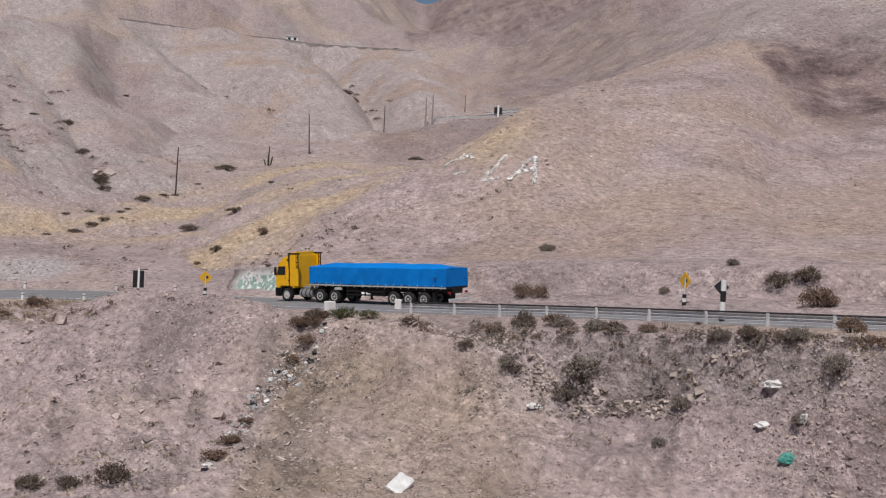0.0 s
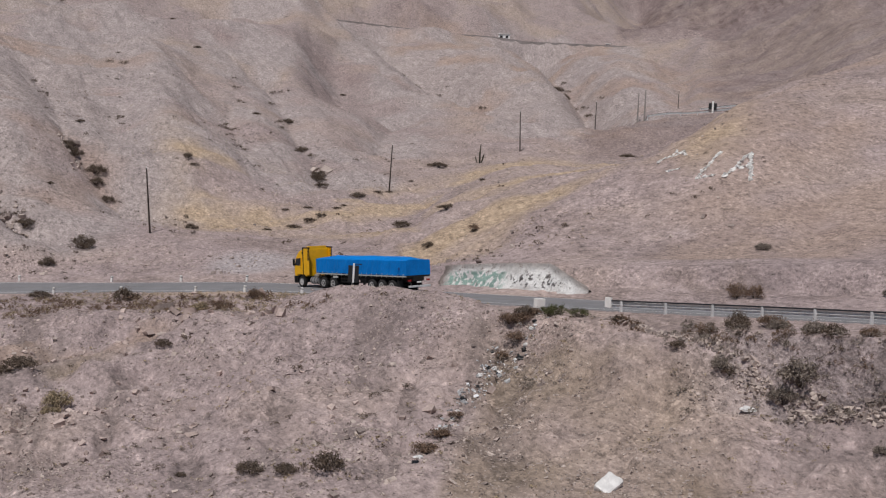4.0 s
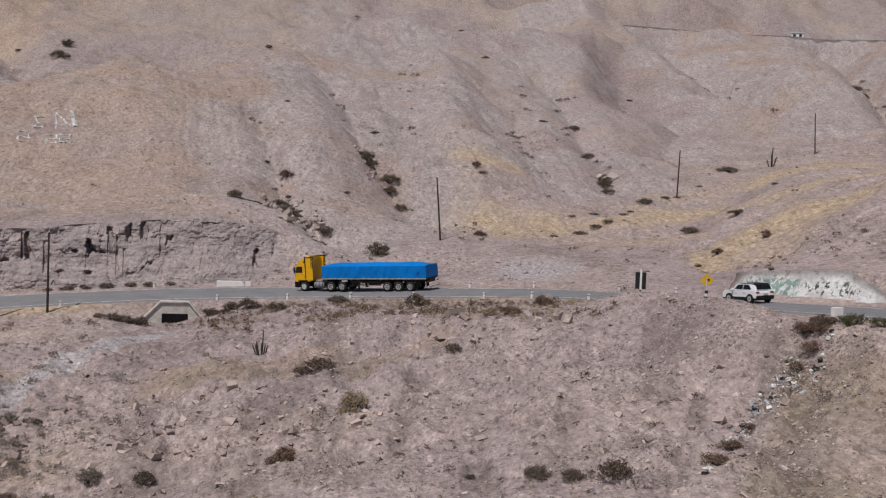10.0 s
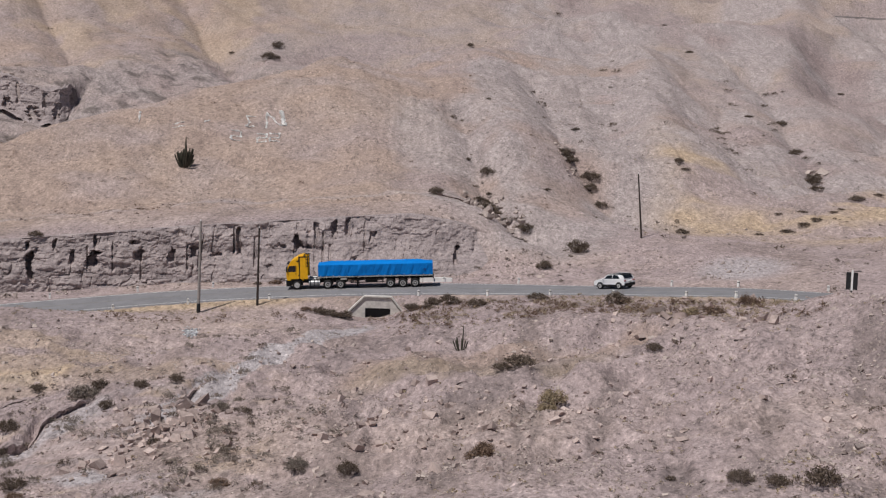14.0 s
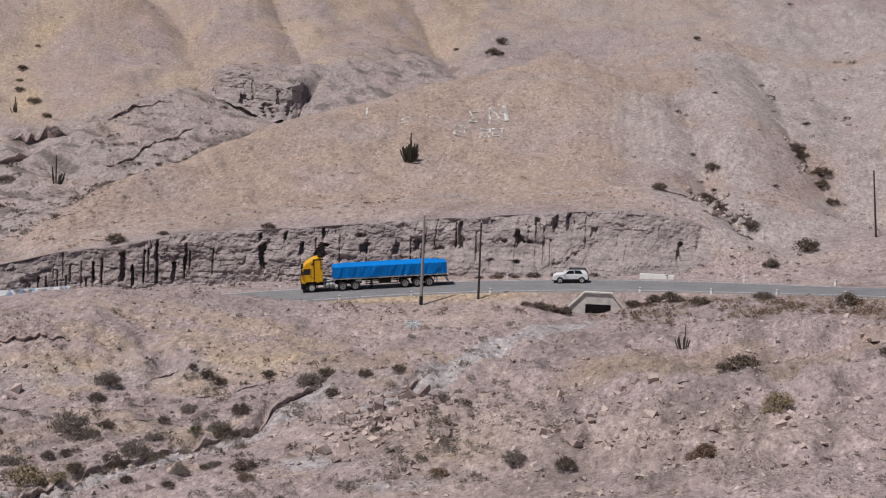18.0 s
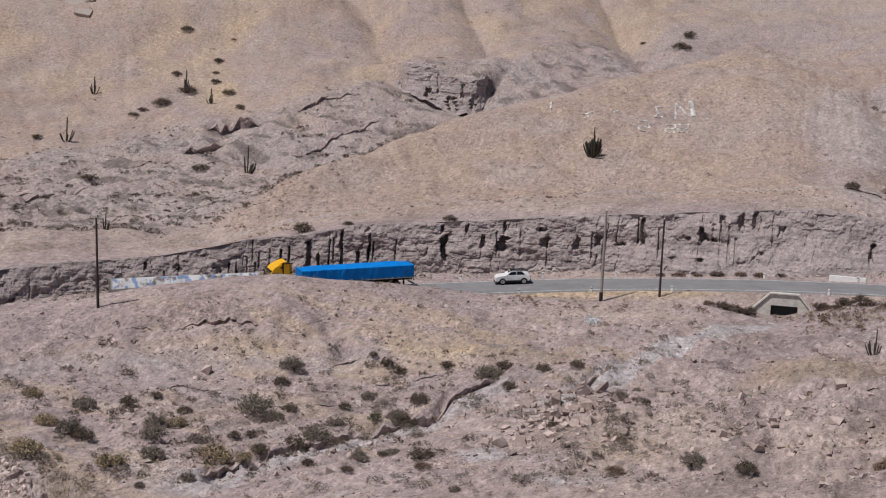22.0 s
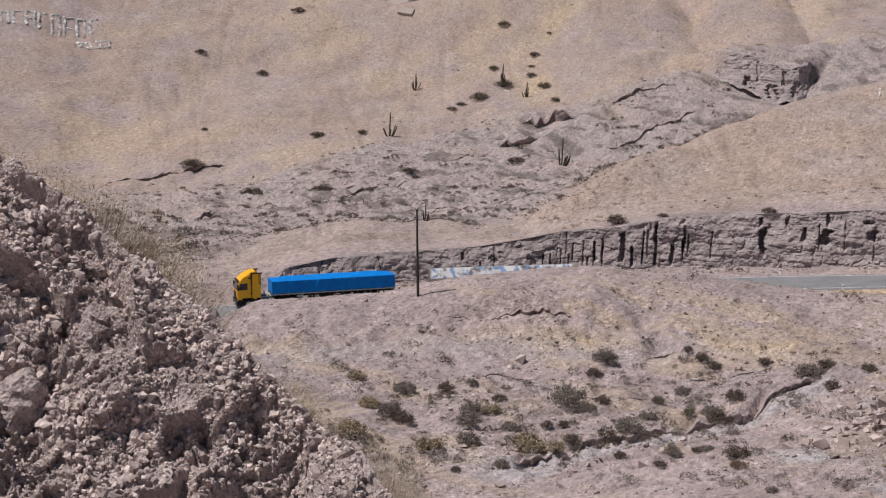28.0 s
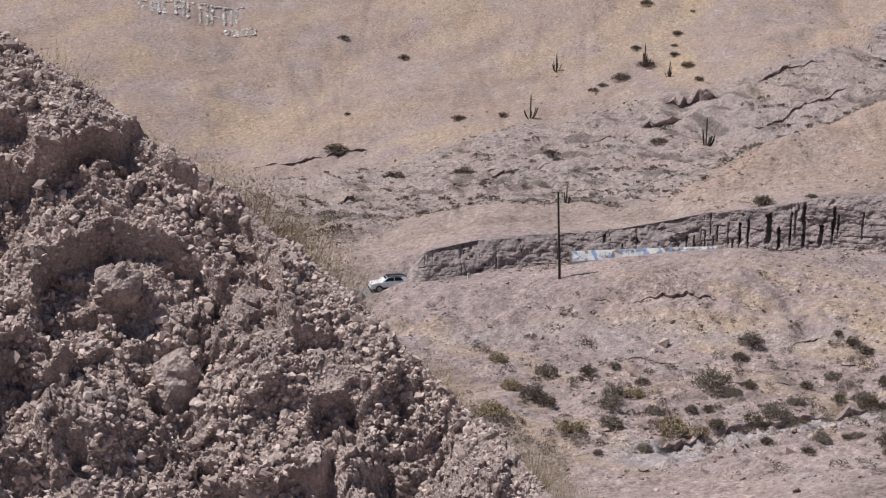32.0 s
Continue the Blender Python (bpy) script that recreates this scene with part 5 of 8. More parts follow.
# culvert under the road
def culvert():
    x, y = polar(-5.0, 127.6)
    top = road_at(s_of(-5.0, -4.6), -4.6)[0].z
    ob = empty("culvert", pose(x, y, top + 0.15, 0, 0, 5.0), "pale concrete culvert mouth with sloping wing walls under the road", "culvert", kind="structure")
    bm = bmesh.new()
    outline = [(-2.75, -2.6), (-2.75, -1.55), (-1.25, 0.0), (1.35, 0.0), (2.7, -1.7), (2.7, -2.6)]
    hole = [(-1.2, -2.6), (-1.2, -1.05), (1.35, -1.05), (1.35, -2.6)]
    front, back = [[bm.verts.new((px, py, pz)) for px, pz in outline] for py in (-0.35, 0.35)]
    hf, hb = [[bm.verts.new((px, py, pz)) for px, pz in hole] for py in (-0.35, 0.1)]
    for o, h in ((front, hf),):
        for q in ((o[0], o[1], h[1], h[0]), (o[1], o[2], h[1]), (o[2], o[3], h[2], h[1]), (o[3], o[4], h[2]), (o[4], o[5], h[3], h[2])):
            bm.faces.new(q)
    for i in range(5):
        bm.faces.new((front[i], back[i], back[i + 1], front[i + 1]))
    for i in range(3):
        bm.faces.new((hf[i], hf[i + 1], hb[i + 1], hb[i]))
    bmesh.ops.recalc_face_normals(bm, faces=bm.faces)
    part("head_wall", bm, CONCRETE, ob)
    # black panel close behind the mouth paints the shade inside the culvert
    part("tunnel_end", box((-1.25, 0.05, -2.7), (1.4, 0.2, -1.0)), BLACK_PAINT, ob, "black panel standing in for the shade inside the culvert")
    for a, b in (((-2.85, -1.5), (-1.28, 0.06)), ((-1.30, 0.06), (1.40, 0.06)), ((1.38, 0.06), (2.82, -1.68))):
        d = Vector((b[0] - a[0], 0, b[1] - a[1]))
        cap = part("coping", box((-0.05, -0.5, -0.02), (d.length + 0.03, 0.45, 0.13), 0.02), CONCRETE, ob)
        cap.matrix_basis = Matrix.Translation((a[0], 0, a[1])) @ d.to_track_quat("X", "Z").to_matrix().to_4x4()
    part("sill", box((-1.25, -0.9, -2.75), (1.4, 0.0, -2.45), 0.03), CONCRETE, ob)
    part("apron_wall", box((-5.4, -1.2, -2.7), (-2.6, -0.8, -1.75), 0.04), plain("dark_wall_concrete", (0.09, 0.085, 0.08), 0.8), ob, "dark broken side wall")


culvert()
parapet = part("parapet", box((-1.9, -0.2, -0.3), (1.9, 0.2, 0.46), 0.04), WHITEWASH)
parapet.matrix_basis = road_frame(s_of(-2.4, 5.2), 5.2) @ pose(0, 0, 0, 0, 0, 0)
tagged(parapet, "low white-painted parapet wall on the road's far edge", "parapet")


# painted rock faces
def painted_face(name, az0, az1, off, heights, lean, material, label, cell, bulge):
    s0, s1 = s_of(az0, off), s_of(az1, off)
    s0, s1 = min(s0, s1), max(s0, s1)
    ns, nh = int((s1 - s0) / cell), 18
    s = np.linspace(s0, s1, ns)
    grid = []
    for j in range(nh + 1):
        t = j / nh
        for i, a in enumerate(s):
            p, d, _ = road_at(a, off)
            u = (a - s0) / (s1 - s0)
            h = float(np.interp(u, *heights))
            n = Vector((d.y, -d.x, 0))
            k = float(fbm(np.array([a * 0.9]), np.array([t * h * 0.9]), 4, 21)[0])
            q = p + n * (t * h * lean + bulge * k) + Vector((0, 0, -0.5 + t * (h + 0.5)))
            grid.append(q)
    for i, a in enumerate(s):
        p, d, _ = road_at(a, off)
        h = float(np.interp((a - s0) / (s1 - s0), *heights))
        grid.append(p + Vector((d.y, -d.x, 0)) * (h * lean + 2.2) + Vector((0, 0, h - 0.9)))
    f = []
    for j in range(nh + 1):
        for i in range(ns - 1):
            a = j * ns + i
            f.append((a, a + 1, a + ns + 1, a + ns))
    me = mesh_of(name, [tuple(v) for v in grid], f, material)
    me.shade_smooth()
    along_ = np.tile(np.linspace(0, 1, ns), nh + 2)
    up_ = np.repeat(np.minimum(np.arange(nh + 2) / nh, 1.1), ns)
    me.attributes.new("along", "FLOAT", "POINT").data.foreach_set("value", along_.astype(np.float32))
    me.attributes.new("up", "FLOAT", "POINT").data.foreach_set("value", up_.astype(np.float32))
    return tagged(new(name, me), label, "painted wall", kind="structure")


def mural_material():
    w = Weave("painted_rubble", 0.9, 0.15)
    rock = w.ramp(w.noise(0.9, 8, 0.7), (0.35, (0.17, 0.145, 0.135)), (0.65, (0.36, 0.30, 0.275)))
    white = w.ramp(w.noise(1.6, 6, 0.7), (0.35, 0.0), (0.43, 1.0))
    edge = w.ramp(w.attr("up"), (0.02, 0.0), (0.08, 1.0), (0.74, 1.0), (1.0, 0.15))
    tail_ = w.ramp(w.attr("along"), (0.02, 0.6), (0.08, 1.0), (0.9, 1.0), (0.985, 0.0))
    cover = w.mix(1.0, w.mix(1.0, white, edge, "MULTIPLY"), tail_, "MULTIPLY")
    col = w.mix(cover, rock, (0.9, 0.89, 0.875))
    green_zone = w.mix(1.0, w.ramp(w.attr("along"), (0.52, 0.0), (0.58, 1.0), (0.93, 1.0), (0.96, 0.0)), w.ramp(w.attr("up"), (0.18, 0.0), (0.24, 1.0), (0.72, 1.0), (0.80, 0.0)), "MULTIPLY")
    strokes = w.mix(1.0, green_zone, w.ramp(w.noise(2.3, 5, 0.6, (1, 1, 0.7)), (0.46, 0.0), (0.49, 1.0)), "MULTIPLY")
    col = w.mix(strokes, col, (0.33, 0.47, 0.42))
    dark_zone = w.mix(1.0, w.ramp(w.attr("along"), (0.12, 0.0), (0.18, 1.0), (0.5, 1.0), (0.56, 0.0)), w.ramp(w.attr("up"), (0.30, 0.0), (0.36, 1.0), (0.66, 1.0), (0.72, 0.0)), "MULTIPLY")
    scrawl = w.mix(1.0, dark_zone, w.ramp(w.noise(2.8, 5, 0.65, (1, 1, 0.8)), (0.55, 0.0), (0.58, 1.0)), "MULTIPLY")
    col = w.mix(scrawl, col, (0.12, 0.11, 0.11))
    w.colour(w.mix(0.6, col, w.ramp(w.noise(6.0, 6, 0.75), (0.3, 0.6), (0.7, 1.2)), "MULTIPLY"))
    w.bump(w.noise(1.8, 8, 0.75), 1.0, 0.3)
    return w.m


def graffiti_material():
    w = Weave("blue_white_paint", 0.85, 0.2)
    rock = w.ramp(w.noise(0.9, 8, 0.7), (0.35, (0.17, 0.15, 0.14)), (0.65, (0.33, 0.285, 0.265)))
    cover = w.mix(1.0, w.ramp(w.noise(0.8, 5, 0.65), (0.36, 0.0), (0.44, 1.0)), w.ramp(w.attr("up"), (0.52, 0.0), (0.57, 1.0), (0.96, 1.0), (1.02, 0.0)), "MULTIPLY")
    cover = w.mix(1.0, cover, w.ramp(w.attr("along"), (0.01, 0.0), (0.03, 1.0), (0.97, 1.0), (0.99, 0.0)), "MULTIPLY")
    paint = w.mix(w.ramp(w.noise(1.3, 3, 0.5), (0.52, 0.0), (0.57, 1.0)), (0.80, 0.80, 0.81), (0.30, 0.42, 0.66))
    w.colour(w.mix(cover, rock, paint))
    w.bump(w.noise(2.5, 6, 0.7), 0.8, 0.12)
    return w.m


painted_face("painted_rock_face", 19.6, 26.4, 6.4, ((0, 0.12, 0.3, 0.55, 0.85, 1.0), (0.5, 1.4, 2.4, 2.35, 2.15, 1.95)), 0.6, mural_material(), "rubble slope painted white with faded green writing beside the road", 0.3, 0.28)
painted_face("painted_low_wall", -28.3, -35.0, 6.6, ((0, 1), (1.5, 1.8)), 0.6, graffiti_material(), "low rock face with a strip of blue and white paint", 0.35, 0.10)


# ---- the lorry: x forward from the front axle, y to its left, z up ----
CAB_YELLOW = plain("cab_yellow", (0.93, 0.49, 0.006), 0.38, specular=0.5, grime=0.12)
RUBBER = plain("tyre_rubber", (0.022, 0.021, 0.021), 0.85, grime=0.3, scale=8)
RIM = plain("wheel_rim", (0.70, 0.68, 0.66), 0.5, 0.1, grime=0.4, scale=6)
CHASSIS = plain("chassis_black", (0.009, 0.0085, 0.0085), 0.6, grime=0.3)
TANK = plain("brushed_tank", (0.45, 0.45, 0.45), 0.45, 0.6, grime=0.2)
GLASS = plain("dark_glass", (0.012, 0.014, 0.016), 0.08, specular=0.6, grime=0.1)
ROPE = plain("pale_rope", (0.55, 0.55, 0.52), 0.9)
LAMP_RED = plain("tail_lamp", (0.35, 0.01, 0.01), 0.3)
LAMP_CLEAR = plain("head_lamp", (0.65, 0.66, 0.66), 0.15, specular=0.6)


def tarpaulin_material():
    w = Weave("blue_tarpaulin", 0.6, 0.18, "object")
    col = w.ramp(w.noise(0.8, 6, 0.6), (0.3, (0.0, 0.165, 0.55)), (0.7, (0.0, 0.235, 0.74)))
    w.colour(w.mix(0.5, col, w.ramp(w.noise(14, 4), (0.35, 0.85), (0.65, 1.1)), "MULTIPLY"))
    w.bump(w.noise(3.0, 5, 0.6, (0.6, 1.0, 0.35)), 0.6, 0.08)
    return w.m


def wheel(parent, x, y, width, radius, group):
    """A tyre with its rim and hub; it turns about its axle."""
    side = 1 if y > 0 else -1
    bm = bmesh.new()
    prof = [(0.60, 0.5), (0.93, 0.5), (1.0, 0.36), (1.0, -0.36), (0.93, -0.5), (0.60, -0.5)]
    n, rows = 28, []
    for k in range(n):
        a = 2 * math.pi * k / n
        rows.append([bm.verts.new((radius * r * math.cos(a), width * w, radius * r * math.sin(a))) for r, w in prof])
    for k in range(n):
        p, q = rows[k], rows[(k + 1) % n]
        for j in range(len(prof) - 1):
            bm.faces.new((p[j], p[j + 1], q[j + 1], q[j]))
    bmesh.ops.recalc_face_normals(bm, faces=bm.faces)
    w = part("wheel", bm, RUBBER, parent, smooth_=True)
    w.matrix_basis = pose(x, y, radius)
    deep = width > 0.5
    rim = part("rim", tube((0, -width * 0.45 * side, 0), (0, width * 0.47 * side, 0), radius * 0.64, sides=24), RIM, w, "dusty grey rim")
    if deep:
        # slightly proud black disc; its colour stands in for the hollow's shade
        part("dish", tube((0, 0, 0), (0, width * 0.478 * side, 0), radius * 0.43, sides=20), CHASSIS, w, "black disc painting the shade in the rim's hollow")
    bm = tube((0, 0.2 * width * side, 0), (0, width * (0.50 if deep else 0.56) * side, 0), radius * 0.20, radius * 0.16, 14)
    for k in range(8):
        a = 2 * math.pi * k / 8
        c = (radius * 0.33 * math.cos(a), radius * 0.33 * math.sin(a))
        tube((c[0], 0.2 * width * side, c[1]), (c[0], width * 0.50 * side, c[1]), 0.03 * radius / 0.5, sides=6, bm=bm)
    part("hub", bm, CHASSIS if group == "car" else RIM, w)
    return w, (x, y, radius)


def build_lorry():
    ob = empty("lorry", pose(0, 0, 0), "yellow lorry pulling a flatbed trailer under a blue tarpaulin", "lorry")
    # cab
    side = [(1.20, 1.12), (1.25, 1.55), (1.22, 1.95), (1.04, 2.62), (0.80, 3.02), (0.48, 3.32), (0.0, 3.52), (-0.80, 3.66), (-0.88, 3.55), (-0.88, 1.0), (-0.62, 1.0), (-0.55, 1.15), (0.62, 1.15), (0.70, 1.0), (1.12, 1.0)]

    def slim(x, z):
        return 1.0 - 0.05 * max(0.0, z - 2.2) - 0.06 * max(0.0, x - 0.9)
    part("cab", prism(side, -1.24, 1.24, 0.05, narrow=slim), CAB_YELLOW, ob)
    roof = [(0.42, 3.30), (0.10, 3.55), (-0.35, 3.76), (-0.86, 3.84), (-0.86, 3.5)]
    part("roof_deflector", prism(roof, -0.98, 0.98, 0.04), CAB_YELLOW, ob)
    for y in (1.25, -1.25):
        part("side_deflector", box((-1.34, y - 0.02, 1.15), (-0.42, y + 0.02, 3.66), 0.015), CAB_YELLOW, ob)
        # solid black strip on the side paints the shaded gap behind the door
        part("deflector_gap", prism([(-0.24, 3.62), (-0.42, 3.62), (-0.40, 2.4), (-0.36, 1.15), (-0.30, 1.15), (-0.30, 2.4)], y - 0.015, y + 0.03), CHASSIS, ob, "black strip standing in for the shaded gap behind the cab door")
        part("deflector_frame", box((-1.5, y - 0.03, 3.62), (-0.24, y + 0.03, 3.74), 0.01), CHASSIS, ob, "dark frame along the deflector's top")
        for x in (-1.14, -1.32):
            part("ladder_rail", box((x - 0.03, y - 0.035, 2.5), (x + 0.03, y + 0.035, 3.66)), CHASSIS, ob)
        for z in (2.62, 2.98, 3.34):
            part("ladder_rung", box((-1.35, y - 0.033, z), (-1.11, y + 0.033, z + 0.07)), CHASSIS, ob)
    # glass
    part("windscreen", prism([(1.245, 1.98), (1.065, 2.62), (0.90, 2.90), (0.86, 2.86), (1.18, 1.98)], -1.02, 1.02, 0.01), GLASS, ob)
    for y in (1, -1):
        door = prism([(1.0, 1.0), (1.0, 2.1), (0.82, 2.72), (0.0, 2.78), (0.0, 1.18), (0.72, 1.18), (0.80, 1.0)], 1.232 * y, 1.256 * y, 0.008)
        d = part("door", door, CAB_YELLOW, ob)
        part("window", prism([(0.93, 1.95), (0.92, 2.12), (0.78, 2.58), (0.08, 2.62), (0.08, 1.95)], 1.222 * y, 1.262 * y), GLASS, d)
        part("handle", box((0.05, 1.256 * y - 0.01, 1.72), (0.19, 1.256 * y + 0.02, 1.77)), CHASSIS, d)
        part("upper_window", prism([(-0.08, 3.10), (0.0, 3.24), (-0.56, 3.40), (-0.70, 3.26)], 1.165 * y, 1.195 * y), GLASS, ob)
        part("badge", box((-0.55, 1.238 * y, 1.55), (-0.15, 1.25 * y, 1.62)), CHASSIS, ob)
        arm = part("mirror", box((1.08, 1.32 * y - 0.09, 1.98), (1.22, 1.32 * y + 0.09, 2.62), 0.03), CHASSIS, ob)
        part("mirror_arm", tube((0.98, 1.15 * y, 2.55), (1.15, 1.32 * y, 2.55), 0.02), CHASSIS, ob)
        part("head_lamp", box((1.12, 0.98 * y - 0.2, 0.72), (1.265, 0.98 * y + 0.2, 0.95), 0.03), LAMP_CLEAR, ob)
        part("step", box((0.62, 1.18 * y - 0.09, 0.40), (1.05, 1.18 * y + 0.06, 0.98), 0.03), CHASSIS, ob)
    part("sun_visor", box((0.92, -1.0, 2.84), (1.20, 1.0, 2.90), 0.01), CHASSIS, ob)
    part("bumper", box((0.66, -1.24, 0.34), (1.28, 1.24, 1.02), 0.06), CHASSIS, ob, "black front bumper")
    part("grille", box((1.20, -0.75, 1.10), (1.275, 0.75, 1.80), 0.01), CHASSIS, ob)
    part("number_plate", box((1.282, -0.26, 0.50), (1.292, 0.26, 0.62)), WHITEWASH, ob)
    for o in ob.children:
        o.data.transform(Matrix.Translation((0, 0, 0.06)) @ Matrix.Diagonal((0.9, 1, 0.945, 1)))
    for y in (1.06, -1.06):
        arch = []
        for k in range(13):
            a = math.pi * k / 12
            arch.append((0.66 * math.cos(a), 0.5 + 0.66 * math.sin(a)))
        part("wheel_arch", prism(arch + [(x * 0.9, 0.5 + (z - 0.5) * 0.9) for x, z in arch[::-1]], y - 0.2, y + 0.2), CHASSIS, ob)
    part("chassis_frame", box((-5.4, -0.46, 0.62), (1.0, 0.46, 0.92), 0.02), CHASSIS, ob)
    part("engine_underside", box((-0.5, -0.8, 0.45), (0.9, 0.8, 1.1), 0.05), CHASSIS, ob)
    for y in (1, -1):
        part("fuel_tank", tube((-1.25, 0.88 * y, 0.66), (-2.45, 0.88 * y, 0.66), 0.32, sides=18), TANK, ob)
        for x in (-1.45, -1.85, -2.25):
            part("tank_strap", tube((x - 0.04, 0.88 * y, 0.66), (x + 0.04, 0.88 * y, 0.66), 0.33, sides=18), CHASSIS, ob)
        part("air_tank", tube((-1.25, 0.62 * y, 1.05), (-2.0, 0.62 * y, 1.05), 0.12, sides=12), TANK, ob)
    for x in (-3.3, -4.67):
        for y in (0.92, -0.92):
            part("mudguard", prism([(x + 0.62 * math.cos(math.pi * k / 10), 0.5 + 0.62 * math.sin(math.pi * k / 10)) for k in range(2, 9)] + [(x + 0.58 * math.cos(math.pi * k / 10), 0.5 + 0.58 * math.sin(math.pi * k / 10)) for k in range(8, 1, -1)], y - 0.3, y + 0.3), CHASSIS, ob)
    # trailer
    part("trailer_frame", box((-14.7, -0.55, 0.92), (-2.5, 0.55, 1.28), 0.02), CHASSIS, ob)
    part("trailer_bed", box((-14.62, -1.27, 1.24), (-2.30, 1.27, 1.40), 0.015), CHASSIS, ob)
    for y in (1.285, -1.285):
        part("side_rail", box((-14.62, y - 0.015, 1.27), (-2.30, y + 0.015, 1.36)), ROPE, ob, "pale strip along the bed")
        for z in (0.62, 0.88):
            part("side_guard", box((-9.35, y * 0.93 - 0.02, z), (-5.75, y * 0.93 + 0.02, z + 0.10)), CHASSIS, ob)
        for x in (-5.9, -7.5, -9.2):
            part("guard_bracket", box((x - 0.04, y * 0.92 - 0.03, 0.6), (x + 0.04, y * 0.92 + 0.03, 1.3)), CHASSIS, ob)
        part("landing_leg", box((-6.55, y * 0.62 - 0.07, 0.25), (-6.40, y * 0.62 + 0.07, 1.2), 0.01), CHASSIS, ob)
        part("leg_foot", box((-6.62, y * 0.62 - 0.14, 0.20), (-6.33, y * 0.62 + 0.14, 0.26)), CHASSIS, ob)
        part("tail_lamp", box((-14.72, y * 0.78 - 0.16, 0.92), (-14.66, y * 0.78 + 0.16, 1.06)), LAMP_RED, ob)
        part("mud_flap", box((-13.55, y * 0.8 - 0.28, 0.28), (-13.52, y * 0.8 + 0.28, 1.0)), RUBBER, ob)
        part("white_tool_box", box((-5.35, y * 0.90 - 0.05, 0.98), (-4.7, y * 0.90 + 0.10, 1.16), 0.01), ROPE, ob)
    part("spare_carrier", box((-8.6, -0.9, 0.55), (-7.3, 0.3, 0.9), 0.04), CHASSIS, ob)
    part("rear_bumper", box((-14.85, -1.15, 0.42), (-14.72, 1.15, 0.58), 0.01), STEEL, ob)
    part("number_plate", box((-14.74, -0.25, 0.78), (-14.73, 0.25, 0.90)), WHITEWASH, ob)
    for x in (-10.05, -11.37, -12.7, -3.3, -4.67, 0.0):
        part("axle", tube((x, -1.0, 0.5), (x, 1.0, 0.5), 0.09), CHASSIS, ob)
    # load under the tarpaulin: sagging ridge, pulled-in ends, hanging folds
    nx, prof = 110, [(1.285, 1.40), (1.29, 1.7), (1.30, 2.05), (1.30, 2.38), (1.295, 2.60), (0.95, 2.71), (0.5, 2.82), (0.0, 2.88)]
    prof = prof + [(-y, z) for y, z in prof[-2::-1]]
    bm = bmesh.new()
    rows = []
    for i in range(nx + 1):
        u = i / nx
        x = -2.30 - 12.32 * u
        end = min(u, 1 - u) * 12.32
        row = []
        for y, z in prof:
            fold = 0.055 * noise.fractal(Vector((x * 1.9 + 0.5 * z, y * 3, z * 0.3)), 0.8, 2.0, 3) + 0.11 * max(0.0, noise.noise(Vector((x * 0.8 + z * 0.9, 3.1, y))) - 0.1)
            drop = 0.0
            if z > 2.65:
                drop = 0.24 * max(0.0, 1 - end / 1.5) * (1 - abs(y) / 1.3) + 0.05 * noise.noise(Vector((x * 0.5, y, 7.7)))
            hang = 0.05 * noise.noise(Vector((x * 1.3, 9.0, y))) if z < 1.45 else 0.0
            row.append(bm.verts.new((x, y + (fold if y > 0 else -fold) * (1 if abs(y) > 1.2 else 0), z - drop - hang)))
        rows.append(row)
    for a, b in zip(rows, rows[1:]):
        for k in range(len(prof) - 1):
            bm.faces.new((a[k], a[k + 1], b[k + 1], b[k]))
    bm.faces.new(rows[0][::-1])
    bm.faces.new(rows[-1])
    bmesh.ops.recalc_face_normals(bm, faces=bm.faces)
    tarp = part("tarpaulin", bm, tarpaulin_material(), ob, "creased blue tarpaulin tied over the load")
    for i in range(18):
        x = -2.6 - 11.7 * i / 17
        for y in (1.31, -1.31):
            part("tie_rope", tube((x, y, 1.50), (x + 0.12, y * 0.985, 1.18), 0.02, sides=5), ROPE, ob)
    emblem = part("emblem", tube((-13.75, 1.30, 1.95), (-13.75, 1.335, 1.95), 0.12, sides=18), plain("emblem_navy", (0.005, 0.09, 0.36), 0.5), tarp, "round dark blue emblem")
    wheels = []
    for x in (0.0,):
        wheels += [wheel(ob, x, 1.07 * s, 0.32, 0.5, "lorry") for s in (1, -1)]
    for x in (-3.3, -4.67, -10.05, -11.37, -12.7):
        wheels += [wheel(ob, x, 0.96 * s, 0.62, 0.5, "lorry") for s in (1, -1)]
    return ob, wheels


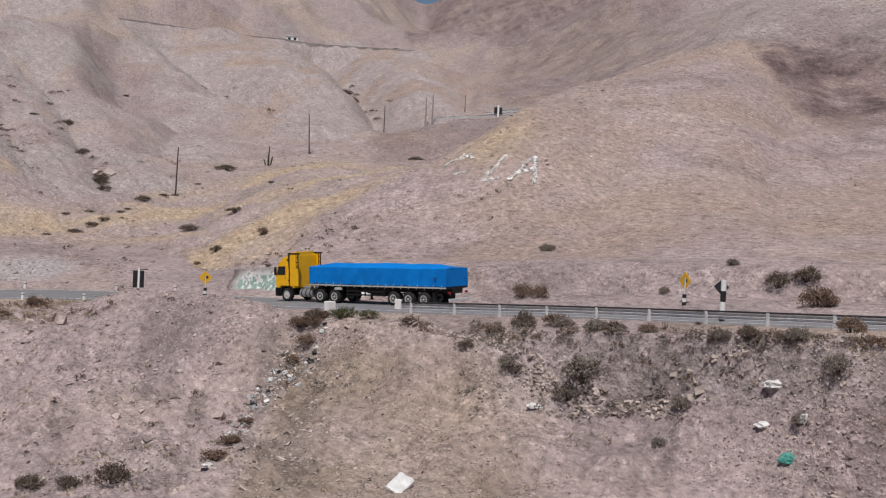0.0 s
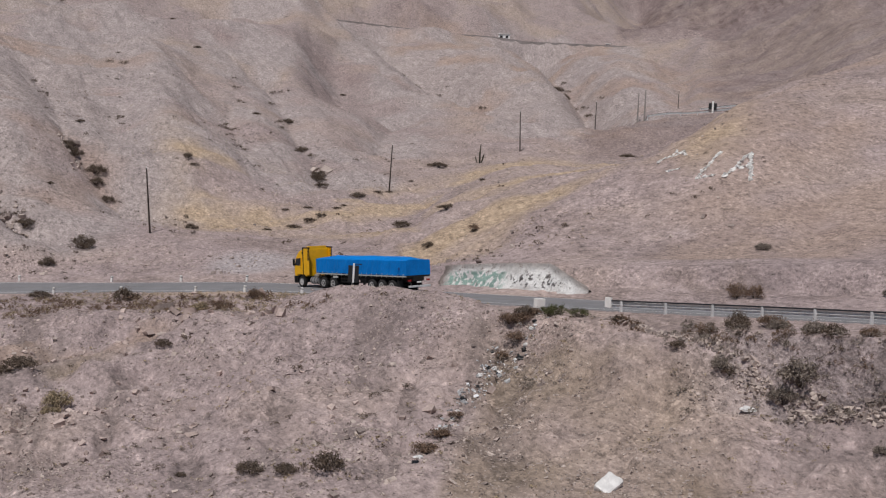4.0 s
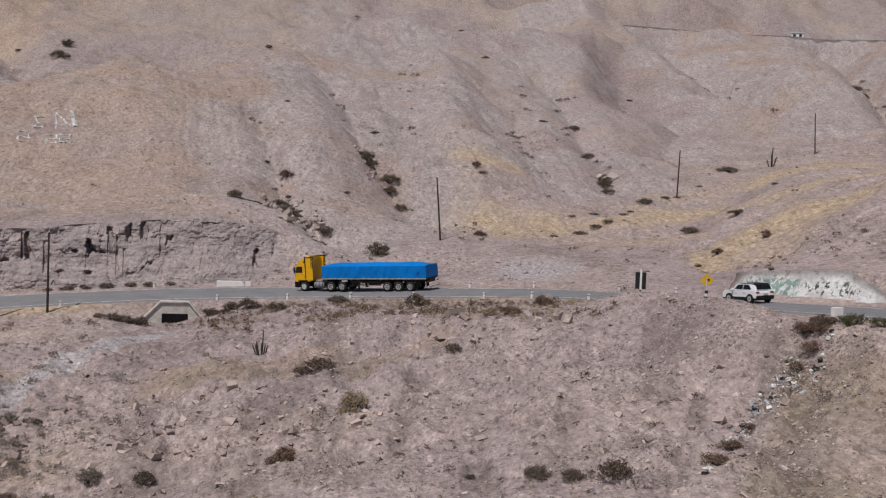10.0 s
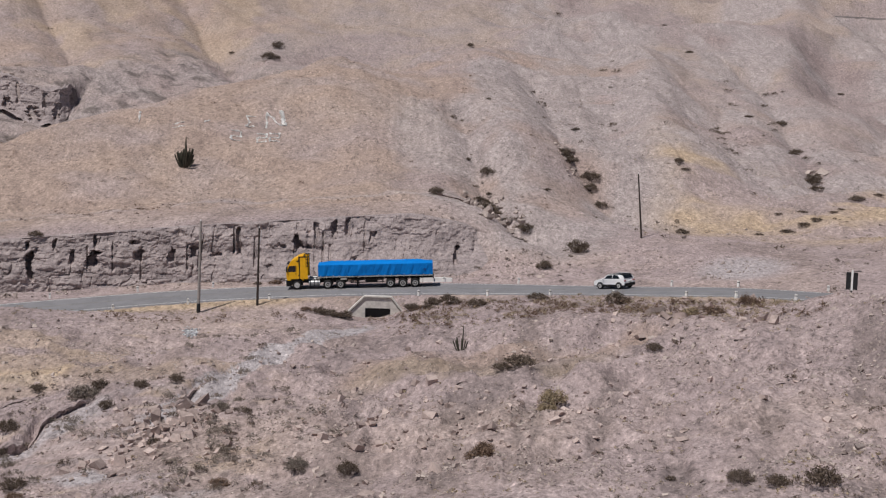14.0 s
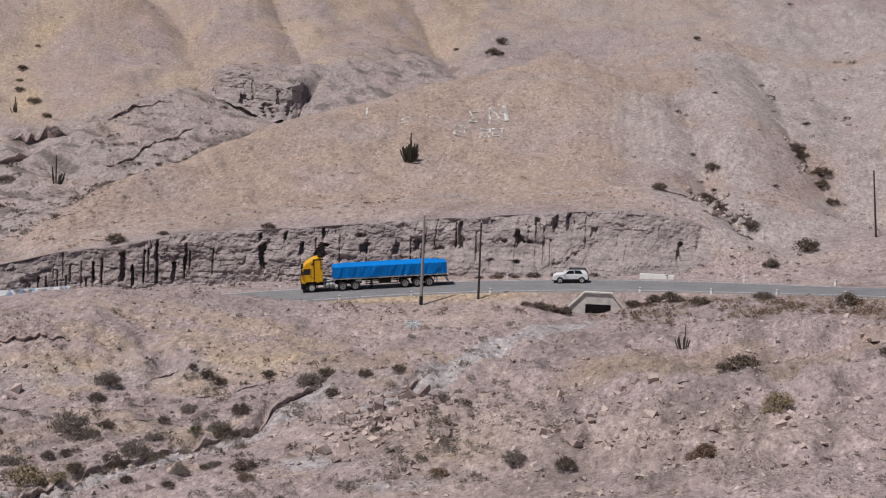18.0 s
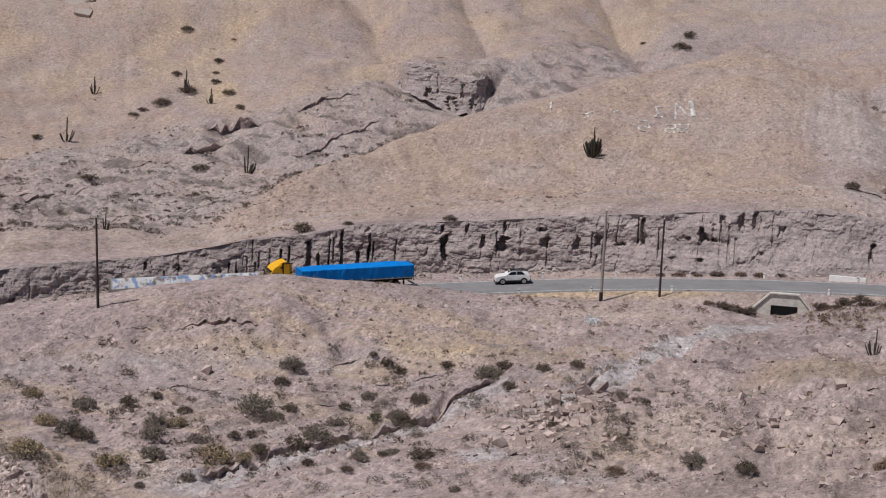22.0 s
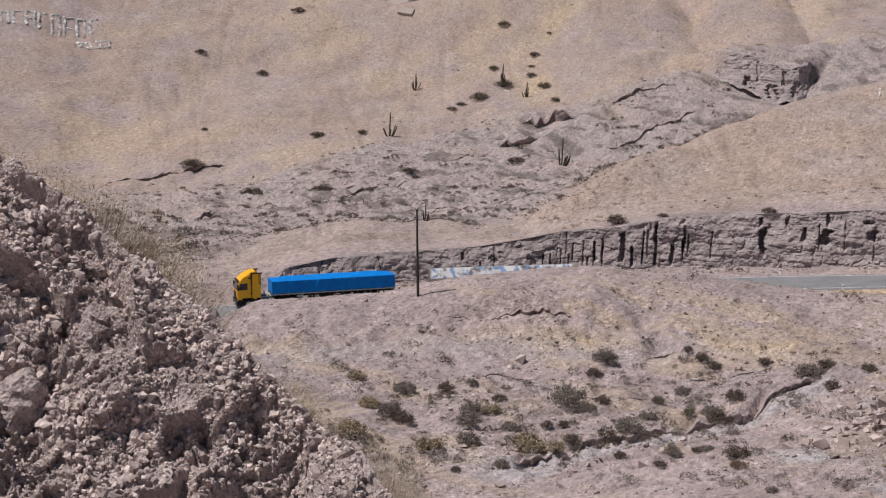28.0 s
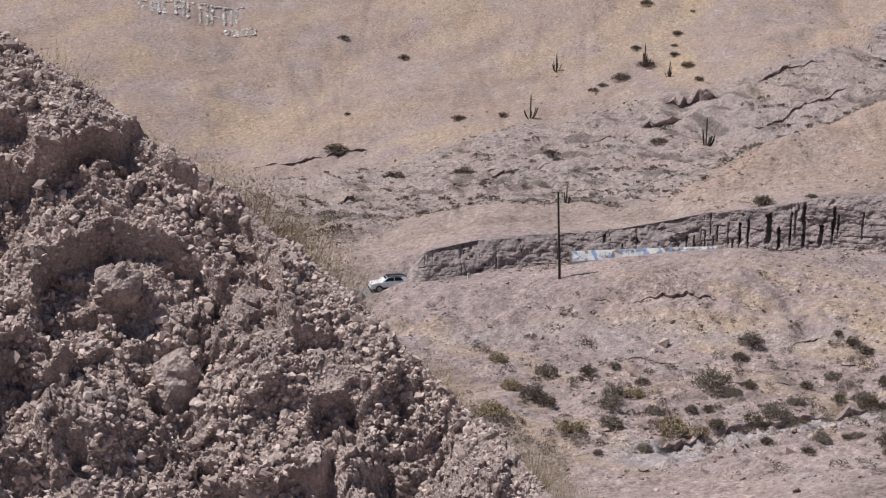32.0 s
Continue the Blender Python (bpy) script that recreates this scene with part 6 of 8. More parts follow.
def build_car():
    ob = empty("car", pose(0, 0, 0), "white sport utility car with a black roof", "car")
    paint = plain("car_white", (0.93, 0.93, 0.93), 0.25, specular=0.6, grime=0.04)
    body = [(0.92, 0.38), (0.96, 0.62), (0.90, 0.88), (0.55, 1.03), (-0.28, 1.10), (-3.30, 1.13), (-3.42, 0.95), (-3.46, 0.62), (-3.38, 0.42)]

    def slim(x, z):
        return 1 - 0.10 * max(0.0, x - 0.3) - 0.06 * max(0.0, -x - 2.9) - 0.03 * max(0, z - 0.9)
    part("body", prism(body, -0.92, 0.92, 0.06, narrow=slim), paint, ob)
    cabin_ = [(-0.30, 1.08), (-0.98, 1.58), (-1.35, 1.66), (-2.75, 1.64), (-3.12, 1.52), (-3.38, 1.10)]

    def lean(x, z):
        return 1 - 0.26 * max(0.0, z - 1.1)
    part("upper_body", prism(cabin_, -0.88, 0.88, 0.03, narrow=lean), paint, ob)
    part("windscreen", prism([(-0.36, 1.12), (-0.95, 1.56), (-1.0, 1.53), (-0.44, 1.11)], -0.78, 0.78, 0.0, narrow=lean), GLASS, ob)
    part("rear_window", prism([(-3.13, 1.50), (-3.33, 1.18), (-3.38, 1.18), (-3.17, 1.52)], -0.72, 0.72, 0.0, narrow=lean), GLASS, ob)
    part("roof", prism([(-1.0, 1.585), (-1.35, 1.675), (-2.75, 1.655), (-3.2, 1.53), (-3.0, 1.57), (-1.3, 1.63)], -0.77, 0.77, 0.012), CHASSIS, ob, "black roof")
    for y in (1, -1):
        for glazed in ([(-0.62, 1.16), (-1.08, 1.53), (-1.72, 1.56), (-1.72, 1.16)], [(-1.79, 1.16), (-1.79, 1.56), (-2.45, 1.55), (-2.78, 1.20), (-2.7, 1.16)]):
            part("side_window", prism(glazed, 0.60 * y, 0.905 * y, 0.0, narrow=lean), GLASS, ob)
        part("roof_rail", tube((-1.3, 0.68 * y, 1.70), (-2.9, 0.68 * y, 1.67), 0.02, sides=6), STEEL, ob)
        part("mirror", box((-0.62, 0.98 * y - 0.09, 1.08), (-0.42, 0.98 * y + 0.09, 1.24), 0.03), paint, ob)
        part("head_lamp", box((0.72, 0.66 * y - 0.16, 0.78), (0.915, 0.66 * y + 0.16, 0.90), 0.02), LAMP_CLEAR, ob)
        part("tail_lamp", box((-3.47, 0.70 * y - 0.14, 0.86), (-3.36, 0.70 * y + 0.17, 1.0), 0.02), LAMP_RED, ob)
        part("sill", box((-2.6, 0.90 * y - 0.03, 0.34), (-0.05, 0.90 * y + 0.03, 0.52), 0.02), CHASSIS, ob, "black plastic sill")
        for x in (0.0, -2.67):
            arch = [(x + 0.44 * math.cos(math.pi * k / 10), 0.36 + 0.44 * math.sin(math.pi * k / 10)) for k in range(11)]
            part("wheel_arch", prism(arch, 0.84 * y, 0.935 * y, 0.0), CHASSIS, ob, "black wheel arch")
        for x in (-0.95, -1.95):
            part("door_handle", box((x - 0.10, 0.925 * y - 0.015, 0.92), (x + 0.10, 0.925 * y + 0.02, 0.96)), paint, ob)
    part("front_bumper", box((0.60, -0.80, 0.30), (0.99, 0.80, 0.50), 0.04), CHASSIS, ob)
    part("rear_bumper", box((-3.52, -0.84, 0.34), (-3.2, 0.84, 0.66), 0.04), CHASSIS, ob)
    part("number_plate", box((-3.53, -0.22, 0.72), (-3.455, 0.22, 0.84)), ROPE, ob)
    part("underbody", box((-3.2, -0.75, 0.24), (0.7, 0.75, 0.45)), CHASSIS, ob)
    for o in ob.children:
        o.data.transform(Matrix.Diagonal((0.87, 1, 0.9, 1)))
    wheels = [wheel(ob, x, 0.84 * s, 0.24, 0.34, "car") for x in (0.0, -2.32) for s in (1, -1)]
    return ob, wheels


lorry, lorry_wheels = build_lorry()
car, car_wheels = build_car()

# seconds, and metres down the road of the front axle
LORRY_RUN = [(0, 115.7), (1.5, 125.1), (3, 134.6), (4.5, 143.8), (6, 152.4), (7.5, 160.8), (9, 169.0), (11, 180.2), (13, 191.4), (16, 208.0), (19, 224.5), (21, 236.0), (23, 247.6), (25, 259.3), (28, 277.0), (30, 289.2), (32, 301.4)]
CAR_RUN = [(0, 2.0), (3, 26), (6, 64), (7.5, 86), (9, 107.8), (10, 122.5), (11, 135.5), (12, 146.0), (13, 155.2), (14, 163.6), (15.5, 175.4), (17, 185.8), (19, 199.0), (21, 211.6), (23, 224.0), (26, 241.8), (30, 265.5), (32, 278.2)]


def run_at(run, t):
    """A smooth run through the given times."""
    T, S = np.array(run, float).T
    d = np.gradient(S, T)
    i = int(np.clip(np.searchsorted(T, t) - 1, 0, len(T) - 2))
    h = T[i + 1] - T[i]
    u = (t - T[i]) / h
    return float((2 * u ** 3 - 3 * u ** 2 + 1) * S[i] + (u ** 3 - 2 * u ** 2 + u) * h * d[i] + (3 * u ** 2 - 2 * u ** 3) * S[i + 1] + (u ** 3 - u ** 2) * h * d[i + 1])


def motions():
    for ob, wheels, run, wheelbase, lane in ((lorry, lorry_wheels, LORRY_RUN, 11.3, 1.85), (car, car_wheels, CAR_RUN, 2.32, 1.75)):
        rows, turns = [], []
        start = run_at(run, 0)
        for k in range(161):
            t = k * 0.2
            s = run_at(run, t)
            a, _, bank = road_at(s, lane)
            b, _, _ = road_at(s - wheelbase, lane)
            up = Vector((0, 0, 0.025))
            rows.append((t, Matrix.Translation(a + up) @ (a - b).to_track_quat("X", "Z").to_matrix().to_4x4() @ pose(0, 0, 0, math.degrees(math.atan(-bank)), 0, 0)))
        walk(ob, rows)
        steps = np.arange(0, 32.001, 0.1 if ob is lorry else 1 / FPS)
        for w, (x, y, r) in wheels:
            walk(w, [(float(t), pose(x, y, r) @ Matrix.Rotation((run_at(run, float(t)) - start) / r, 4, "Y")) for t in steps])


# ---- shrubs, cacti, tufts ----
def leaf_cloud(n, spread, height, size, seed, clumps=16):
    """Small ragged leaves in clumps over a low dome with gaps."""
    g = np.random.default_rng(seed)
    a, u = g.uniform(0, 2 * np.pi, clumps), np.sqrt(g.uniform(0.05, 1, clumps))
    cx, cy = spread * u * np.cos(a), spread * u * np.sin(a)
    cz = height * (0.25 + 0.7 * np.sqrt(np.maximum(0, 1 - u ** 2))) * g.uniform(0.6, 1.1, clumps)
    k = g.integers(0, clumps, n)
    c = np.stack([cx[k], cy[k], cz[k]], 1) + g.normal(size=(n, 3)) * np.array((0.15, 0.15, 0.13)) * spread
    c[:, 2] = np.maximum(c[:, 2], 0.02)
    d1, d2 = g.normal(size=(n, 3)), g.normal(size=(n, 3))
    d1 /= np.linalg.norm(d1, axis=1)[:, None]
    d2 = np.cross(d1, d2)
    d2 /= np.linalg.norm(d2, axis=1)[:, None]
    s = size * g.uniform(0.5, 1.4, (n, 1))
    v = np.stack([c - d1 * s, c + d2 * s * 0.55, c + d1 * s, c - d2 * s * 0.55], 1).reshape(-1, 3)
    return v, np.arange(4 * n).reshape(n, 4)


def twig_fan(n, spread, height, thick, seed):
    """Thin three-sided stems that fan out from the foot."""
    g = np.random.default_rng(seed)
    V, F = [], []
    for i in range(n):
        a, u = g.uniform(0, 2 * np.pi), math.sqrt(g.uniform(0, 1))
        tip = np.array((spread * u * math.cos(a), spread * u * math.sin(a), height * g.uniform(0.55, 1.1) * math.sqrt(max(0.15, 1 - 0.7 * u * u))))
        foot = np.array((tip[0] * 0.12, tip[1] * 0.12, -0.06))
        mid = (foot + tip) / 2 + g.normal(size=3) * 0.06 * spread
        base = len(V)
        for p, t in ((foot, thick), (mid, thick * 0.7), (tip, thick * 0.25)):
            for k in range(3):
                b = 2 * math.pi * k / 3
                V.append(p + np.array((math.cos(b), math.sin(b), 0)) * t)
        for j in (0, 3):
            for k in range(3):
                F.append((base + j + k, base + j + (k + 1) % 3, base + j + 3 + (k + 1) % 3, base + j + 3 + k))
    return np.array(V), np.array(F)


def shrub_kind(seed, leaf, label, n=1500, height=0.46, size=0.029, twigs=44):
    ob = empty("shrub", pose(0, 0, -900), label, "shrub", "shrubs on the dry slopes")
    v, f = twig_fan(twigs, 0.48, height, 0.012, seed + 50)
    tw = new("branchwork", mesh_of("branchwork", v, f, TWIG))
    tw.parent = ob
    v, f = leaf_cloud(n, 0.44, height, size, seed, 46)
    fo = new("foliage", mesh_of("foliage", v, f, leaf))
    fo.parent = ob
    return ob


DARK = [shrub_kind(k, LEAF_DARK, "dark brown dried-out shrub on stony ground") for k in (1, 2, 3)]
GREY = [shrub_kind(k, LEAF_GREY, "low grey-brown shrub on stony ground", 2200, 0.42, 0.028) for k in (4, 5, 6)]
RUST = [shrub_kind(k, LEAF_RUST, "rust-brown withered shrub on stony ground") for k in (7, 8)]
TAN = [shrub_kind(k, STRAW, "straw-coloured dry bush on stony ground", 2000, 0.44, 0.029) for k in (9, 10)]
GREEN = [shrub_kind(k, LEAF_GREEN, "dull green low bush beside the road", 1200, 0.55) for k in (11, 12)]
pick = random.Random(5)


def plant(kinds, rows, tall=1.0):
    for az, r, width in rows:
        x, y = polar(az, r)
        w = width * pick.uniform(0.95, 1.2)
        m = pose(x, y, ground_z(x, y) - 0.04 * w, 0, 0, pick.uniform(0, 360)) @ Matrix.Diagonal((w, w * pick.uniform(0.8, 1.1), w * tall * pick.uniform(0.8, 1.2), 1))
        copy_thing(pick.choice(kinds), m)


WASH_GREY = [(-36.0, 94.4, 1.6), (-32.9, 96.4, 0.9), (-28.4, 92.4, 2.9), (-26.9, 102.8, 2.0), (-23.3, 97.6, 1.4), (-24.8, 89.6, 1.5), (-22.0, 91.6, 1.6), (-27.6, 91.2, 1.5), (-25.6, 86.8, 1.7), (-33.0, 87.2, 2.0), (-31.0, 86.4, 1.4), (-33.0, 83.6, 2.1), (-36.6, 88.0, 1.9), (-32.9, 89.6, 1.6), (-22.1, 81.6, 1.1), (-23.7, 80.0, 1.4), (-31.4, 78.4, 1.1), (-19.2, 72.0, 0.8), (-17.9, 99.2, 2.0), (-11.9, 91.2, 1.4), (-8.4, 74.4, 1.5)]
WASH_DARK = [(-34.1, 94.4, 1.2), (-27.3, 100.4, 1.3), (-23.2, 106.0, 0.9), (-22.6, 104.8, 1.2), (-22.0, 103.6, 1.3), (-19.8, 103.6, 1.3), (-21.0, 94.8, 1.5), (-24.4, 94.4, 1.1), (-21.6, 90.8, 1.8), (-26.9, 92.8, 1.2), (-26.7, 85.6, 1.6), (-28.2, 83.6, 1.3), (-29.4, 87.2, 0.9), (-28.6, 87.2, 0.9), (-36.0, 87.2, 1.6), (-31.6, 92.4, 1.2), (-20.8, 79.6, 1.5), (-22.6, 81.6, 0.8), (-24.2, 77.2, 0.9), (-26.0, 79.6, 0.9), (-33.5, 77.2, 0.7), (-16.9, 95.2, 1.4), (-13.9, 98.8, 1.1), (-15.4, 99.2, 1.1), (-17.2, 100.4, 1.8), (-10.7, 90.0, 0.8), (-14.8, 84.8, 0.9), (-6.1, 72.8, 1.2)]
WASH_TAN = [(-30.2, 82.4, 2.4), (-28.9, 82.0, 1.1), (-32.0, 90.4, 1.6), (3.2, 84.8, 1.7), (-34.8, 81.5, 1.9), (-37.6, 91.0, 1.8), (-38.4, 84.0, 2.2), (2.9, 83.6, 1.2), (9.1, 102, 1.6), (-38.2, 97, 1.6)]
SLOPE_RUST = [(-20.7, 77.6, 1.2), (-11.9, 74.0, 1.4), (0.0, 72.4, 1.8), (0.2, 73.6, 1.3), (20.3, 66.4, 0.8), (23.5, 80.0, 1.6), (24.2, 80.0, 1.1), (23.1, 80.4, 1.4), (34.7, 70.4, 1.6), (38.8, 64.4, 1.0), (0.1, 73.2, 1.3), (10.1, 102.0, 2.0), (11.6, 104.8, 1.8)]
SLOPE_DARK = [(11.7, 63.2, 1.3), (13.3, 62.0, 1.3), (15.2, 61.2, 1.7), (1.6, 92.0, 2.5), (0.8, 92.0, 1.6), (7.6, 93.6, 1.3), (-0.5, 122.0, 2.0), (23.8, 80.4, 1.6), (-3.4, 126.0, 1.6), (-2.5, 126.4, 1.8), (-1.7, 125.6, 2.0), (2.3, 120.8, 2.2), (5.9, 113.6, 2.6), (8.6, 65.2, 0.5)]
RIGHT_DARK = [(33.1, 90.0, 1.6), (33.9, 89.2, 1.4), (45.5, 83.6, 1.7), (46.0, 78.4, 2.2), (46.5, 78.0, 1.4), (33.2, 70.8, 1.3), (37.3, 65.6, 1.2), (43.2, 60.8, 1.2), (47.5, 62.0, 1.6), (28.0, 75.6, 0.9), (41.0, 67.6, 0.4), (33.0, 68.0, 0.9), (30.7, 70.4, 0.9), (44.3, 84.0, 1.6), (19.2, 136.4, 1.3), (21.2, 134.4, 1.4), (18.4, 134.4, 0.8)]
RIGHT_GREY = [(40.5, 61.6, 1.2), (47.0, 57.2, 1.6), (36.1, 65.6, 2.1), (35.4, 65.6, 1.5), (45.6, 57.2, 1.0), (39.6, 60.4, 0.8), (36.5, 66.8, 1.4), (42.0, 61.6, 1.1), (45.4, 59.2, 1.3), (35.0, 69.6, 1.1), (32.6, 68.4, 1.2), (34.1, 102.0, 1.4), (42.3, 87.2, 0.8), (39.4, 87.2, 0.8)]
# a few of these dark shrubs stand in for dark holes in the slope
HILL_DARK = [(-0.3, 168.4, 2.6), (-0.2, 188.0, 2.2), (-0.1, 179.2, 1.4), (3.3, 200.8, 2.3), (4.4, 198.4, 3.0), (3.7, 229.6, 1.2), (-1.1, 194.0, 1.0), (-0.3, 229.6, 1.0), (-1.2, 320.8, 2.0), (-9.8, 354.0, 4.2), (-10.1, 338.0, 4.6), (-11.8, 354.0, 2.2), (-2.5, 168.4, 2.3), (1.6, 164.8, 2.2), (2.5, 181.6, 1.1), (1.4, 161.2, 1.7), (4.0, 151.6, 3.0), (8.3, 205.6, 1.8), (8.6, 166.4, 1.8), (14.0, 232.0, 2.7), (13.9, 237.2, 1.5), (2.5, 144.4, 1.9), (-26.6, 148.6, 2.6), (-20.0, 148.4, 1.6), (-24.6, 148.6, 1.4)]
FAR_DARK = [(-41.2, 340.0, 4.2), (-45.4, 320.4, 3.4), (-42.7, 310.0, 3.0), (-31.9, 290.4, 4.0), (-33.0, 280.4, 4.4), (-30.7, 295.2, 2.6), (-30.1, 287.6, 3.3), (-29.6, 274.4, 2.5), (-40.2, 258.8, 3.0), (-33.8, 278.0, 2.5), (-34.2, 272.4, 2.4), (-38.2, 258.0, 2.3), (-45.2, 273.2, 1.7), (-32.4, 302.0, 2.7), (-30.7, 302.8, 2.2), (-30.6, 309.2, 2.8), (-30.0, 322.0, 1.4), (-32.0, 325.6, 3.5), (-45.7, 253.6, 5.0), (-39.9, 216.0, 3.8), (-36.0, 220.8, 3.2), (-31.2, 230.0, 2.9), (-43.1, 217.2, 3.4), (-37.8, 208.0, 2.2)]
FIELD_DARK = [(12.7, 188.8, 1.2), (13.7, 190.4, 1.4), (15.0, 189.6, 1.6), (15.3, 190.4, 1.2), (15.9, 205.6, 2.4), (16.8, 211.6, 1.9), (17.3, 213.2, 1.5), (13.1, 176.4, 2.1), (13.8, 180.0, 2.1), (14.3, 180.8, 1.8), (11.9, 172.8, 1.1), (21.5, 200.4, 1.6), (19.4, 247.2, 4.0), (18.3, 228.4, 1.4), (27.9, 253.2, 3.4), (20.0, 156.0, 2.6), (18.0, 171.6, 3.0), (13.1, 247.2, 1.5), (11.2, 276.8, 1.9), (8.6, 202.8, 1.8), (8.5, 352.0, 2.0), (7.4, 432.0, 2.4), (3.6, 225.2, 1.4), (15.0, 368.0, 2.2)]
plant(GREY, WASH_GREY)
plant(DARK, WASH_DARK)
plant(TAN, WASH_TAN)
plant(RUST, SLOPE_RUST, 0.8)
plant(DARK, SLOPE_DARK, 0.9)
plant(DARK + RUST, RIGHT_DARK)
plant(GREY, RIGHT_GREY)
plant(DARK, HILL_DARK, 0.8)
plant(DARK, FAR_DARK, 0.7)
plant(DARK, FIELD_DARK, 0.5)
# larger dark shrubs, which also stand in for the shade of niches here
plant(DARK, [(-0.2, 171, 3.2), (-0.45, 175, 2.8), (0.1, 168, 2.4), (3.2, 203, 3.2), (3.45, 200, 2.4), (4.4, 195, 2.8), (4.9, 191, 2.2), (14.1, 235, 3.4), (14.25, 229, 2.8), (13.3, 262, 2.6), (12.6, 285, 2.4), (24.6, 388, 4.5), (24.9, 380, 4.0)], 0.8)
plant(DARK + RUST, [(-7.6, 126.2, 1.6), (-7.1, 126.0, 1.9), (-6.5, 125.8, 1.7), (-8.2, 126.6, 1.3), (-3.3, 125.6, 1.5), (-2.8, 125.2, 1.2), (-9.6, 142.5, 1.4), (-8.8, 142.8, 1.2), (-7.9, 143.0, 1.6), (-6.9, 143.2, 1.3), (-6.1, 143.0, 1.5), (-5.2, 143.4, 1.2), (-8.3, 144.5, 1.1), (-10.4, 142.6, 1.1)], 0.7)
plant(GREEN, [(24.6, 80.4, 1.0), (25.2, 79.6, 1.3), (24.9, 79.0, 0.9), (26.2, 78.6, 1.2), (-21.8, 92.4, 1.0), (-23.0, 91.0, 1.2)], 0.9)


# lesser growth, too many to count
def undergrowth(name, places, widths, leaf, label, per, seed, height=0.5, size=0.09):
    g = np.random.default_rng(seed)
    n = len(places)
    V, F, base = [], [], 0
    kinds = [leaf_cloud(per, 0.42, height, size, seed + k, 14) for k in range(6)]
    which = g.integers(0, 6, n)
    a = g.uniform(0, 2 * np.pi, n)
    for k, (v, f) in enumerate(kinds):
        i = np.where(which == k)[0]
        c, s = np.cos(a[i])[:, None], np.sin(a[i])[:, None]
        w = widths[i][:, None]
        x, y, z = v[:, 0][None] * w, v[:, 1][None] * w, v[:, 2][None] * w
        p = np.stack([c * x - s * y + places[i, 0:1], s * x + c * y + places[i, 1:2], z + places[i, 2:3]], -1).reshape(-1, 3)
        ff = (f[None] + len(v) * np.arange(len(i))[:, None, None]).reshape(-1, 4) + base
        base += len(p)
        V.append(p), F.append(ff)
    return tagged(new(name, mesh_of(name, np.vstack(V), np.vstack(F), leaf)), label, "low plants", kind="stuff")


rows = []
for line, depth, wide in RAVINES[:7]:
    for k in range(12):
        t = pick.random() * (len(line) - 1)
        i = min(int(t), len(line) - 2)
        rows.append((line[i][0] + (line[i + 1][0] - line[i][0]) * (t - i) + pick.gauss(0, 0.35), line[i][1] + (line[i + 1][1] - line[i][1]) * (t - i) + pick.gauss(0, 3)))
rows = np.array(rows)
p = on_ground(rows[:, 0], rows[:, 1])[0]
undergrowth("ravine_scrub", p, rng.uniform(1.0, 2.6, len(p)) * rows[:, 1] / 250, LEAF_DARK, "dark scrub growing in the ravines", 260, 400, 0.3, 0.035)
p = scatter(120, -50, -21, 10.1, 11.8, -0.3, 14, 160)
undergrowth("gully_scrub", p, rng.uniform(1.4, 3.0, len(p)), LEAF_DARK, "dark low scrub in the stony far gully", 300, 410, 0.32, 0.034)
p = scatter(260, -50, -22, 10.1, 11.6, -0.3, 14, 166)
undergrowth("gully_brush", p, sizes_of(len(p), 0.8, 2.4, 2.0), LEAF_GREY, "grey low brush in the stony far gully", 240, 412, 0.36, 0.036)
p = scatter(150, -48, -10, 3.05, 4.3, -0.3, 8, 162)
undergrowth("wash_scrub", p, rng.uniform(0.6, 1.5, len(p)), LEAF_DARK, "dark low scrub beside the dry stream bed", 320, 420, 0.36, 0.032)
p = scatter(190, -48, -10, 3.05, 4.4, -0.3, 8, 164)
undergrowth("pale_scrub", p, rng.uniform(0.6, 1.7, len(p)), LEAF_GREY, "grey-brown low scrub beside the dry stream bed", 320, 430, 0.36, 0.032)
p = np.vstack([scatter(620, -50, -6, 3.0, 4.75, -0.2, 8, 110), scatter(120, 24, 52, 3.8, 5.0, 0.0, 6, 111)])
undergrowth("grey_scrub", p, sizes_of(len(p), 0.45, 1.7, 2.0), LEAF_GREY, "low grey scrub scattered over stony ground", 200, 300, 0.42, 0.042)
p = np.vstack([scatter(420, -50, -6, 3.0, 4.75, -0.2, 8, 113), scatter(240, -6, 24, 3.0, 4.95, 0.05, 7, 114), scatter(90, 24, 52, 4.0, 5.0, 0.0, 6, 115), scatter(260, -40, 20, 5.6, 7.0, -0.1, 6, 116)])
undergrowth("dark_scrub", p, sizes_of(len(p), 0.3, 1.3, 2.2), LEAF_DARK, "low dark scrub scattered over stony ground", 190, 320, 0.42, 0.042)
p = np.vstack([scatter(2600, -52, -20, 10.05, 12.0, -0.2, 14, 117), scatter(500, 4, 34, 8.1, 11.0, 0.1, 12, 118), scatter(420, -52, 30, 12.0, 12.9, 0.05, 30, 119), scatter(160, -12, 16, 9.2, 12.0, 0.1, 16, 120)])
undergrowth("hill_scrub", p, sizes_of(len(p), 0.5, 1.5, 2.6), LEAF_DARK, "dark scrub dotted over the far slopes", 34, 340, 0.4)
p = np.vstack([scatter(2600, -50, 52, 3.0, 5.0, 0.05, 5, 121), scatter(1600, -30, 15, 4.88, 5.3, -0.3, 5, 122), scatter(1800, 5, 33, 8.2, 10.8, -0.1, 10, 123)])
q = np.vstack([scatter(2200, -52, -20, 10.05, 12.0, -0.2, 10, 150), scatter(2200, -52, 12, 12.0, 12.9, -0.1, 30, 151), scatter(1200, -30, 4, 8.4, 10.4, 0.0, 16, 152)])
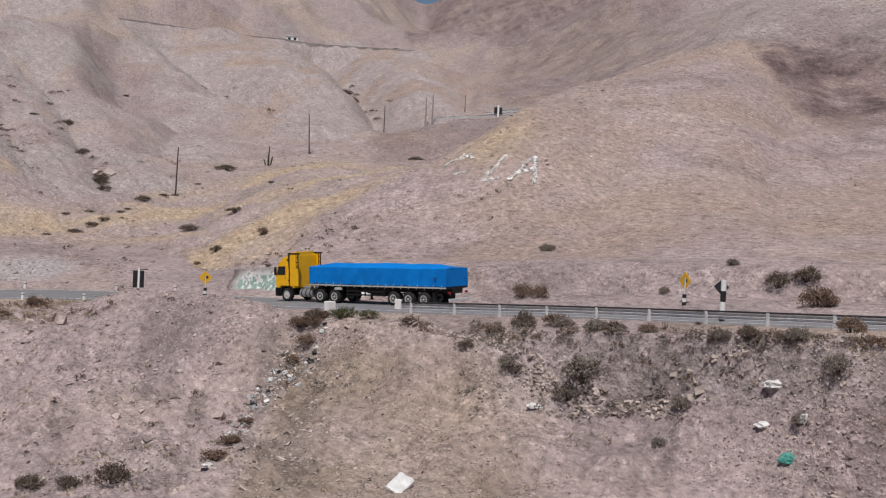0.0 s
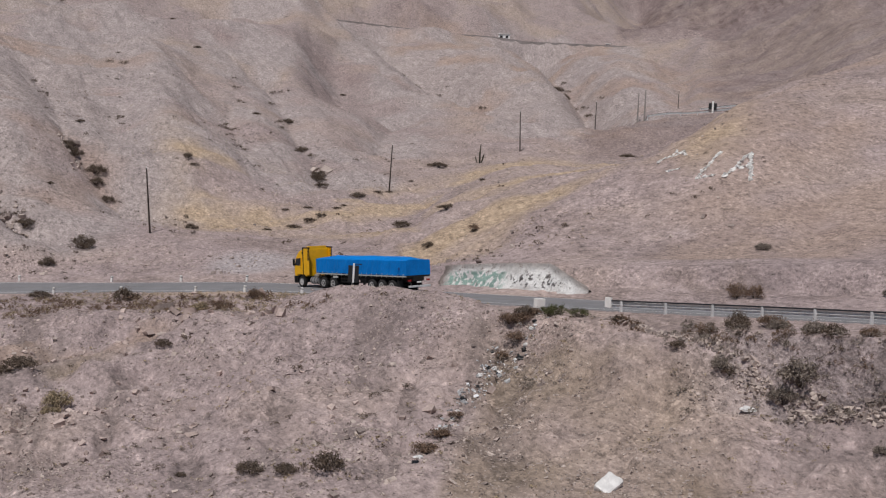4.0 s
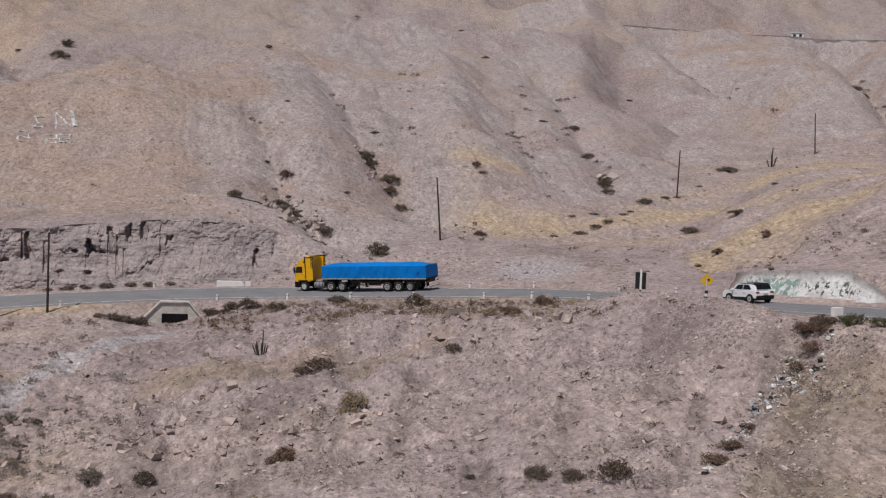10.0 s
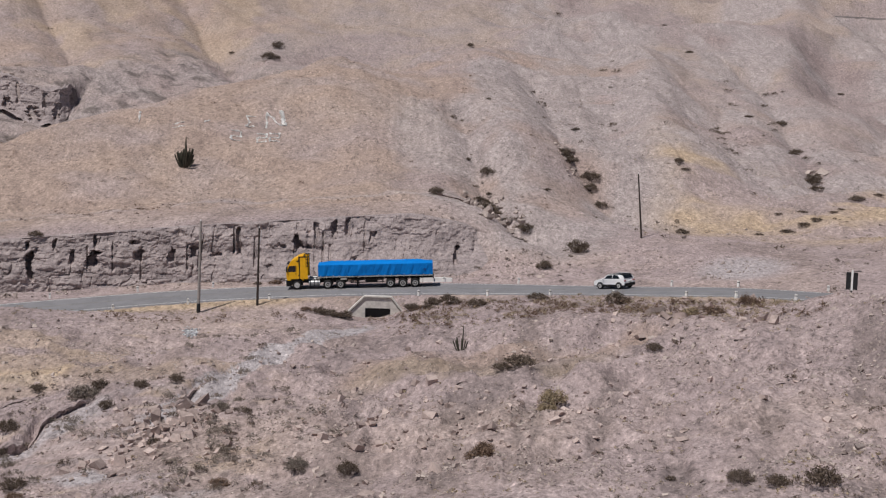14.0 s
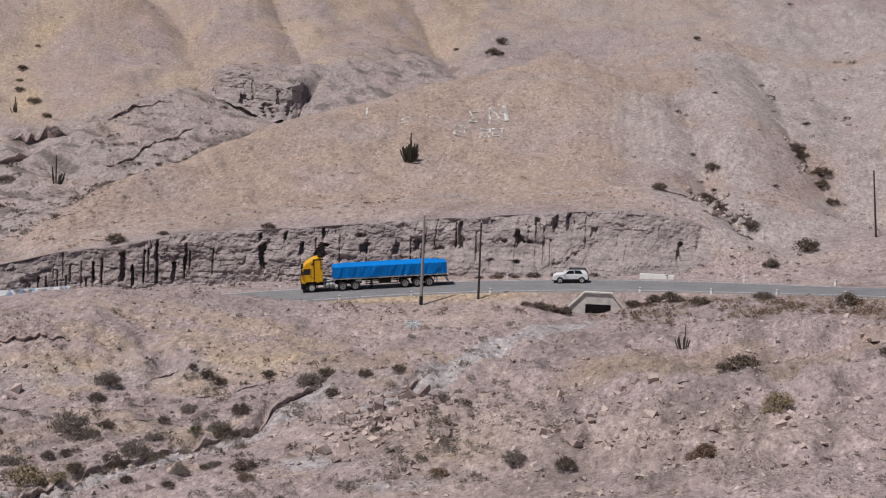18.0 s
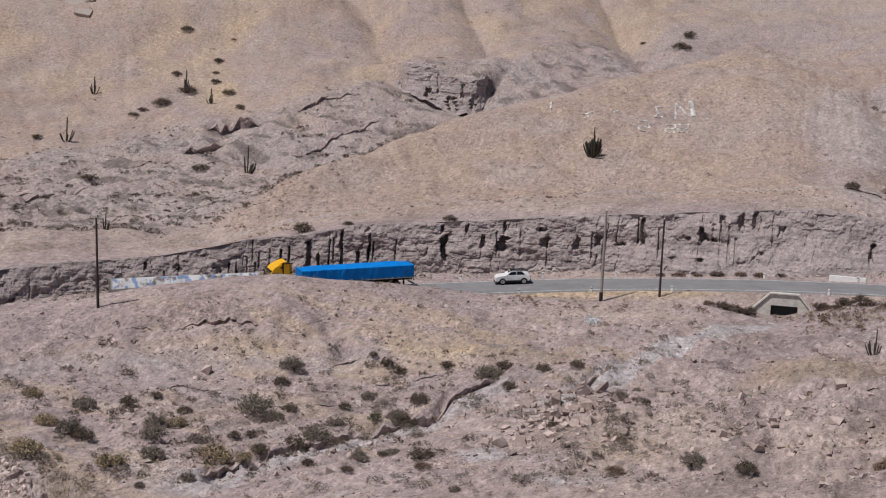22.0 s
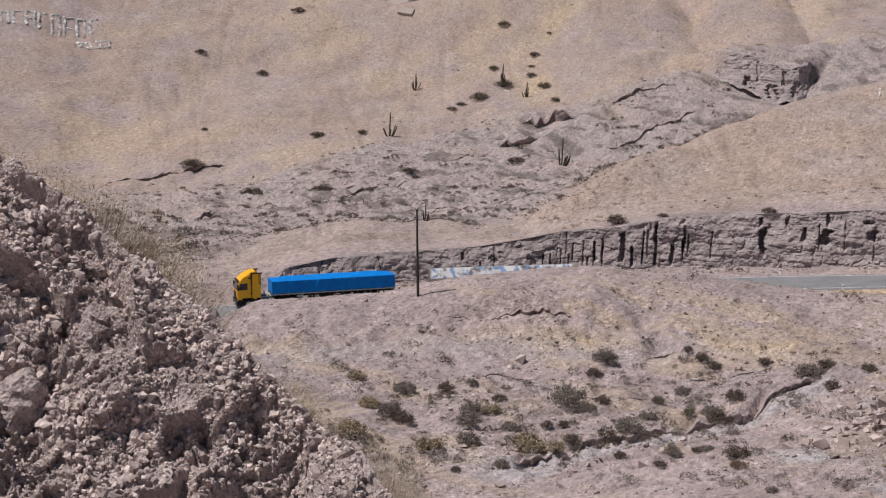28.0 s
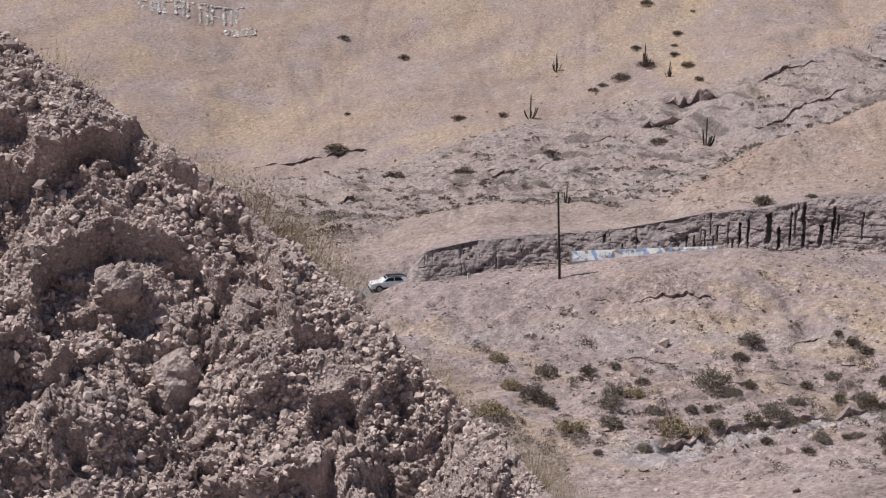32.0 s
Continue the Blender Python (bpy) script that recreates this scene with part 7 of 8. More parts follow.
undergrowth("hill_tufts", q, sizes_of(len(q), 0.4, 1.3, 2.4), LEAF_RUST, "rust-brown tufts dotted over the far slopes", 26, 370, 0.35)
undergrowth("dry_tufts", p, sizes_of(len(p), 0.22, 0.7, 2.6), STRAW, "straw-coloured dry grass tufts", 22, 360, 0.45, 0.10)


p = np.vstack([scatter(900, -4, 15, 4.72, 5.02, -0.25, 5, 140), scatter(260, -24, -4, 4.85, 5.02, 0.1, 5, 141)])
undergrowth("verge_scrub", p, sizes_of(len(p), 0.35, 1.1, 2.0), LEAF_RUST, "brown withered scrub along the road's near verge", 60, 380, 0.5, 0.07)
p = scatter(700, -4, 15, 4.72, 5.02, -0.2, 5, 142)
undergrowth("verge_grass", p, sizes_of(len(p), 0.3, 1.0, 2.0), STRAW, "dry grass along the road's near verge", 50, 390, 0.45, 0.07)


p = np.vstack([scatter(230, 27.5, 51, 4.72, 5.0, -0.15, 4, 143), scatter(40, 30, 51, 4.2, 4.7, 0.1, 4, 144)])
undergrowth("bank_scrub", p, sizes_of(len(p), 0.35, 1.2, 2.0), LEAF_RUST, "rust-brown scrub on the bank below the guardrail", 170, 392, 0.5, 0.045)
p = np.vstack([scatter(240, 27.5, 51, 4.6, 5.0, -0.15, 4, 145), scatter(90, 30, 51, 3.9, 4.6, 0.05, 4, 146)])
undergrowth("bank_brush", p, sizes_of(len(p), 0.35, 1.3, 2.0), LEAF_GREY, "grey dry brush on the bank below the guardrail", 170, 394, 0.5, 0.045)
p = scatter(60, 27.5, 51, 4.65, 5.0, -0.1, 4, 147)
undergrowth("bank_thicket", p, sizes_of(len(p), 0.4, 1.3, 2.0), LEAF_DARK, "dark withered brush on the bank below the guardrail", 200, 396, 0.5, 0.04)


def cactus(m, stems, height, label, seed):
    """A clump of ribbed columns."""
    g = random.Random(seed)
    ob = empty("cactus", m, label, "cactus", "columnar cacti")
    for i in range(stems):
        a = g.uniform(0, 6.28)
        u = math.sqrt(g.random()) * height * 0.30
        lean = Vector((math.cos(a), math.sin(a), 0)) * u
        h = height * g.uniform(0.45, 1.0) * (1 - 0.35 * u / (height * 0.30))
        if i == 0:
            h, lean = height * 1.15, Vector((0.1, 0, 0))
        bm = bmesh.new()
        rows, r = [], height * 0.032 * g.uniform(0.8, 1.2)
        for k in range(7):
            t = k / 6
            c = lean * (0.35 + 0.9 * t ** 0.6) + Vector((0, 0, h * t - 0.1))
            rr = r * (1.0 if t < 0.85 else 0.55)
            rows.append([bm.verts.new(c + Vector((math.cos(b * 0.524) * rr * (1.12 if b % 2 else 0.82), math.sin(b * 0.524) * rr * (1.12 if b % 2 else 0.82), 0))) for b in range(12)])
        for p0, p1 in zip(rows, rows[1:]):
            for b in range(12):
                bm.faces.new((p0[b], p0[(b + 1) % 12], p1[(b + 1) % 12], p1[b]))
        bm.faces.new(rows[-1])
        part("stem", bm, CACTUS, ob)
    return ob


cactus(stand(-13.75, 185.6), 30, 3.9, "large clump of dark columnar cactus on the bare hillside", 1)
cactus(stand(-1.1, 103.2), 9, 1.9, "small dark columnar cactus on the slope below the road", 2)
for k, (az, r, h) in enumerate([(-35.9, 296, 3.6), (-37.0, 254.8, 4.2), (-29.2, 226, 4.6), (-32.0, 291, 4.4), (-30.9, 282, 3.2), (-35.3, 162, 2.4), (21.3, 246, 3.4)]):
    cactus(stand(az, r), 7, h, "dark columnar cactus on a far slope", 10 + k)


# ---- loose stones ----
p = np.vstack([scatter(26000, -52, 24, 3.0, 4.95, -0.1, 5, 130), scatter(22000, -34, 26, 3.1, 4.9, 0.25, 3.5, 131)])
q = np.vstack([scatter(8000, 22, 53, 3.0, 5.0, -0.1, 5, 132), scatter(4000, 22, 53, 3.0, 5.0, 0.3, 3, 137)])
stones("slope_stones", q, sizes_of(len(q), 0.04, 0.18, 2.4), STONE, "small broken stones strewn over the slope below the guardrail")
stones("scattered_stones", p, sizes_of(len(p), 0.05, 0.34, 2.6), STONE, "loose grey and brown stones strewn over the slopes")
p = np.vstack([scatter(2600, -38, 16, 5.9, 7.1, -0.2, 6, 133), scatter(5000, -52, -14, 10.0, 12.0, -0.2, 12, 134), scatter(3200, -30, 48, 8.0, 10.0, 0.0, 12, 135), scatter(1500, -52, 45, 12.0, 13.0, 0.1, 30, 136)])
stones("hillside_stones", p, sizes_of(len(p), 0.09, 0.5, 2.6), STONE, "loose stones lying on the hillsides")

# a row of larger stones along the foot of the verge, and boulders by the wash
az = np.concatenate([rng.uniform(27.5, 40, 620), rng.uniform(40, 51, 180)])
p, lev, off = on_ground(az, np.interp(az, [26, 30, 34, 38, 44, 52], [80, 72.2, 67.2, 63.2, 60.0, 56.8]) + rng.normal(size=800) * 0.24)
stones("stone_row", p, sizes_of(800, 0.12, 0.34, 2.0), STONE, "row of broken stones along the ditch below the road")
az = np.concatenate([rng.normal(-14.5, 1.3, 90), rng.normal(-5.5, 3, 60), rng.normal(9, 2, 40)])
r = np.concatenate([rng.normal(88, 3.0, 90), rng.normal(82, 6, 60), rng.normal(104, 5, 40)])
p, lev, off = on_ground(az, r)
stones("boulders", p, sizes_of(len(p), 0.24, 0.9, 2.0), PINK_STONE, "broken pinkish boulders lying beside the wash", 0.8)
az = np.concatenate([rng.uniform(-38, 24, 260), rng.normal(-14.8, 1.6, 90), rng.normal(1.5, 3.5, 90)])
r = np.concatenate([rng.uniform(68, 108, 260), rng.normal(84, 3, 90), rng.normal(80, 5, 90)])
p, lev, off = on_ground(az, r)
p = p[(np.abs(off) > 6) & (lev < 4.9)]
stones("slope_rocks", p, sizes_of(len(p), 0.2, 0.6, 2.6), PINK_STONE, "broken rocks lying singly on the slopes below the road", 0.85, 0.15)
for az, r, s in ((-36.4, 336, 4.2), (-36.65, 345, 3.4), (-36.1, 343, 1.8), (7.6, 104.5, 1.0)):
    p, _, _ = on_ground(np.array([az]), np.array([r]))
    b = stones("boulder", p, np.array([s]), STONE, "pale boulder lying on the slope", 0.4, 0.2, "", "boulder")


# rocks added to stand in for a dark cave hollow and shaded niches
az = np.concatenate([rng.normal(-0.4, 0.35, 60), rng.normal(0.6, 0.5, 50), rng.normal(3.3, 0.3, 30), rng.normal(14.1, 0.25, 30)])
r = np.concatenate([rng.normal(171, 3.5, 60), rng.normal(164, 3, 50), rng.normal(202, 4, 30), rng.normal(234, 6, 30)])
p, lev, off = on_ground(az, r)
stones("ravine_rocks", p, sizes_of(len(p), 0.3, 1.3, 2.0), STONE, "broken rocks added in the ravines in place of dark hollows", 0.9, 0.2)


def eroded_bank(edge, label, seed):
    """The broken, undercut face below a bank's lip; its top runs back into the slope behind."""
    lip = np.array(edge[0], float)
    far = max(1.0, lip[:, 1].mean() / 115)
    a = np.arange(lip[0, 0] + 0.1, lip[-1, 0] - 0.1, math.degrees(0.16 * far / lip[:, 1].mean()))
    sa, ca = np.sin(np.radians(a)), np.cos(np.radians(a))
    r = lip_range(edge, a)
    low, high = ground(r * sa, r * ca)[0], ground((r + 2.3 * far) * sa, (r + 2.3 * far) * ca)[0]
    ends = smooth(0, 0.6, a - a[0]) * smooth(0, 0.6, a[-1] - a)
    tall = np.minimum(np.clip(high - low, 0.02, 9), (0.42 if far < 1.3 else 0.62) * edge[1])
    h = tall * np.clip(0.7 + 0.45 * fbm(a * 1.6, a * 0 + 5, 3, seed + 1), 0.12, 1.05) * (0.25 + 0.75 * smooth(-0.6, 0.0, fbm(a * 1.1, a * 0 + 8, 3, seed + 6))) * ends
    rows = []
    for dr, up, jag in ((0.35, -0.4, 0.0), (0.30, 0.10, 0.08), (0.22, 0.35, 0.16), (0.10, 0.62, 0.18), (-0.06, 0.86, 0.2), (-0.04, 1.0, 0.2), (0.4, 1.03, 0.1), (1.2, 1.05, 0.05), (2.4, 1.0, 0.0)):
        q = r + far * (dr * (0.4 + 0.6 * np.minimum(1, h)) + jag * fbm(a * 9.0, a * 0 + dr * 7, 3, seed + 2) * np.minimum(1, h + 0.2))
        z = low + up * h + 0.10 * jag * fbm(a * 14, a * 0 + up * 9, 3, seed + 3) * np.minimum(1, 2 * h)
        if dr > 0.5:
            here = ground(q * sa, q * ca)[0]
            z = np.maximum(here, z) if dr < 2.0 else here - 0.06
        rows.append(np.stack([q * sa, q * ca, z - 0.03], 1))
    n_ = len(a)
    idx = np.arange(n_ * len(rows)).reshape(len(rows), n_)
    f = np.stack([idx[:-1, :-1], idx[:-1, 1:], idx[1:, 1:], idx[1:, :-1]], -1).reshape(-1, 4)
    return tagged(new("eroded_bank", mesh_of("eroded_bank", np.vstack(rows), f, GROUND)), label, "eroded bank", kind="structure")


for banks, label in ((WASH_BANKS, "broken earth edge of the dry stream bed"), (GULLY_BANKS, "eroded dark bank in the far gully"), (HILL_BANKS, "eroded bank across the hillside")):
    for k, edge in enumerate(banks):
        eroded_bank(edge, label, 500 + 10 * k)


# writing laid out in whitewashed stones; strokes as bearing, range
def stone_writing(label, strokes, size, gap):
    pts = []
    for (a0, r0), (a1, r1) in strokes:
        x0, y0 = polar(a0, r0)
        x1, y1 = polar(a1, r1)
        n = max(2, int(math.hypot(x1 - x0, y1 - y0) / gap))
        for k in range(n + 1):
            pts.append((x0 + (x1 - x0) * k / n, y0 + (y1 - y0) * k / n))
    q = np.array(pts) + rng.normal(size=(len(pts), 2)) * size * 0.25
    z = ground(q[:, 0], q[:, 1])[0] + 0.0003 * np.hypot(q[:, 0], q[:, 1])
    return stones("stone_letter", np.column_stack([q, z]), size * rng.uniform(0.6, 1.25, len(q)), WHITE_STONE, label, 0.3, 0.02, "stuff", "stone writing")


stone_writing("large letter A laid out in whitewashed stones", [((32.2, 122.6), (33.3, 127.6)), ((33.3, 127.6), (33.35, 121.4)), ((32.75, 124.6), (33.35, 124.6))], 0.25, 0.09)
stone_writing("large letter L laid out in whitewashed stones", [((32.0, 128.4), (31.0, 123.8)), ((31.0, 123.8), (31.75, 123.4))], 0.22, 0.09)
stone_writing("faded letter laid out in whitewashed stones", [((29.3, 132.8), (30.1, 136.4)), ((30.1, 136.0), (30.5, 132.4)), ((29.7, 128.6), (30.25, 128.0)), ((29.9, 134), (30.4, 134.6))], 0.20, 0.11)
stone_writing("faded stroke letter in whitewashed stones", [((-11.1, 207.6), (-10.75, 208)), ((-11.1, 207.6), (-10.95, 205)), ((-10.95, 205), (-11.1, 201.8)), ((-11.1, 201.8), (-10.75, 202.4))], 0.20, 0.11)
stone_writing("faded letter N laid out in whitewashed stones", [((-10.2, 203.6), (-10.2, 209.4)), ((-10.2, 209.4), (-9.5, 203.8))], 0.20, 0.11)
stone_writing("thick stroke of whitewashed stones", [((-9.62, 209.6), (-9.4, 203.8)), ((-9.56, 209.6), (-9.34, 203.8))], 0.30, 0.14)
for a in (-11.75, -10.6, -10.05):
    stone_writing("faded numeral 2 laid out in whitewashed stones", [((a, 200.4), (a + 0.42, 200.4)), ((a + 0.42, 200.4), (a + 0.42, 198.6)), ((a + 0.42, 198.6), (a, 198.4)), ((a, 198.4), (a, 196.6)), ((a, 196.6), (a + 0.42, 196.8))], 0.20, 0.11)
stone_writing("faded bar of whitewashed stones", [((-14.3, 203.4), (-13.8, 203.4)), ((-14.3, 201.2), (-13.8, 201.2)), ((-15.75, 204.8), (-15.7, 208.4)), ((-12.9, 204), (-12.7, 205))], 0.2, 0.16)
for k in range(9):
    a = -54.3 + 0.52 * k
    bars = [((a, 329.6), (a, 337.4)), ((a, 337.4), (a + 0.32, 337.4))]
    if k % 2:
        bars.append(((a + 0.32, 329.6), (a + 0.32, 337.4)))
    if k % 3 == 0:
        bars.append(((a, 333.5), (a + 0.32, 333.5)))
    stone_writing("letter-sized bars of whitewashed stones on the far slope", bars, 0.42, 0.2)
for k in range(4):
    a = -50.7 + 0.38 * k
    stone_writing("numeral-sized bars of whitewashed stones on the far slope", [((a, 326.4), (a + 0.24, 326.4)), ((a, 323.4), (a + 0.24, 323.4)), ((a + 0.24, 326.4), (a + 0.24, 323.4))], 0.45, 0.34)


# ---- rubbish tipped down the gully and over the slope ----
def rag(m, w, h, material, label, seed, name="rubbish_bag"):
    """A crumpled bag."""
    g = random.Random(seed)
    bm = bmesh.new()
    bmesh.ops.create_icosphere(bm, subdivisions=3, radius=0.5)
    for v in bm.verts:
        k = 1 + 0.45 * noise.fractal(v.co * 2.6 + Vector((seed, 0, 0)), 0.7, 2.0, 3)
        v.co = Vector((v.co.x * w * k, v.co.y * w * 0.7 * k, max(-0.12, v.co.z * h * k)))
    ob = part(name, bm, material)
    ob.matrix_basis = m
    return tagged(ob, label, "rubbish")


PLASTIC = plain("white_plastic", (0.78, 0.77, 0.76), 0.45, grime=0.2)
TEAL = plain("teal_plastic", (0.08, 0.33, 0.28), 0.45)
DARK_PLASTIC = plain("black_plastic", (0.02, 0.02, 0.022), 0.35)
sack = box((-0.42, -0.24, -0.62), (0.42, 0.24, 0.62), 0.12)
bmesh.ops.subdivide_edges(sack, edges=sack.edges[:], cuts=3, use_grid_fill=True)
for v in sack.verts:
    v.co += 0.06 * noise.noise_vector(v.co * 3.1)
sack = part("white_sack", sack, PLASTIC)
sack.matrix_basis = stand(28.0, 57.8, -28) @ pose(0, 0, 0.22, -62, 24, 0)
tagged(sack, "large white sack lying on the slope", "sack")
rag(stand(45.2, 56.6), 0.75, 0.6, TEAL, "teal plastic bag on the slope", 4)
rag(stand(45.75, 57.2), 0.4, 0.6, PLASTIC, "white plastic scrap on the slope", 5)
rag(stand(44.95, 59.6), 0.55, 0.5, DARK_PLASTIC, "black rubbish bag on the slope", 6)
rag(stand(44.5, 59.0), 1.0, 0.4, PLASTIC, "spread white plastic rubbish on the slope", 7)
rag(stand(44.1, 58.4), 0.8, 0.3, PLASTIC, "spread white plastic rubbish on the slope", 8)
rag(stand(34.0, 66.2), 1.1, 0.25, PLASTIC, "flat white sheet lying on the slope", 9)
az, r = rng.normal(-13.35, 0.16, 130), rng.normal(119.6, 0.9, 130)
p, lev, off = on_ground(az, r)
stones("rubbish_heap", p, sizes_of(130, 0.08, 0.26, 2.0), RUBBISH, "heap of white and pale blue rubbish below the pole", 0.8, 0.1, "stuff", "rubbish")
GULLY_LINE = [(24.9, 79.4), (23.9, 79.0), (23.0, 78.0), (22.5, 77.2), (21.8, 75.2), (21.0, 71.6), (20.5, 68.0), (19.5, 64.4), (19.2, 62.8)]
for k in range(34):
    t = pick.random() ** 0.8 * (len(GULLY_LINE) - 1.001)
    i = int(t)
    a = GULLY_LINE[i][0] + (GULLY_LINE[i + 1][0] - GULLY_LINE[i][0]) * (t - i) + pick.gauss(0, 0.16)
    r = GULLY_LINE[i][1] + (GULLY_LINE[i + 1][1] - GULLY_LINE[i][1]) * (t - i) + pick.gauss(0, 0.5)
    s = pick.uniform(0.22, 0.7)
    white = pick.random() < 0.55
    rag(stand(a, r, pick.uniform(0, 360)), s, s * pick.uniform(0.4, 0.8), PLASTIC if white else DARK_PLASTIC, "crumpled white rubbish bag in the gully" if white else "torn black rubbish bag in the gully", 20 + k)
az = np.interp(rng.uniform(0, 8, 700), range(9), [g[0] for g in GULLY_LINE])
r = np.interp(-az, [-g[0] for g in GULLY_LINE], [g[1] for g in GULLY_LINE])
p, lev, off = on_ground(az + rng.normal(size=700) * 0.22, r + rng.normal(size=700) * 0.7)
stones("gully_rubble", p, sizes_of(700, 0.06, 0.24, 2.0), STONE, "rubble and broken stones filling the gully")
az = np.interp(rng.uniform(0, 8, 150) ** 0.9, range(9), [g[0] for g in GULLY_LINE])
r = np.interp(-az, [-g[0] for g in GULLY_LINE], [g[1] for g in GULLY_LINE])
p, lev, off = on_ground(az + rng.normal(size=150) * 0.2, r + rng.normal(size=150) * 0.6)
stones("gully_litter", p, sizes_of(150, 0.08, 0.3, 1.8), RUBBISH, "small white and pale litter strewn down the gully", 0.6, 0.05, "stuff", "rubbish")
plant(RUST, [(23.4, 79.2, 1.5), (23.9, 79.8, 1.3), (22.8, 78.4, 1.0), (20.9, 70.6, 0.9), (20.2, 66.5, 1.2), (19.6, 64.0, 1.4)], 0.8)


# ---- the conglomerate outcrop close to the camera ----
CREST = [(-84, 4.6), (-72, 2.5), (-60.0, 0.54), (-57.1, 0.05), (-53.3, -0.68), (-50.6, -1.12), (-47.6, -1.78), (-45.3, -2.24), (-42.4, -2.82), (-40.2, -3.3), (-38.7, -3.64), (-36.7, -4.25), (-33.5, -5.3), (-29, -7.2), (-24, -9.6)]
CREST_R = [(-84, 21.0), (-60, 16.0), (-36, 10.5), (-24, 8.0)]


def crest_at(az):
    rc = np.interp(az, [c[0] for c in CREST_R], [c[1] for c in CREST_R])
    return rc, np.interp(az, [c[0] for c in CREST], [c[1] for c in CREST]) * rc / 13.5


def packed(u, v, size, seed):
    """Height of a face packed with angular lumps of one size, each set and tilted its own way, with clefts between."""
    px, py = u / size, v / size
    ix, iy = np.floor(px), np.floor(py)
    f1, f2, h = np.full(px.shape, 9.0), np.full(px.shape, 9.0), np.zeros(px.shape)
    for i in (-1, 0, 1):
        for j in (-1, 0, 1):
            cx, cy = ix + i, iy + j
            dx, dy = px - cx - 0.5 - 0.48 * lattice(cx, cy, seed), py - cy - 0.5 - 0.48 * lattice(cx, cy, seed + 1)
            d = np.hypot(dx, dy)
            lump = 0.5 * lattice(cx, cy, seed + 2) + 0.55 * dx * lattice(cx, cy, seed + 3) + dy * (0.35 + 0.5 * lattice(cx, cy, seed + 4))
            nearer = d < f1
            f2 = np.where(nearer, f1, np.minimum(f2, d))
            h = np.where(nearer, lump, h)
            f1 = np.minimum(f1, d)
    return h - 0.4 * (1 - smooth(0.0, 0.3, f2 - f1))


def outcrop_surface(az, d):
    """A point of the face, d metres below the crest towards the camera (below 0: behind it)."""
    rc, zc = crest_at(az)
    r = rc - np.where(d > 0, 0.80 * d, 0.8 * d)
    z = zc - np.where(d > 0, 0.76 * d, -d)
    x, y = r * np.sin(np.radians(az)), r * np.cos(np.radians(az))
    u, v = az * 0.235, 1.05 * d + 0.28 * (az + 60)
    bent, sunk = u + 0.10 * fbm(u * 3, v * 3, 2, 215), v + 0.10 * fbm(u * 3, v * 3, 2, 216)
    warp = 0.8 * fbm(u * 0.55, v * 0.5, 3, 201)
    saw = np.mod(v * 0.6 - 0.25 * u + warp, 1.0)
    ledge = np.minimum(saw, (1 - saw) * 9) * smooth(-0.3, 0.35, fbm(u * 0.5 + 4, v * 0.6, 2, 207))
    hollow = -0.55 * smooth(0.3, 0.62, fbm(u * 1.2 + 9, v * 1.1, 3, 204)) - 0.22 * smooth(0.25, 0.5, fbm(u * 3.1 + 2, v * 3.3, 3, 206))
    loose = smooth(-0.5, 0.3, fbm(u * 0.9 + 2, v * 0.9, 3, 217))
    lumps = 0.05 * packed(bent, sunk, 0.32, 220) + (0.035 + 0.04 * loose) * packed(bent, sunk, 0.125, 230) + 0.024 * packed(bent, sunk, 0.062, 240)
    n = (0.22 * fbm(u * 0.8, v * 0.8, 3, 202) + 0.42 * ledge + 0.5 * hollow + lumps) * np.minimum(1, 0.35 + np.abs(d) * 1.2)
    z = z + n * 0.72
    x, y = x - n * 0.69 * np.sin(np.radians(az)), y - n * 0.69 * np.cos(np.radians(az))
    return np.stack([x, y, z], -1)


def outcrop_material():
    w = Weave("conglomerate", 0.95, 0.1)
    col = w.ramp(w.noise(1.6, 8, 0.7), (0.3, (0.34, 0.277, 0.262)), (0.5, (0.50, 0.408, 0.385)), (0.72, (0.64, 0.53, 0.50)))
    w.colour(w.mix(0.8, col, w.ramp(w.noise(18, 8, 0.85), (0.32, 0.34), (0.5, 1.0), (0.7, 1.55)), "MULTIPLY"))
    w.bump(w.mix(0.5, w.noise(14, 8, 0.8), w.cells(24)), 1.0, 0.07)
    return w.m


OUTCROP = outcrop_material()
az = np.concatenate([np.arange(-84, -66, 0.3), np.arange(-66, -31, 0.075), np.arange(-31, -24, 0.25)])
dd = np.concatenate([np.linspace(-6, -0.5, 14), np.arange(-0.4, 6.6, 0.0185), np.linspace(6.65, 8.5, 12)])
A2, D2 = np.meshgrid(az, dd)
pts = outcrop_surface(A2.ravel(), D2.ravel())
idx = np.arange(A2.size).reshape(A2.shape)
quads = np.stack([idx[:-1, :-1], idx[1:, :-1], idx[1:, 1:], idx[:-1, 1:]], -1).reshape(-1, 4)
me = mesh_of("rock_outcrop", pts, quads, OUTCROP)
tagged(new("rock_outcrop", me), "crumbling brown conglomerate outcrop full of pebbles", "rock outcrop", kind="structure")

ANGULAR = (ICO_V, ICO_F, 0.6)
n = 24000
a, d = rng.uniform(-66, -34, n), 6.0 * rng.uniform(0, 1, n) ** 1.2 - 0.12
keep = fbm(a * 0.6, d * 2.2, 3, 210) > -0.25
a, d = a[keep], d[keep]
p = outcrop_surface(a, d)
stones("embedded_pebbles", p, sizes_of(len(p), 0.012, 0.032, 1.8), STONE_DARK, "angular pebbles sticking out of the outcrop", 1.0, 0.4, form=ANGULAR)
a, d = rng.uniform(-66, -34, 17000), 6.0 * rng.uniform(0, 1, 17000) - 0.08
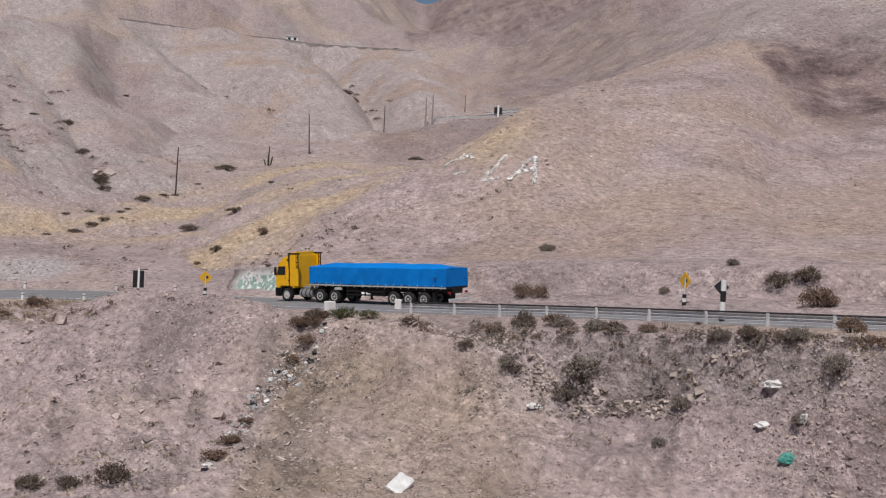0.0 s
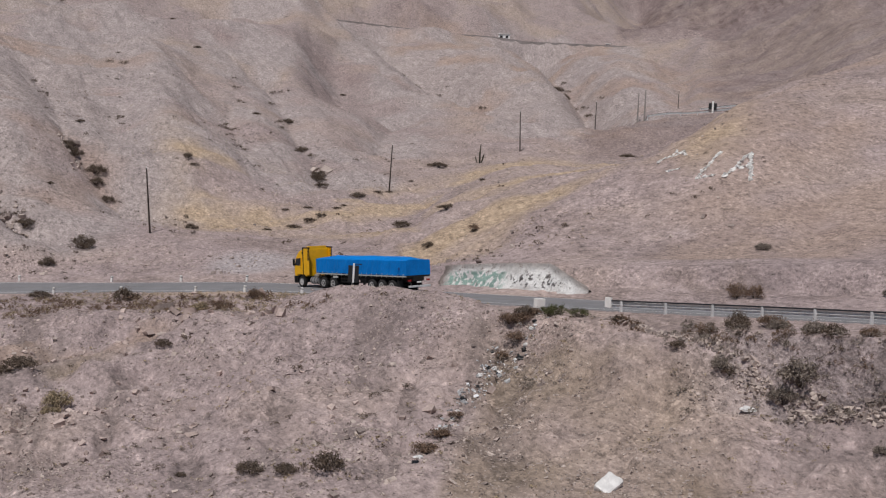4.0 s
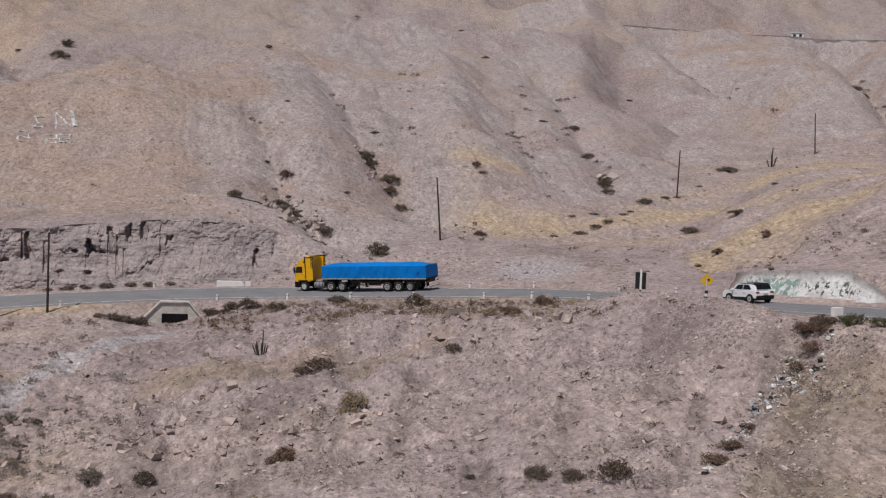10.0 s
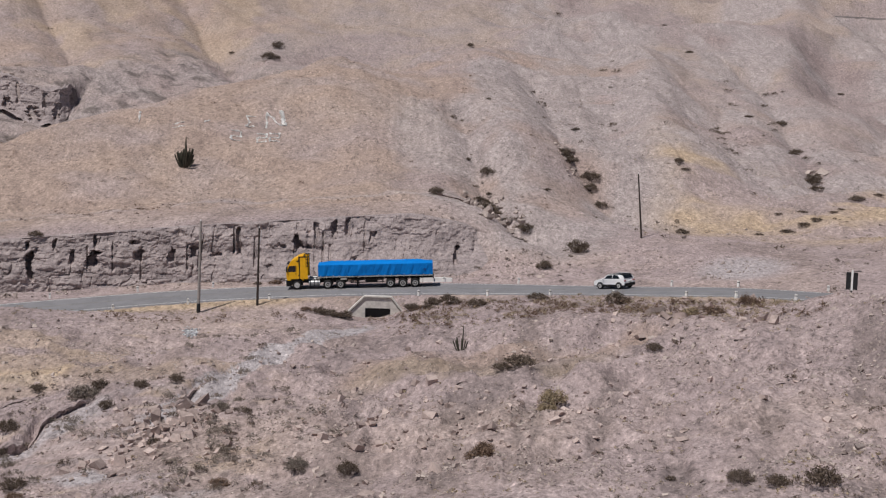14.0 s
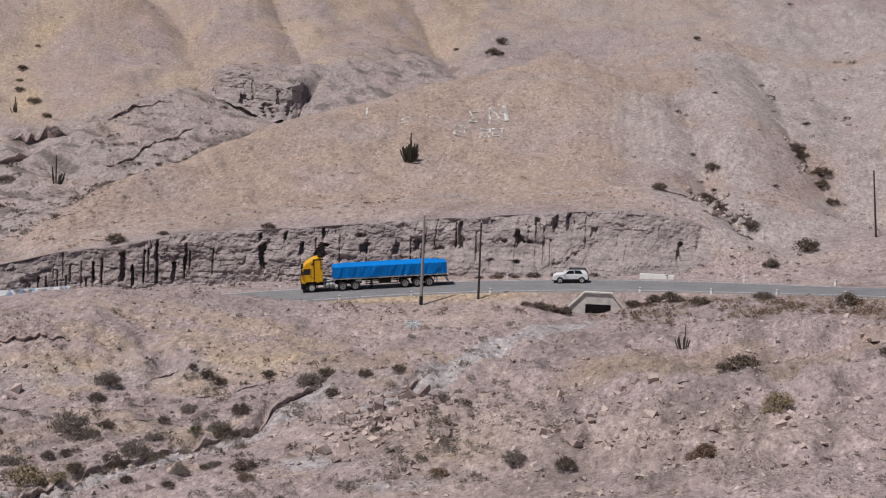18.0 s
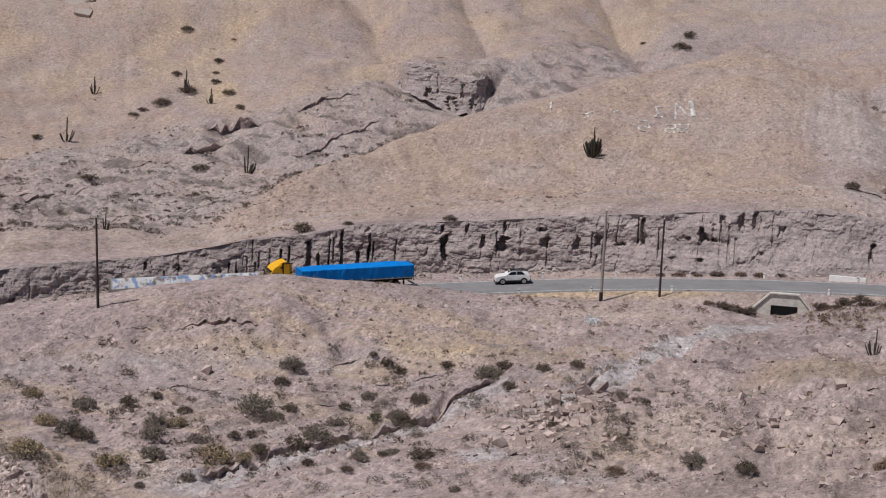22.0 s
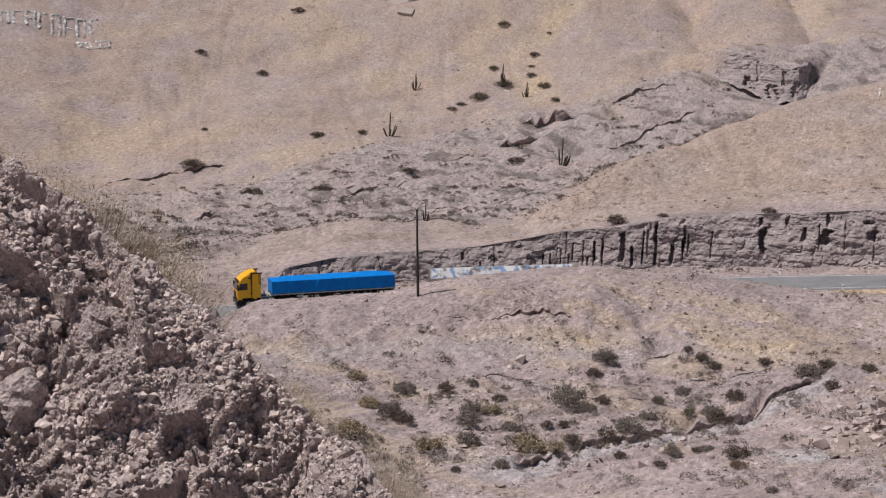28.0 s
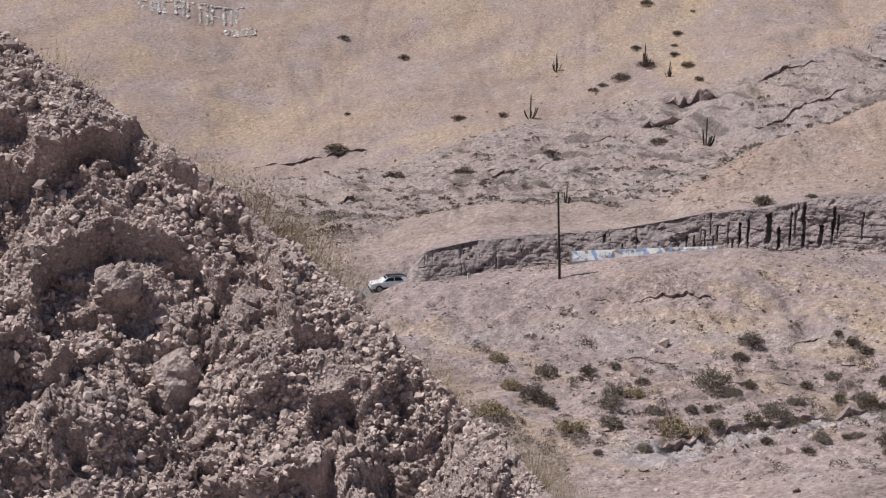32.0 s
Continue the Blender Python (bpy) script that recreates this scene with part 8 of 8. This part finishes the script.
keep = fbm(a * 0.5 + 3, d * 1.6, 3, 211) > -0.2
p = outcrop_surface(a[keep], d[keep])
stones("embedded_cobbles", p, sizes_of(len(p), 0.022, 0.07, 2.2), STONE_DARK, "larger cobbles sticking out of the outcrop", 0.8, 0.3, form=ANGULAR)


def block_in_face(az, d, size, seed):
    bm = bmesh.new()
    bmesh.ops.create_icosphere(bm, subdivisions=4, radius=0.5)
    for v in bm.verts:
        q = v.co + Vector((seed, 0, 0))
        k = 1 + 0.4 * noise.fractal(q * 1.7, 0.9, 2.0, 4) + 0.1 * noise.noise(q * 7)
        c = v.co * k * size
        v.co = Vector((c.x * 1.0, c.y * 0.9, c.z * 1.05))
    ob = part("rock_block", bm, OUTCROP)
    p = outcrop_surface(np.array([az]), np.array([d]))[0]
    ob.matrix_basis = pose(p[0] - 0.14 * math.sin(radians(az)), p[1] - 0.14 * math.cos(radians(az)), p[2] + 0.12, 0, 0, -az)
    return tagged(ob, "large brown block jutting from the outcrop", "rock")


block_in_face(-53.3, 2.6, 0.58, 3.3)
block_in_face(-55.9, 2.35, 0.42, 8.1)


BRUSH = pieces_material("dry_brush", (0.36, 0.295, 0.22), (0.66, 0.54, 0.40))


# wispy dry bushes rooted behind the crest
def dry_bush(m, seed, label, stems=520, spread=0.75, height=1.0):
    ob = empty("dry_bush", m, label, "bush", "dry bushes behind the outcrop")
    v, f = twig_fan(stems, spread, height, 0.003, seed)
    o = new("stalkwork", mesh_of("stalkwork", v, f, BRUSH))
    o.parent = ob
    v, f = leaf_cloud(2600, spread * 0.95, height * 0.95, 0.010, seed + 1, 90)
    o = new("dry_foliage", mesh_of("dry_foliage", v, f, BRUSH))
    o.parent = ob
    v, f = twig_fan(16, spread * 0.8, height * 0.85, 0.007, seed + 2)
    o = new("branchwork", mesh_of("branchwork", v, f, TWIG))
    o.parent = ob
    return ob


bush = dry_bush(pose(0, 0, -900), 400, "wispy straw-coloured dry bush growing behind the outcrop")
bush_b = dry_bush(pose(0, 0, -900), 410, "wispy straw-coloured dry bush growing behind the outcrop")
for k, (az, r, lift, s) in enumerate([(-58.5, 1.9, -0.9, 1.1), (-55.2, 1.8, -1.0, 0.9), (-52.6, 1.8, -1.0, 1.15), (-50.3, 1.9, -1.05, 1.3), (-48.8, 2.0, -1.1, 1.35), (-47.4, 2.1, -1.2, 1.25), (-46.2, 2.1, -1.3, 1.0), (-42.0, 1.5, -0.9, 0.75), (-40.9, 1.6, -1.1, 0.7), (-37.6, 1.5, -0.9, 0.8), (-36.2, 1.6, -1.0, 0.8)]):
    rc, zc = [float(v) for v in crest_at(az)]
    x, y = polar(az, rc + r)
    copy_thing(bush if k % 2 else bush_b, pose(x, y, zc + lift, 0, 0, 47 * k) @ Matrix.Diagonal((s, s, s, 1)))


def discard(ob):
    """Takes away a pattern after its copies have been set out."""
    for o in (*ob.children_recursive, ob):
        bpy.data.objects.remove(o)


for pattern in DARK + GREY + RUST + TAN + GREEN + [bush, bush_b]:
    discard(pattern)


motions()
